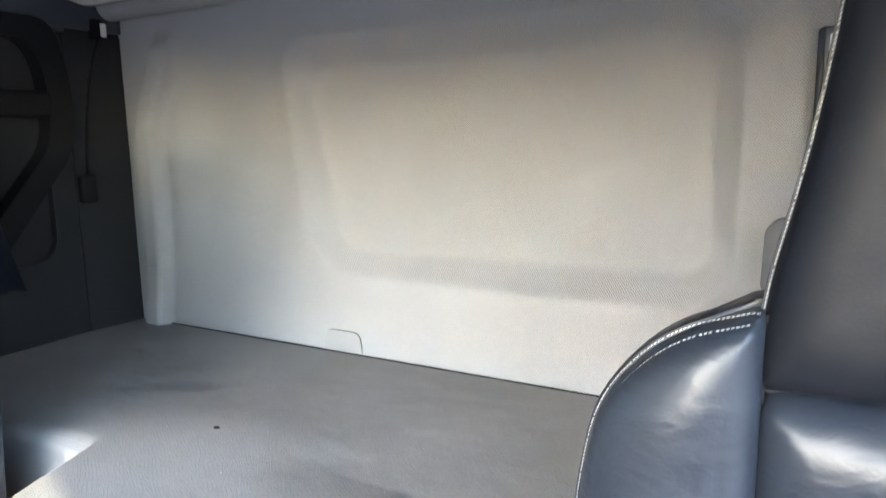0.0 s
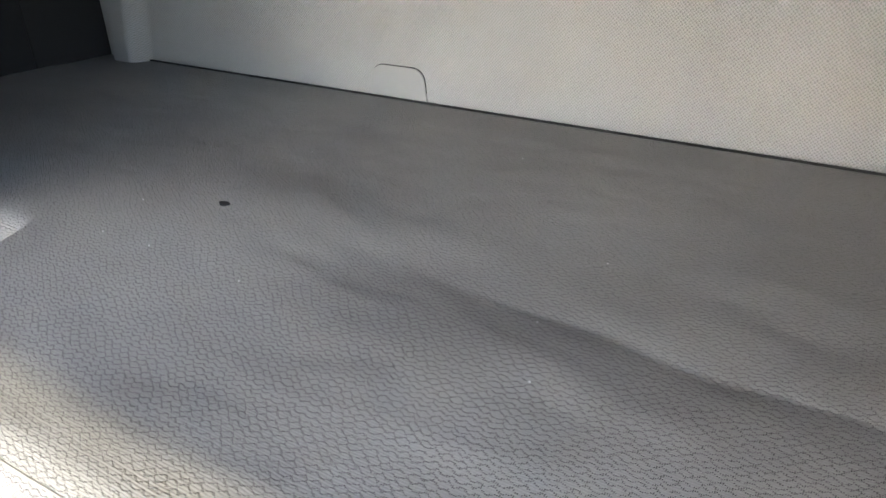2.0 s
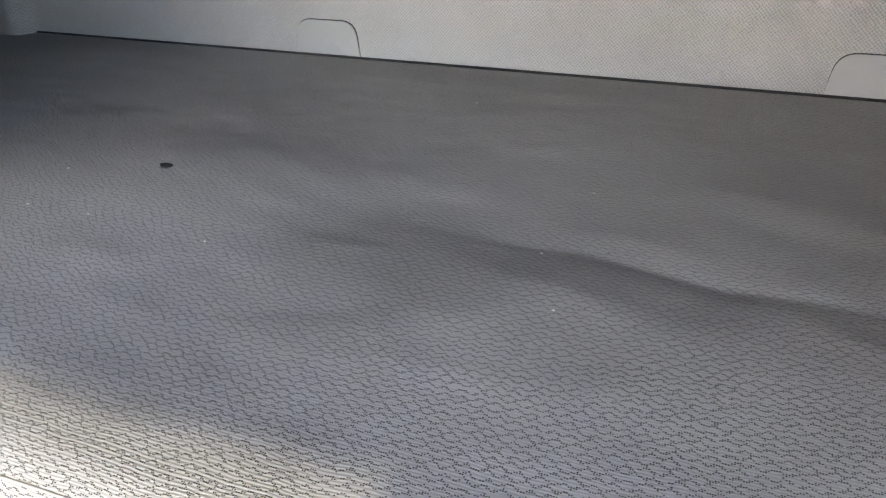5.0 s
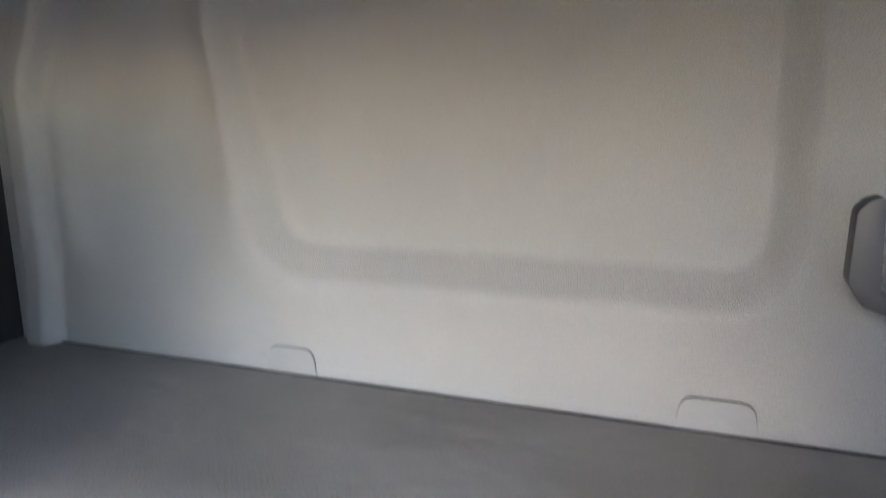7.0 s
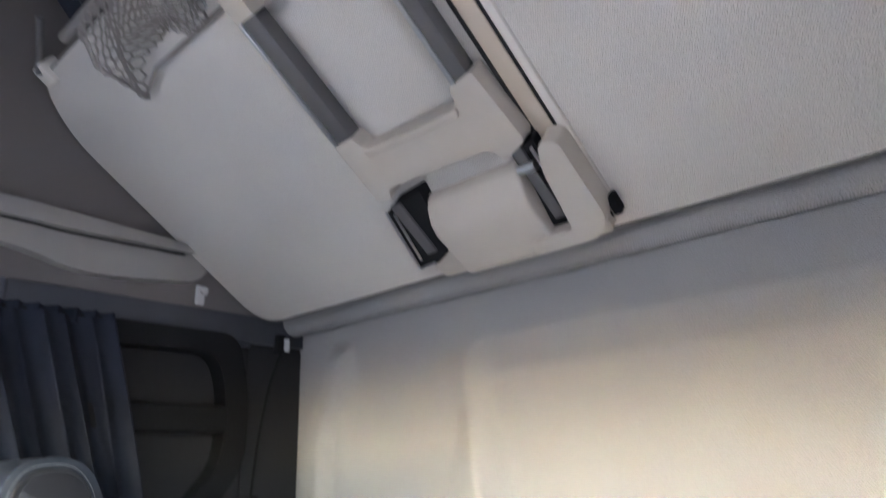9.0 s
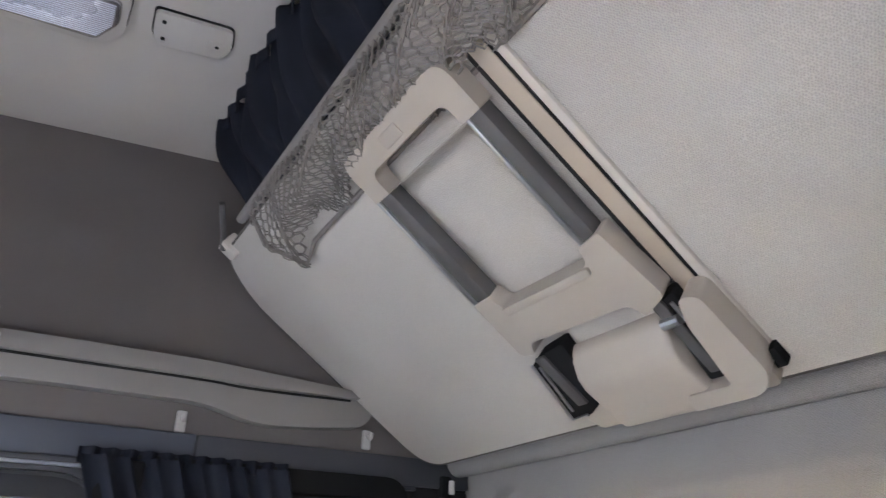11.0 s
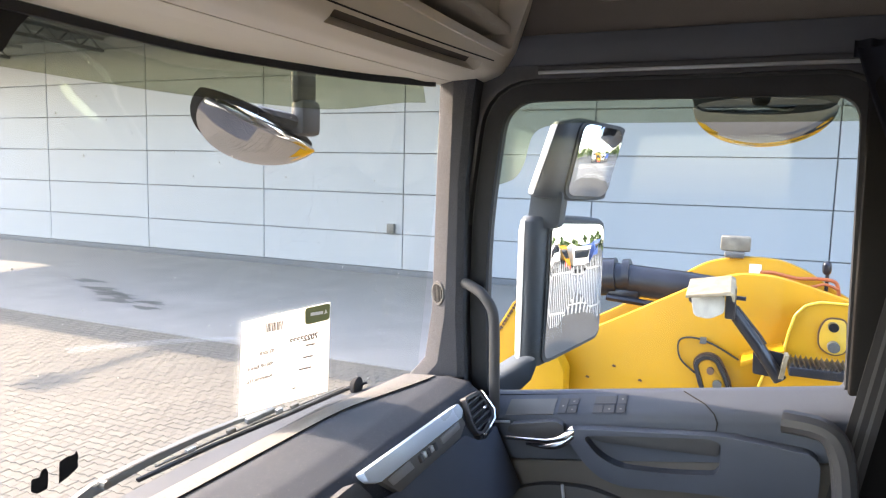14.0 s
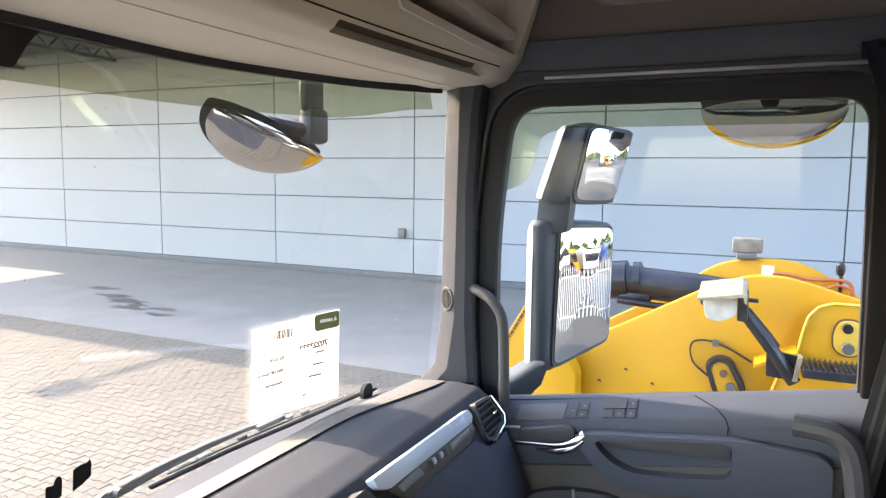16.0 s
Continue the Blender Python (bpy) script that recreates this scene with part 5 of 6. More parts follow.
part("sill_seal", tube([(1.052, 1.66, 0.578), (1.052, 0.87, 0.704)], 0.006, 6), RUBBER, door)

# ---- dash details ----
FACE = Matrix.Translation((0, 1.6185, 0.6455)) @ Matrix.Rotation(radians(-26), 4, "X")


def on_face(bm):
    """From (x, out, up) on the dash front: up along the slope, out towards the cab."""
    return moved(bm, FACE)


part("silver_panel", on_face(prism(rounded([(0.433, 0.006), (0.437, -0.012), (0.468, -0.025), (0.812, -0.029), (0.829, -0.018), (0.818, -0.001)], [0.003, 0.006, 0.003, 0.004, 0.006, 0.003], 3), "y", -0.004, 0.012, 0.001)), SILVER_BLUE, dash, "satin blue-silver trim panel")
part("panel_inset", on_face(prism(rounded([(0.470, -0.025), (0.508, -0.060), (0.775, -0.060), (0.818, -0.044), (0.812, -0.028)], 0.004, 3), "y", -0.003, 0.012, 0.001)), GUNMETAL, dash, "dark inset with buttons")
for slot_loop in ([(0.487, -0.029), (0.566, -0.028), (0.573, -0.044), (0.496, -0.043)], [(0.694, -0.032), (0.787, -0.031), (0.784, -0.044), (0.697, -0.046)]):
    part("storage_slot", on_face(prism(rounded(slot_loop, 0.003, 3), "y", -0.006, 0.0, 0.001)), mat("slot_grey", (0.20, 0.205, 0.21), 0.35), dash)
for i in range(5):
    part("button", on_face(box(0.598 + i * 0.015, 0.609 + i * 0.015, -0.009, 0.0, -0.046 + 0.003 * (i % 2), -0.031, 0.002)), ALU if i % 2 else BLACK, dash)
V_OUT = rounded([(0.852, -0.081), (0.876, -0.090), (0.950, -0.077), (0.966, -0.061), (0.938, -0.006), (0.857, 0.0), (0.844, -0.056)], 0.008)
V_IN = grow(V_OUT, -0.007)
vent = part("vent", on_face(ring(V_OUT, V_IN, "y", -0.004, 0.012)), BLACK, dash, "black air vent frame")
part("vent_rim", on_face(tube([(0.940, -0.006, -0.008), (0.967, -0.006, -0.061), (0.950, -0.006, -0.079), (0.878, -0.006, -0.091), (0.862, -0.006, -0.086)], 0.0035, 8)), CHROME, vent, "bright vent rim")
part("vent_dark", on_face(prism(V_IN, "y", 0.004, 0.012)), GAP, vent)
for i in range(5):
    part("vent_slat", on_face(box(0.856, 0.948, -0.005, 0.006, -0.074 + i * 0.014, -0.0705 + i * 0.014, 0.001)), BLACK, vent)
part("vent_tab", on_face(box(0.912, 0.930, -0.012, -0.004, -0.046, -0.039, 0.002)), CHROME, vent)
part("lower_face", on_face(prism(rounded([(0.16, -0.24), (0.16, -0.10), (0.435, -0.045), (0.50, -0.056), (0.80, -0.064), (0.845, -0.092), (0.88, -0.10), (0.955, -0.095), (0.955, -0.24)], 0.006), "y", -0.002, 0.03, 0.003)), CHARCOAL, dash, "charcoal glovebox face")
part("cluster_end", on_face(prism(rounded([(0.20, -0.10), (0.22, -0.002), (0.405, 0.002), (0.430, -0.036), (0.42, -0.10)], 0.012), "y", -0.008, 0.02, 0.003)), BLACK, dash, "gloss black display end")


def dash_z(y):
    """Height of the dash top at a distance y."""
    return 0.646 + 0.09 * (1.80 - y) if y < 1.80 else 0.646 - 0.28 * (y - 1.80) - 0.25 * (y - 1.80) ** 2


def seam_y(x):
    return 1.838 - 0.045 * x - 0.075 * smooth01(0.6, 1.0, x)


part("top_seam", tube([(x, seam_y(x), dash_z(seam_y(x)) + 0.0035) for x in [0.05 + 0.03 * k for k in range(30)]], 0.0016, 5), GAP, dash)
grain = sheet(70, 5, lambda u, v: (0.95 * u, seam_y(0.95 * u) + 0.003 + (0.066 + 0.015 * u) * v, dash_z(seam_y(0.95 * u) + 0.003 + (0.066 + 0.015 * u) * v) + 0.004), (0, 0, -0.004))
part("demist_strip", grain, mat("speckled_strip", (0.13, 0.128, 0.125), 0.8, var=0.5, vscale=260, bump=0.003, bscale=330), dash, "speckled grey demister strip", smooth=50)
cup = empty("suction_cup", "small black suction cup on the windscreen", "suction cup")
part("cup", moved(tube([(0, -0.004, 0), (0, 0.0, 0), (0, 0.012, 0)], [0.015, 0.021, 0.018], 20), pose(0.850, wind(0.85, 0.635) - 0.016, 0.636)), RUBBER, cup)
part("cup_tab", tube([(0.845, wind(0.845, 0.64) - 0.014, 0.635), (0.872, wind(0.87, 0.64) - 0.016, 0.640)], 0.003, 5), RUBBER, cup)

# ---- paper and stickers on the windscreen ----
sheet_loop = rounded([(0.573, 0.636), (0.782, 0.638), (0.769, 0.842), (0.567, 0.828)], 0.006, 3)
notice = empty("window_notice", "white printed sale sheet taped inside the windscreen", "paper sheet")


def on_glass(bm, off):
    return bend(bm, lambda x, y, z: (x, wind(x, z) + off + y, z))




def sheet_point(u, v):
    x, z = (0.573 + 0.209 * u) * (1 - v) + (0.567 + 0.202 * u) * v, (0.636 + 0.002 * u) * (1 - v) + (0.828 + 0.014 * u) * v
    return (x, wind(x, z) - 0.006, z)


part("sheet", sheet(20, 12, sheet_point, (0, 0.0008, 0)), PAPER, notice)
part("header_tab", on_glass(prism(rounded([(0.712, 0.800), (0.770, 0.803), (0.768, 0.840), (0.708, 0.836)], 0.008), "y", 0, 0.0006), -0.0068), mat("olive_print", (0.17, 0.19, 0.08), 0.6), notice, "olive printed header")
part("header_bar", on_glass(box(0.722, 0.752, 0, 0.0004, 0.818, 0.825), -0.0074), WHITE, notice)
part("header_mark", on_glass(prism([(0.755, 0.817), (0.763, 0.820), (0.758, 0.828)], "y", 0, 0.0004), -0.0074), WHITE, notice)


def bars(x0, x1, z0, z1):
    part("print_bar", on_glass(box(x0, x1, 0, 0.0004, z0, z1), -0.0092), INK, notice)


def lettering(text, x_right, z, size, tilt):
    """Print that reads from outside, so it runs from right to left in here."""
    c = bpy.data.curves.new("print", "FONT")
    c.body, c.size, c.offset = text, size, size * 0.05
    o = new("tmp_print", c)
    bpy.context.view_layer.update()
    me = bpy.data.meshes.new_from_object(o.evaluated_get(bpy.context.evaluated_depsgraph_get()))
    bpy.data.objects.remove(o)
    bpy.data.curves.remove(c)
    bm = bmesh.new()
    bm.from_mesh(me)
    bpy.data.meshes.remove(me)
    bend(bm, lambda u, v, w: (x_right - u, wind(x_right - u, z + v - tilt * u) - 0.0092, z + v - tilt * u))
    part("printed_words", bm, INK, notice, smooth=0)


lettering("70223333", 0.742, 0.768, 0.017, 0.06)
bars(0.714, 0.736, 0.7535, 0.757)
bars(0.710, 0.734, 0.7275, 0.731)
bars(0.702, 0.732, 0.7025, 0.706)
bars(0.690, 0.698, 0.664, 0.667)
lettering("02-2018", 0.640, 0.756, 0.0095, 0.06)
lettering("450 HP Euro 6", 0.640, 0.730, 0.0095, 0.06)
lettering("Automatic (12-", 0.640, 0.704, 0.0095, 0.06)
for i in range(11):
    bars(0.618 + i * 0.0035, 0.618 + i * 0.0035 + (0.0022 if i % 3 else 0.0012), 0.800, 0.818)
def torn(x0, x1, z0, z1, seed, lean):
    """A torn scrap: one straight side, the others ragged."""
    trng = random.Random(seed)
    right = [(x1 - 0.004 * trng.random() - lean * (1 - k / 6), z0 + (z1 - z0) * (0.35 + 0.65 * k / 6)) for k in range(7)]
    top = [(x1 + (x0 - x1) * k / 5, z1 - 0.006 * k / 5 - 0.003 * trng.random()) for k in range(1, 5)]
    return [(x0, z0)] + [(x0 + (x1 - x0) * 0.5, z0 + (z1 - z0) * 0.14)] + right + top + [(x0, z1 - 0.009)]


thing("torn_sticker", on_screen(torn(0.240, 0.270, 0.622, 0.667, 4, 0.0), -0.004, 0.001), BLACK_MATT, "torn black sticker remnant on the windscreen", "sticker", "torn stickers")
scrap = on_screen(rounded([(0.197, 0.626), (0.206, 0.6185), (0.222, 0.621), (0.2225, 0.648), (0.2185, 0.657), (0.212, 0.654), (0.2095, 0.644), (0.1975, 0.646)], 0.003, 2), -0.004, 0.001)
thing("torn_sticker", scrap, BLACK_MATT, "torn black sticker remnant with a worn-through spot", "sticker", "torn stickers")

# ---- outside fittings ----
wip = empty("wiper", "black windscreen wiper lying along the glass", "wiper")


def wpt(x, z, off):
    return (x, wind(x, z) + off, z)


def strip3(points, width, thick):
    """A flat bar along points on the glass: width across the glass, thick off it."""
    bm = bmesh.new()
    rows = []
    for (x, z, off), w in zip(points, width):
        y = wind(x, z) + off
        rows.append([bm.verts.new(c) for c in ((x, y, z + w / 2), (x + w * 0.2, y, z - w / 2), (x + w * 0.2, y + thick, z - w / 2), (x, y + thick, z + w / 2))])
    for p, q in zip(rows, rows[1:]):
        for k in range(4):
            bm.faces.new((p[k], p[(k + 1) % 4], q[(k + 1) % 4], q[k]))
    bm.faces.new(rows[0][::-1])
    bm.faces.new(rows[-1])
    return bm


WIPER_GREY = mat("wiper_grey", (0.10, 0.115, 0.125), 0.5, var=0.2, vscale=20)
part("arm", strip3([(0.25, 0.527, 0.042), (0.33, 0.561, 0.044), (0.43, 0.579, 0.044), (0.53, 0.595, 0.042), (0.60, 0.604, 0.040), (0.665, 0.610, 0.034)], [0.024, 0.021, 0.018, 0.013, 0.009, 0.007], 0.010), WIPER_GREY, wip, "flat grey-black wiper arm")
part("arm_ridge", tube([wpt(0.33, 0.571, 0.040), wpt(0.43, 0.588, 0.040), wpt(0.53, 0.601, 0.039), wpt(0.60, 0.608, 0.037)], 0.0016, 6), GUNMETAL, wip)
part("arm_nut", moved(tube([(0, -0.008, 0), (0, 0.01, 0)], 0.008, 8), Matrix.Translation(wpt(0.345, 0.570, 0.036))), GUNMETAL, wip)
part("blade", strip3([(0.392, 0.563, 0.014), (0.55, 0.581, 0.014), (0.705, 0.598, 0.014), (0.80, 0.613, 0.014), (0.885, 0.628, 0.014)], [0.006] * 5, 0.008), RUBBER, wip, "rubber blade")
part("blade_rail", strip3([(0.43, 0.574, 0.022), (0.55, 0.588, 0.022), (0.70, 0.605, 0.022), (0.85, 0.628, 0.022)], [0.0026, 0.003, 0.003, 0.0024], 0.004), GUNMETAL, wip)
for x, z in ((0.50, 0.584), (0.585, 0.597), (0.73, 0.612)):
    part("blade_claw", moved(box(-0.010, 0.010, -0.005, 0.005, -0.0045, 0.0045, 0.002), Matrix.Translation(wpt(x, z, 0.024)) @ pose(0, 0, 0, 0, -8, -14)), GUNMETAL if x > 0.55 else ALU, wip)
part("clip_block", moved(box(-0.034, 0.034, -0.007, 0.007, -0.0055, 0.0055, 0.002), Matrix.Translation(wpt(0.655, 0.609, 0.03)) @ pose(0, 0, 0, 0, -8, -17)), WIPER_GREY, wip)
part("clip_face", moved(box(-0.008, 0.008, -0.009, 0.0, -0.0045, 0.0045, 0.0015), Matrix.Translation(wpt(0.69, 0.613, 0.024)) @ pose(0, 0, 0, 0, -8, -17)), ALU, wip, "pale clip")

visor = thing("sun_visor", sheet(48, 6, lambda u, v: (-1.06 + 2.075 * u, wind(-1.06 + 2.075 * u, 1.3) + 0.03 + 0.02 * v, 1.255 + 0.035 * smooth01(0.86, 1.0, u) ** 2 + (0.14 - 0.035 * smooth01(0.86, 1.0, u) ** 2) * v), (0, 0.004, 0)), VISOR, "smoked olive outside sun visor", "sun visor")
defl = thing("window_deflector", prism(rounded([(0.87, 1.34), (0.87, 1.247), (1.50, 1.247), (1.562, 1.232), (1.580, 1.15), (1.60, 1.115), (1.66, 1.095), (1.68, 1.34)], [0.002, 0.002, 0.02, 0.03, 0.03, 0.02, 0.01, 0.002], 4), "x", 1.108, 1.111), VISOR, "smoked wind deflector outside the door glass", "deflector", smooth=0)


def slab3(corners, r, front, back, dome=0.0):
    """A rounded plate through four corners in space, bulging by dome."""
    P = [Vector(c) for c in corners]
    o = sum(P, Vector()) / len(P)
    ex = (P[1] - P[0]).normalized()
    n = ex.cross(P[3] - P[0]).normalized()
    if n.x > 0:
        n = -n
    ey = n.cross(ex).normalized()
    loop = rounded([((p - o).dot(ex), (p - o).dot(ey)) for p in P], r, 6)
    bm = bmesh.new()
    rows = []
    for k in range(0, 9):
        f = k / 8
        far2 = max(u * u + v * v for u, v in loop)
        rows.append([bm.verts.new(o + ex * u * f + ey * v * f + n * (front + dome * (1 - f * f * (u * u + v * v) / far2))) for u, v in loop] if k else [bm.verts.new(o + n * (front + dome))])
    m = len(loop)
    for i in range(m):
        bm.faces.new((rows[0][0], rows[1][i], rows[1][(i + 1) % m]))
        for k in range(1, 8):
            bm.faces.new((rows[k][i], rows[k + 1][i], rows[k + 1][(i + 1) % m], rows[k][(i + 1) % m]))
    low = [bm.verts.new(o + ex * u + ey * v + n * back) for u, v in loop]
    for i in range(m):
        bm.faces.new((rows[8][i], low[i], low[(i + 1) % m], rows[8][(i + 1) % m]))
    bm.faces.new(low)
    return bm


def scaled(corners, f):
    o = sum((Vector(c) for c in corners), Vector()) / len(corners)
    return [o + (Vector(c) - o) * f for c in corners]


mir = empty("wing_mirror", "tall grey wing mirror with main and wide-angle glass", "mirror")
SHELL = mat("mirror_shell", (0.062, 0.072, 0.084), 0.55, var=0.12, vscale=9, bump=0.0003, bscale=900, spec=0.3)
M1 = [(1.359, 1.576, 0.998), (1.542, 1.469, 0.992), (1.500, 1.462, 0.672), (1.306, 1.570, 0.622)]
M2 = [(1.388, 1.509, 1.275), (1.538, 1.421, 1.262), (1.448, 1.454, 1.068), (1.313, 1.532, 1.072)]
EYE = Vector((-0.458, 1.099, 1.124))


def turned(corners, normal):
    """The corners seen from the driver's eye, set in a plane that faces along normal."""
    o, nn = sum((Vector(c) for c in corners), Vector()) / len(corners), Vector(normal)
    return [EYE + (Vector(c) - EYE) * ((o - EYE).dot(nn) / (Vector(c) - EYE).dot(nn)) for c in corners]


M1, M2 = turned(M1, (-0.50, -0.866, 0.045)), turned(M2, (-0.53, -0.84, -0.06))
part("main_bezel", slab3(scaled(M1, 1.045), 0.032, 0.006, -0.004), BLACK, mir, "black rubber glass edge", smooth=50)
part("wide_bezel", slab3(scaled(M2, 1.045), 0.038, 0.006, -0.004), BLACK, mir, smooth=50)
part("main_glass", slab3(scaled(M1, 0.985), 0.028, 0.0075, 0.001, 0.008), MIRROR, mir, "large mirror glass", smooth=50)
part("wide_glass", slab3(scaled(M2, 0.955), 0.033, 0.0075, 0.001, 0.014), MIRROR, mir, "convex wide-angle glass", smooth=50)


def loft(rings):
    bm = bmesh.new()
    rows = [[bm.verts.new(p) for p in r] for r in rings]
    for p, q in zip(rows, rows[1:]):
        for k in range(len(p)):
            bm.faces.new((p[k], p[(k + 1) % len(p)], q[(k + 1) % len(p)], q[k]))
    bm.faces.new(rows[0][::-1])
    bm.faces.new(rows[-1])
    return bm


def housing(glass_corners, edge_low, edge_high, deep):
    """A shell from the glass edge round a bulged cheek to the sunlit front edge and the back."""
    rings = []
    for f, tuck in ((-0.05, 0.55), (-0.035, 0.85), (0.0, 1.0), (0.25, 1.0), (0.5, 1.0), (0.75, 1.0), (1.0, 1.0), (1.04, 0.9), (1.055, 0.65)):
        a = Vector(glass_corners[3]).lerp(Vector(glass_corners[0]), f)
        g = Vector(glass_corners[2]).lerp(Vector(glass_corners[1]), f)
        c = Vector(edge_low).lerp(Vector(edge_high), f)
        a = a + (a - g).normalized() * 0.010
        g = g + (g - a).normalized() * 0.008
        d = c + Vector((0.035, 0.024, 0))
        e = g + Vector((deep * 0.35, deep, 0))
        loop = [a, a.lerp(c, 0.3) + Vector((-0.010, -0.006, 0)), a.lerp(c, 0.65) + Vector((-0.012, -0.006, 0)), c, d, d.lerp(e, 0.5) + Vector((0, 0.03, 0)), e, g]
        mid = sum(loop, Vector()) / len(loop)
        rings.append([mid + (p - mid) * tuck for p in loop])
    return loft(rings)


def edge_strip(low, high):
    """The edge of a shell, which faces forward and is coloured white as if sunlit."""
    rings = []
    for f, w in ((-0.02, 0.5), (0.0, 0.9), (0.05, 1.0), (0.5, 1.0), (0.95, 1.0), (1.02, 0.6)):
        c = Vector(low).lerp(Vector(high), f) + Vector((-0.002, -0.001, 0))
        rings.append([c, c + Vector((0.002, 0.013, 0)) * w, c + Vector((0.012, 0.020, 0)) * w, c + Vector((0.035, 0.026, 0)) * w, c + Vector((0.035, 0.020, 0))])
    return loft(rings)


part("main_housing", housing(M1, (1.30, 1.629, 0.622), (1.30, 1.630, 1.000), 0.07), SHELL, mir, "slate grey main housing", smooth=60)
# white on these forward edges stands in for sun catching the grey housing
part("column_edge", edge_strip((1.30, 1.629, 0.626), (1.30, 1.630, 0.998)), WHITE, mir, "front edge of the housing, coloured white as sunlit", smooth=60)
part("wide_housing", housing(M2, (1.30, 1.609, 1.076), (1.30, 1.550, 1.262), 0.06), SHELL, mir, smooth=60)
part("upper_edge", edge_strip((1.30, 1.609, 1.080), (1.30, 1.550, 1.264)), WHITE, mir, smooth=60)
part("neck", prism(rounded([(1.545, 0.985), (1.632, 0.985), (1.622, 1.085), (1.535, 1.085)], 0.012), "x", 1.325, 1.39, 0.012, 3), SHELL, mir)
part("lower_arm", loft([[Vector((x + dx * 0.04, y + dx * 0.012 + dy * 0.022, z + dz)) for dx, dy, dz in ((-1, -0.8, -h), (-1, -0.6, h * 0.6), (-0.7, 0, h), (0.7, 0.6, h), (1, 0.8, 0), (0.8, 0.6, -h))] for x, y, z, h in ((1.325, 1.606, 0.628, 0.010), (1.315, 1.618, 0.606, 0.030), (1.30, 1.650, 0.577, 0.036), (1.285, 1.690, 0.548, 0.036), (1.25, 1.735, 0.520, 0.034), (1.12, 1.81, 0.49, 0.030))]), SHELL, mir, "slate grey lower mirror arm", smooth=50)

km = empty("kerb_mirror", "half-moon kerb mirror over the passenger window", "mirror")


def moon(c, ex, ey, a, b, dome, flat, front):
    """A half-moon dome: flat on top, round below."""
    c, ex, ey = Vector(c), Vector(ex).normalized(), Vector(ey).normalized()
    n = ex.cross(ey).normalized()
    bm = bmesh.new()
    rows = []
    for k in range(0, 13):
        f = k / 12
        row = []
        for i in range(48):
            t = 2 * math.pi * i / 48
            u, v = a * math.cos(t), b * math.sin(t) if math.sin(t) < 0 else flat * math.sin(t)
            row.append(bm.verts.new(c + ex * u * f + ey * v * f + n * (front + dome * math.sqrt(max(1.0001 - f * f * 0.92, 0)))))
        rows.append(row)
    for k in range(12):
        for i in range(48):
            bm.faces.new((rows[k][i], rows[k + 1][i], rows[k + 1][(i + 1) % 48], rows[k][(i + 1) % 48]))
    bmesh.ops.remove_doubles(bm, verts=bm.verts[:], dist=1e-6)
    return bm


KEX, KEY = (0, -1, 0), (-0.74, 0, 0.67)
part("kerb_glass", moon((1.60, 1.062, 1.336), KEX, KEY, 0.179, 0.150, 0.047, 0.036, 0.004), MIRROR, km, "convex mirror glass", smooth=80)
part("kerb_shell", join(moon((1.606, 1.062, 1.342), KEX, KEY, 0.188, 0.160, -0.11, 0.047, -0.004)), BLACK, km, "black shell", smooth=80)
part("kerb_arm", box(1.10, 1.62, 1.04, 1.10, 1.40, 1.435, 0.01), BLACK, km)

fm = empty("front_mirror", "crescent front mirror on a black bracket", "mirror")
FEX, FEY = Vector((0.95, -0.05, -0.25)), Vector((0.05, -0.78, 0.62))
part("front_glass", moon((0.800, 2.10, 1.226), FEX, FEY, 0.185, 0.112, 0.026, 0.02, 0.004), MIRROR, fm, "convex mirror glass", smooth=80)
part("front_shell", moon((0.800, 2.102, 1.228), FEX, FEY, 0.190, 0.117, -0.030, 0.025, -0.001), SHELL, fm, "grey shell", smooth=80)
part("bracket", join(box(0.86, 0.94, 2.05, 2.075, 1.28, 1.42, 0.012), box(0.868, 0.945, 2.04, 2.08, 1.205, 1.29, 0.014)), BLACK, fm, "black mirror bracket")
part("bracket_arm", tube([(0.90, 2.06, 1.23), (0.85, 2.08, 1.24), (0.80, 2.12, 1.25)], 0.018, 8), BLACK, fm)

# frit-dotted corner of the windscreen
frit = on_screen(rounded([(0.10, 1.268), (0.150, 1.268), (0.168, 1.30), (0.182, 1.318), (0.205, 1.34), (0.10, 1.34)], 0.008, 3), -0.003, 0.001)
part("frit_corner", frit, GAP, ws, "black printed glass edge")

# the ceiling and what hangs from it fall towards the front
TILT = Matrix.Translation((0, 1.14, ROOF)) @ Matrix.Rotation(radians(-5.2), 4, "X") @ Matrix.Translation((0, -1.14, -ROOF))
for ob in [bpy.data.objects["ceiling"]] + [c for top_thing in (cl, sw, hatch, uc) for c in top_thing.children]:
    ob.data.transform(TILT)


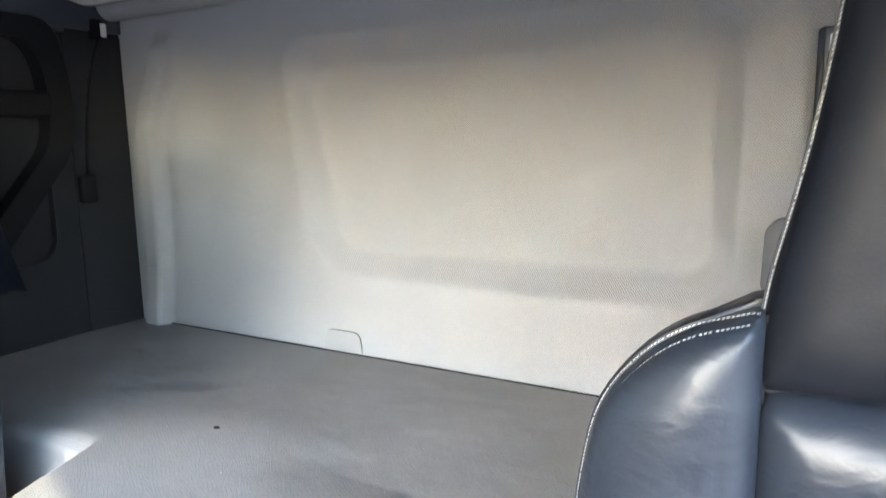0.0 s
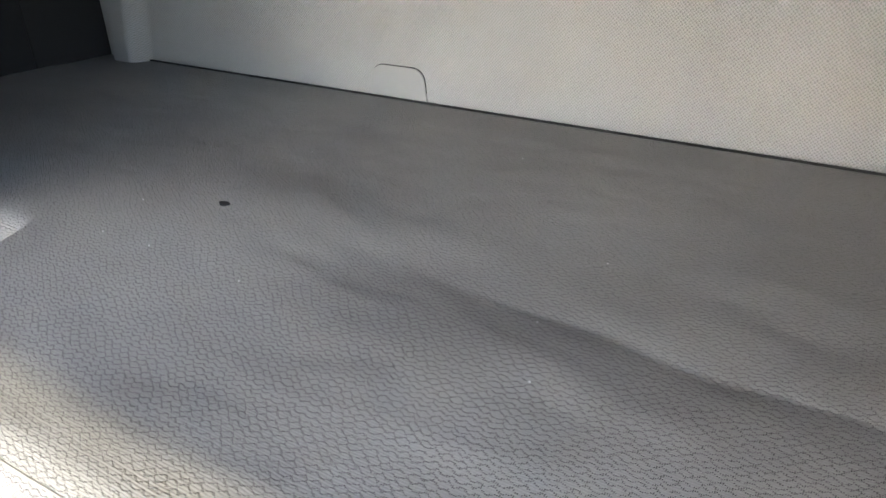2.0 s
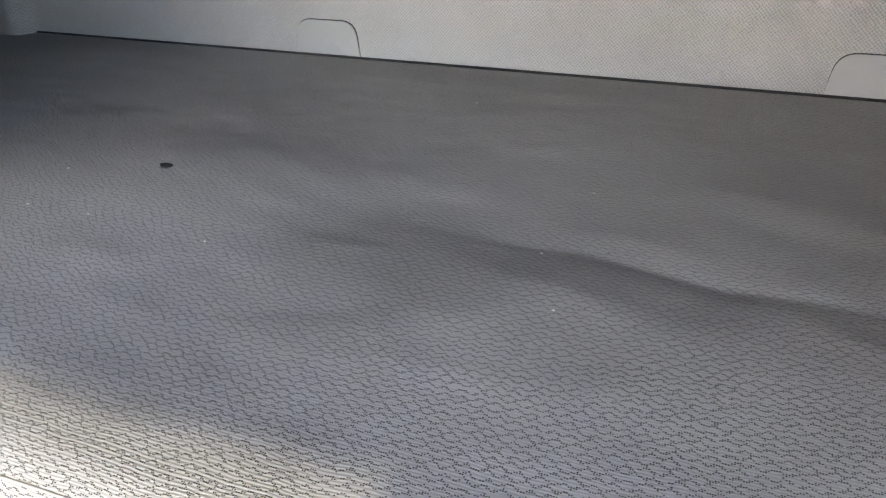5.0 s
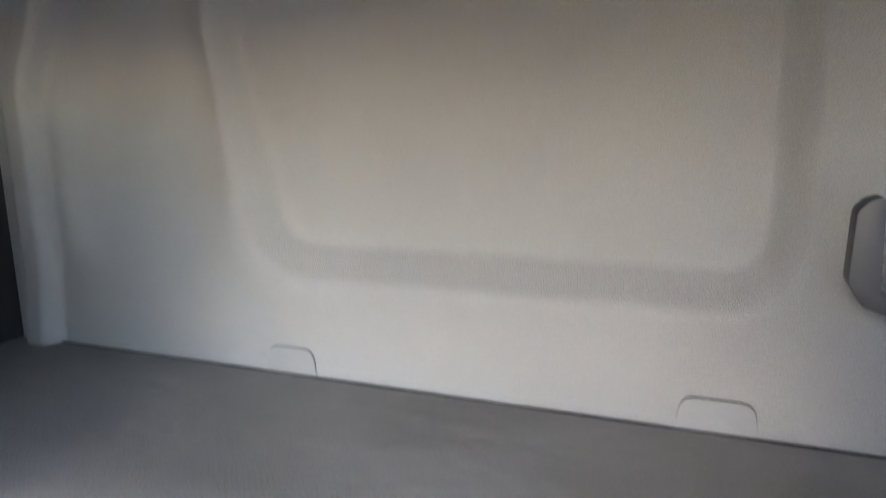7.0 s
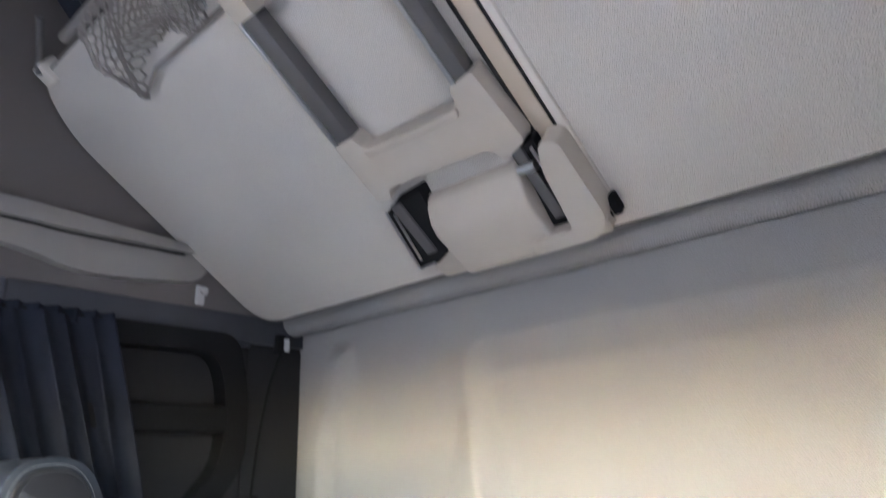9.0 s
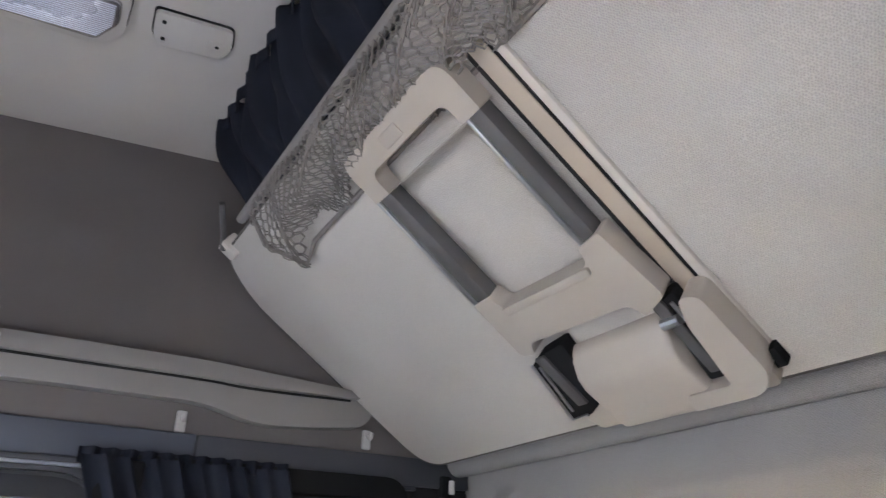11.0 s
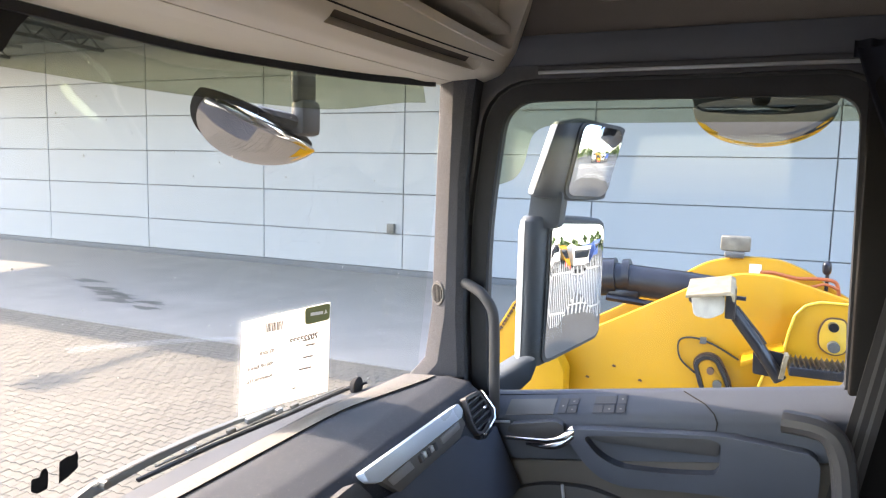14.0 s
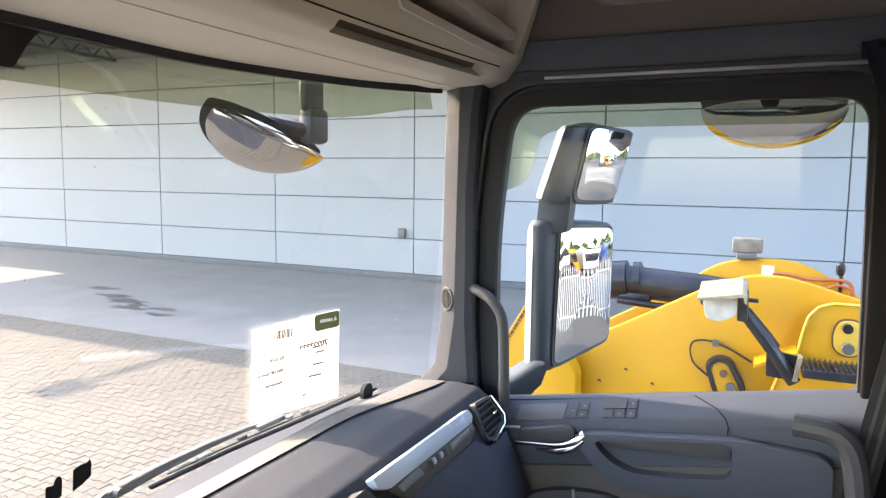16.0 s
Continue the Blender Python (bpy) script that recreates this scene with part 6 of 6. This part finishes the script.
# ---- outside ----
GROUND = -1.45
bm = box(-150, 320, -320, 320, GROUND - 0.3, GROUND - 0.009)
thing("ground", bm, mat("paver_joint_sand", (0.160, 0.143, 0.120), 0.9, var=0.3, vscale=2), "sandy grey concrete block paving of the yard", "ground", kind="structure")
apron = thing("pavement", box(7.35, 14.7, -60, 80, GROUND - 0.1, GROUND + 0.004), CONCRETE, "grey concrete apron along the hall", "pavement", kind="structure")
for k, (x, y, r) in enumerate(((9.3, 12.6, 0.35), (8.8, 12.0, 0.28), (9.0, 11.3, 0.22), (9.6, 13.4, 0.3), (8.6, 11.0, 0.2), (10.2, 14.4, 0.3), (9.1, 12.1, 0.18))):
    loop = [(x + r * 0.55 * math.cos(a) * (1 + 0.35 * math.sin(3 * a + k)), y + r * 1.5 * math.sin(a) * (1 + 0.3 * math.sin(5 * a + 2 * k))) for a in [j * math.pi / 12 for j in range(24)]]
    part("oil_stain", prism(loop, "z", GROUND + 0.002, GROUND + 0.006), mat("damp_stain", (0.085, 0.083, 0.08), 0.6, var=0.2), apron, smooth=0)

hall = empty("hall", "long grey metal-panelled industrial hall", "building")
HX, HTOP = 14.7, 8.35
part("wall", box(HX + 0.06, HX + 20, -5.3, 60, GROUND, HTOP), HALL_JOINT, hall)
part("roof_edge", box(HX - 0.05, HX + 20.1, -5.4, 60.2, HTOP, HTOP + 0.05), HALL, hall)
part("plinth", box(HX - 0.02, HX + 0.1, -5.3, 60, GROUND, GROUND + 0.16, 0.01), HALL_JOINT, hall)
ROWS = [GROUND + 0.16] + [-0.40 + i * 1.01 for i in range(9)] + [HTOP]
YS = [8.83 + 4.3 * i if i >= 0 else 8.83 + 4.695 * i for i in range(-3, 9)]
for i in range(len(YS) - 1):
    for a, b in zip(ROWS, ROWS[1:]):
        part("panel", box(HX, HX + 0.065, YS[i] + 0.012, YS[i + 1] - 0.012, a + 0.01, b - 0.01, 0.008, 1), HALL, hall)
part("wall_box", box(HX - 0.12, HX, 9.03, 9.23, -0.38, -0.14, 0.02), GUNMETAL, hall, "small grey wall fitting")
part("alarm_light", box(HX - 0.10, HX, 5.0, 5.15, 0.36, 0.5, 0.02), RED, hall)

# canopy along the hall, whose shadow lies over the apron
CZ = 4.55
canopy = empty("canopy", "steel canopy roof on trusses along the hall front", "canopy")
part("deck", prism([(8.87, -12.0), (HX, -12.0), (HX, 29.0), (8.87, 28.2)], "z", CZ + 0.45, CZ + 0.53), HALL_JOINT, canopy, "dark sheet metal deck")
part("front_beam", box(8.83, 8.97, -12.0, 28.2, CZ + 0.2, CZ + 0.5), HALL, canopy)
for i in range(10):
    y = -11.0 + 4.3 * i
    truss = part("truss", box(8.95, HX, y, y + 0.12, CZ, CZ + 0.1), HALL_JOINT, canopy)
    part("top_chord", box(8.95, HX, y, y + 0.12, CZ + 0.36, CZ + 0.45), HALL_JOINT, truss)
    for k in range(8):
        x = 8.95 + k * 0.71
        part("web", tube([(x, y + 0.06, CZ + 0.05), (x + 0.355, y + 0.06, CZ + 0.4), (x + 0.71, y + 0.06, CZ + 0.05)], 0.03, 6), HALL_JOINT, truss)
part("gutter", box(8.75, 8.83, -12.0, 28.2, CZ + 0.40, CZ + 0.55), WHITE, canopy, "pale gutter")
for y in (27.6, 25.2, 22.8):
    part("purlin", box(8.97, HX, y, y + 0.08, CZ + 0.3, CZ + 0.38), HALL, canopy)

# lamp on a bracket arm at the canopy edge, whose shadow falls across the paving
mast = empty("canopy_lamp", "grey lamp on a bracket arm at the canopy edge", "lamp")
part("bracket_arm", tube([(8.87, 20.1, CZ + 0.45), (7.27, 20.1, CZ + 0.45)], 0.05, 8), GUNMETAL, mast)
part("lamp_head", box(6.72, 7.32, 19.9, 20.3, CZ + 0.38, CZ + 0.5, 0.03), GUNMETAL, mast)

# ---- wheel loader ----
loader = empty("wheel_loader", "yellow wheel loader with lift arms, parked", "loader")
near = rounded([(3.0, -0.6), (2.45, -0.02), (2.1, 0.15), (1.725, 0.346), (1.388, 0.533), (1.25, 0.610), (1.08, 0.668), (0.93, 0.668), (0.78, 0.63), (0.55, 0.56), (0.3, 0.44), (0.3, -0.6)], 0.05, 4)
part("lift_arm", prism(near, "x", 3.20, 3.28, 0.006), YELLOW, loader, "yellow steel lift arm plate")
far = rounded([(2.6, -0.1), (2.0, 0.18), (1.62, 0.40), (1.405, 0.548), (1.265, 0.639), (1.11, 0.678), (0.97, 0.685), (0.838, 0.671), (0.70, 0.61), (0.54, 0.499), (0.3, 0.38), (0.3, -0.6), (2.6, -0.6)], 0.06, 4)
part("lift_arm", prism(far, "x", 3.90, 3.98, 0.006), YELLOW, loader)
frame_plate = rounded([(0.97, 0.11), (0.915, 0.30), (0.865, 0.33), (0.85, 0.42), (0.83, 0.50), (0.79, 0.55), (0.73, 0.572), (0.3, 0.572), (0.3, -0.6), (0.97, -0.6)], 0.03, 4)
part("frame_plate", prism(frame_plate, "x", 3.12, 3.165, 0.005), YELLOW, loader, "yellow front frame plate")
part("frame_edge", tube([(3.118, u, v) for u, v in ((0.97, 0.11), (0.915, 0.30), (0.865, 0.33), (0.85, 0.42), (0.83, 0.50), (0.79, 0.55), (0.73, 0.572), (0.5, 0.572))], 0.006, 6), mat("worn_yellow", (0.85, 0.55, 0.06), 0.4), loader)
part("rib_plate", prism([(1.05, 0.27), (0.87, 0.345), (0.86, 0.325), (1.05, 0.245)], "x", 3.02, 3.2, 0.003), YELLOW, loader)
slot = rounded([(0.70, 0.50), (0.62, 0.50), (0.61, 0.35), (0.66, 0.33), (0.72, 0.36), (0.725, 0.44)], 0.03, 4)
part("pin_plate", prism(slot, "x", 3.10, 3.121, 0.004), mat("worn_yellow_b", (0.70, 0.40, 0.04), 0.45), loader)
part("pin_rust", prism(grow(slot, 0.007), "x", 3.106, 3.1205), RUST, loader)
for y, z, r in ((0.672, 0.468, 0.022), (0.665, 0.375, 0.026)):
    part("pin", moved(tube([(-0.04, 0, 0), (0, 0, 0)], r, 12), pose(3.10, y, z)), STEEL_BLACK if r < 0.025 else GUNMETAL, loader)
bush = rounded([(1.265, 0.205), (1.215, 0.245), (1.16, 0.235), (1.10, 0.12), (1.09, 0.06), (1.16, 0.05), (1.22, 0.06)], 0.04, 5)
part("bucket_pivot", ring(grow(bush, 0.006), grow(bush, -0.012), "x", 3.14, 3.20), STEEL_BLACK, loader, "greasy black pivot ring")
part("pivot_cap", prism(grow(bush, -0.015), "x", 3.148, 3.20, 0.004), YELLOW, loader)
part("pivot_rust", prism(grow(bush, 0.014), "x", 3.188, 3.1985), RUST, loader)
for y, z, r in ((1.185, 0.175, 0.018), (1.15, 0.11, 0.022)):
    part("pivot_bolt", moved(tube([(-0.03, 0, 0), (0, 0, 0)], r, 10), pose(3.15, y, z)), RUST if r < 0.02 else GUNMETAL, loader)
part("grease_line", tube(curve([(3.19, 1.26, 0.14), (3.18, 1.335, 0.21), (3.18, 1.345, 0.30), (3.18, 1.28, 0.325), (3.18, 1.18, 0.30), (3.19, 1.06, 0.235)]), 0.005, 6), RUBBER, loader, "thin black grease line")
part("line_clip", box(3.17, 3.20, 1.215, 1.245, 0.30, 0.33), GUNMETAL, loader)
for y, z in ((1.66, 0.11), (1.52, 0.05), (1.80, 0.03), (1.36, 0.02)):
    part("paint_chip", prism(rounded([(y, z), (y + 0.022, z + 0.004), (y + 0.018, z + 0.016), (y + 0.002, z + 0.012)], 0.003, 2), "x", 3.196, 3.2005), RUST, loader)
part("tilt_cylinder", tube([(3.58, 1.80, 0.545), (3.58, 1.35, 0.52), (3.58, 0.8, 0.46)], 0.092, 20), STEEL_BLACK, loader, "black hydraulic cylinder barrel")
part("cylinder_gland", tube([(3.58, 1.86, 0.538), (3.58, 1.74, 0.552)], 0.112, 20), STEEL_BLACK, loader)
part("cylinder_collar", tube([(3.58, 1.70, 0.556), (3.58, 1.66, 0.56)], 0.102, 20), STEEL_BLACK, loader)
part("cylinder_rod", tube([(3.58, 2.0, 0.55), (3.58, 1.80, 0.545)], 0.05, 16), CHROME, loader)
part("valve_block", box(3.50, 3.62, 1.60, 1.78, 0.43, 0.49, 0.015), STEEL_BLACK, loader)
part("cylinder_pipe", tube([(3.49, 1.78, 0.44), (3.49, 1.5, 0.42), (3.49, 1.1, 0.38)], 0.02, 8), STEEL_BLACK, loader)
part("bucket_arm", prism(rounded([(2.12, 0.46), (2.19, 0.455), (2.33, 0.21), (2.42, 0.0), (2.50, -1.0), (1.9, -1.0), (1.9, 0.1)], 0.02, 3), "x", 3.02, 3.16, 0.006), YELLOW, loader, "worn yellow bucket arm with rusty edge")
for i in range(18):
    t = i / 17
    y, z = 2.185 + 0.155 * t, 0.44 - 0.27 * t
    part("rust_patch", prism(rounded([(y, z), (y - 0.012, z - 0.01 * (i % 3)), (y - 0.008, z - 0.018), (y + 0.008, z - 0.012)], 0.003, 2), "x", 3.014, 3.0205), RUST, loader)
GRIMY = mat("grimy_white", (0.29, 0.22, 0.135), 0.7, var=0.5, vscale=16)
part("light_hood", bend(prism(rounded([(1.302, 0.640), (1.300, 0.652), (1.118, 0.684), (1.098, 0.672), (1.094, 0.640), (1.104, 0.640), (1.112, 0.668), (1.20, 0.652)], 0.004, 3), "x", 2.74, 2.99, 0.002), lambda x, y, z: (x, y, z - 0.35 * (2.86 - x) * (x < 2.86))), GRIMY, loader, "grimy white lamp hood")
part("hood_cheek", prism(rounded([(1.302, 0.65), (1.30, 0.55), (1.27, 0.53), (1.24, 0.64)], 0.006, 3), "x", 2.96, 2.985, 0.002), STEEL_BLACK, loader)
part("light_lens", prism(rounded([(1.285, 0.625), (1.265, 0.51), (1.20, 0.50), (1.135, 0.535), (1.14, 0.61)], 0.02), "x", 2.80, 2.93, 0.012, 3), mat("lamp_lens_grimy", (0.5, 0.47, 0.42), 0.3, var=0.3, vscale=20), loader, "pale headlamp lens")
part("light_bracket", box(2.84, 2.95, 1.09, 1.135, 0.50, 0.645, 0.01), STEEL_BLACK, loader)
part("light_bolt", tube([(2.86, 1.10, 0.60), (2.86, 1.05, 0.598)], 0.010, 8), STEEL_BLACK, loader)
part("light_arm", tube([(2.9, 1.115, 0.55), (2.9, 1.0, 0.40), (2.9, 0.885, 0.235)], 0.030, 12), STEEL_BLACK, loader, "black lamp arm")
part("light_cable", tube(curve([(2.87, 1.085, 0.56), (2.87, 1.0, 0.46), (2.87, 0.955, 0.40)]), 0.006, 6), RUBBER, loader)
part("arm_foot", prism(rounded([(1.005, 0.37), (1.0, 0.245), (0.87, 0.235), (0.865, 0.35)], 0.01), "x", 2.92, 2.94, 0.003), STEEL_BLACK, loader, "black mounting plate")
part("foot_plate", prism([(0.895, 0.25), (0.875, 0.25), (0.86, 0.36), (0.875, 0.36)], "x", 2.86, 2.93), GRIMY, loader)
part("step_plate", box(2.80, 3.0, 0.45, 0.86, 0.285, 0.325, 0.006), STEEL_BLACK, loader, "black toothed step")
for i in range(19):
    part("step_tooth", prism([(0.46 + i * 0.021, 0.324), (0.475 + i * 0.021, 0.324), (0.467 + i * 0.021, 0.342)], "x", 2.81, 2.99), STEEL_BLACK, loader)
part("step_strut", tube([(2.9, 0.50, 0.29), (2.95, 0.42, 0.16)], 0.02, 8), STEEL_BLACK, loader)
part("hose", tube(curve([(3.90, 0.97, 0.60), (3.88, 0.90, 0.605), (3.86, 0.78, 0.585), (3.86, 0.66, 0.59), (3.86, 0.585, 0.575), (3.86, 0.565, 0.50)]), 0.010, 8), ORANGE, loader, "orange hydraulic hose")
part("hose", tube(curve([(3.83, 0.83, 0.58), (3.83, 0.72, 0.545), (3.83, 0.64, 0.565), (3.83, 0.57, 0.54)]), 0.008, 8), ORANGE, loader)
part("top_lamp", box(3.88, 4.0, 1.03, 1.195, 0.715, 0.80, 0.012), mat("lamp_dirty", (0.17, 0.145, 0.11), 0.7, var=0.4, vscale=20), loader, "dirty pale lamp hood")
part("top_lamp_glass", box(3.86, 3.95, 1.06, 1.17, 0.675, 0.715, 0.012), GUNMETAL, loader)
part("top_lamp_arm", tube([(3.95, 1.10, 0.60), (3.95, 1.10, 0.72)], 0.025, 8), STEEL_BLACK, loader)
part("knob_post", tube([(3.9, 0.625, 0.52), (3.9, 0.625, 0.63)], 0.010, 8), STEEL_BLACK, loader)
part("knob", moved(pillow(0.05, 0.05, 0.08, 2.5, 10, 8), pose(3.9, 0.63, 0.65)), STEEL_BLACK, loader)
part("decal_plate", box(3.893, 3.90, 0.965, 1.03, 0.585, 0.645), WHITE, loader, "small white notice plate")
part("hand_rail", tube(curve([(3.6, 0.50, 0.35), (3.6, 0.505, 0.55), (3.6, 0.48, 0.70), (3.6, 0.36, 0.78)]), 0.014, 8), STEEL_BLACK, loader)
part("engine_hood", box(3.3, 5.0, -1.3, 0.15, -0.7, 0.45, 0.08, 3), YELLOW, loader, "yellow engine hood")
part("cab_body", box(3.5, 4.9, -1.2, -0.15, 0.45, 1.6, 0.06, 3), GUNMETAL, loader)
wheel = part("wheel", moved(tube([(-0.25, 0, 0), (-0.2, 0, 0), (0.25, 0, 0)], [0.62, 0.68, 0.68], 28), pose(3.4, -0.5, GROUND + 0.68)), RUBBER, loader, "large black tyre")
part("rim", moved(tube([(-0.27, 0, 0), (0, 0, 0)], 0.36, 20), pose(3.4, -0.5, GROUND + 0.68)), YELLOW, wheel)

# ---- behind the truck, seen in the mirrors ----
FENCE = mat("fence_paint", (0.50, 0.50, 0.49), 0.5, var=0.1)
fence = empty("palisade_fence", "white painted steel palisade fence", "fence")
for i in range(90):
    x = 0.2 + i * 0.16
    part("pale", prism([(x, GROUND), (x + 0.055, GROUND), (x + 0.055, GROUND + 1.75), (x + 0.0275, GROUND + 1.85), (x, GROUND + 1.75)], "y", -10.53, -10.5), FENCE, fence)
for z in (0.35, 1.5):
    part("rail", box(0.1, 14.6, -10.56, -10.53, GROUND + z, GROUND + z + 0.06), FENCE, fence)
for k, (x, y, w, h, d, m, c) in enumerate(((9.0, -34, 2.4, 3.1, 7.0, YELLOW, "yellow"), (12.4, -35, 2.4, 3.0, 7.0, WHITE, "white"), (5.6, -36, 2.4, 2.8, 7.0, WHITE, "white"), (15.8, -35, 2.4, 3.3, 7, mat("blue_paint", (0.05, 0.12, 0.35), 0.4), "blue"))):
    lorry = empty("parked_lorry", "%s lorry parked behind the fence" % c, "lorry", "parked lorries")
    part("body", box(x, x + w, y - d, y, GROUND + 0.9, GROUND + h, 0.08, 3), m, lorry)
    part("chassis", box(x + 0.2, x + w - 0.2, y - d, y, GROUND + 0.5, GROUND + 0.9), STEEL_BLACK, lorry)
    part("bumper", box(x, x + w, y, y + 0.12, GROUND + 0.45, GROUND + 0.95, 0.04), RED if k == 0 else GUNMETAL, lorry)
    part("windscreen", box(x + 0.2, x + w - 0.2, y + 0.005, y + 0.02, GROUND + 1.7, GROUND + h - 0.4, 0.003), mat("dark_glass", (0.02, 0.025, 0.03), 0.1), lorry)
    for sx in (x, x + w - 0.35):
        for sy in (y - 1.2, y - d + 1.2):
            part("wheel", moved(tube([(0, 0, 0), (0.35, 0, 0)], 0.5, 20), pose(sx, sy, GROUND + 0.5)), RUBBER, lorry)
hedge = bmesh.new()
rng = random.Random(5)
for i in range(900):
    x, y = rng.uniform(-40, 60), rng.uniform(-75, -60)
    s = rng.uniform(0.5, 1.3)
    m = Matrix.Translation((x, y, GROUND + abs(rng.gauss(0, 1)) * 1.6 + 1.0)) @ Euler((rng.random() * 6, rng.random() * 6, rng.random() * 6)).to_matrix().to_4x4() @ Matrix.Scale(s, 4)
    vs = [hedge.verts.new(m @ Vector(p)) for p in ((-1, 0, 0), (0, -0.6, 0.1), (1, 0, 0), (0, 0.6, 0.15))]
    hedge.faces.new(vs)
    vs = [hedge.verts.new(m @ Vector(p)) for p in ((0, 0, -1), (0.2, -0.6, 0), (0, 0, 1), (0.1, 0.6, 0))]
    hedge.faces.new(vs)
thing("far_trees", hedge, LEAF, "far line of dark green trees", "trees", kind="stuff", smooth=0)

# ---- paving stones: staggered rows with wavy joints ----
PL, PW, AMP = 0.128, 0.102, 0.0135


def wave(y, k):
    t = ((y / PL + 0.5 * k) % 1.0)
    return AMP * (smooth01(0.1, 0.4, t) - smooth01(0.6, 0.9, t)) - AMP / 2


def stone_mesh(k):
    bm = bmesh.new()
    g = 0.0022
    ys = [g, 0.1 * PL, 0.4 * PL, 0.6 * PL, 0.9 * PL, PL - g]
    off = PL / 2 * (k % 2)
    lo = [(wave(y + off, k), y) for y in ys]
    hi = [(PW + wave(y + off, k + 1) - g, y) for y in ys]
    loop = [(x + g / 2, y) for x, y in lo] + [(x, y) for x, y in hi[::-1]]
    top_in = grow(loop, -0.003)
    a = [bm.verts.new((x, y, -0.007)) for x, y in loop]
    b = [bm.verts.new((x, y, 0.0)) for x, y in top_in]
    for i in range(len(a)):
        bm.faces.new((a[i], a[(i + 1) % len(a)], b[(i + 1) % len(a)], b[i]))
    bm.faces.new(b)
    return bm


STONE = mat("paving_stone", (0.150, 0.134, 0.112), 0.85, var=0.12, vscale=1.4, bump=0.0015, bscale=90)
sn, sl_ = STONE.node_tree.nodes, STONE.node_tree.links
info, geo, pick = sn.new("ShaderNodeObjectInfo"), sn.new("ShaderNodeNewGeometry"), sn.new("ShaderNodeMath")
pick.operation = "ADD"
sl_.new(info.outputs["Random"], pick.inputs[0])
sl_.new(geo.outputs["Random Per Island"], pick.inputs[1])
rng_map = sn.new("ShaderNodeMapRange")
rng_map.inputs["From Max"].default_value, rng_map.inputs["To Min"].default_value, rng_map.inputs["To Max"].default_value = 2.0, 0.86, 1.12
sl_.new(pick.outputs[0], rng_map.inputs[0])
mul = sn.new("ShaderNodeMix")
mul.data_type, mul.blend_type = "RGBA", "MULTIPLY"
mul.inputs[0].default_value = 1.0
pb = sn["Principled BSDF"]
sl_.new(pb.inputs["Base Color"].links[0].from_socket, mul.inputs[6])
sl_.new(rng_map.outputs[0], mul.inputs[7])
sl_.new(mul.outputs[2], pb.inputs["Base Color"])
paving = tagged(new("paving"), "sandy concrete paving stones with staggered wavy joints", "paving", kind="structure")
meshes = [finish(stone_mesh(k), "paving_stone", 0) for k in (0, 1)]
for me in meshes:
    me.materials.append(STONE)
rest_v, rest_f = [], []
count = 0
prng = random.Random(3)
for i in range(int((7.34 - 1.6) / PW)):
    k = i % 2
    x = 1.6 + i * PW
    for j in range(int(27 / PL)):
        y = -10.4 + j * PL - PL / 2 * k
        dz = prng.uniform(-0.003, 0.003) + GROUND
        if 3.0 < x < 5.0 and 3.4 < y < 5.8 and count < 300:
            o = new("paving_stone", meshes[k])
            o.location = (x, y, dz)
            o.parent = paving
            count += 1
        else:
            base_i = len(rest_v)
            rest_v += [(v.co.x + x, v.co.y + y, v.co.z + dz) for v in meshes[k].vertices]
            rest_f += [tuple(base_i + q for q in p.vertices) for p in meshes[k].polygons]
me = bpy.data.meshes.new("paving_field")
me.from_pydata(rest_v, [], rest_f)
me.materials.append(STONE)
field = new("paving_field", me)
field.parent = paving
tagged(field, kind="stuff")
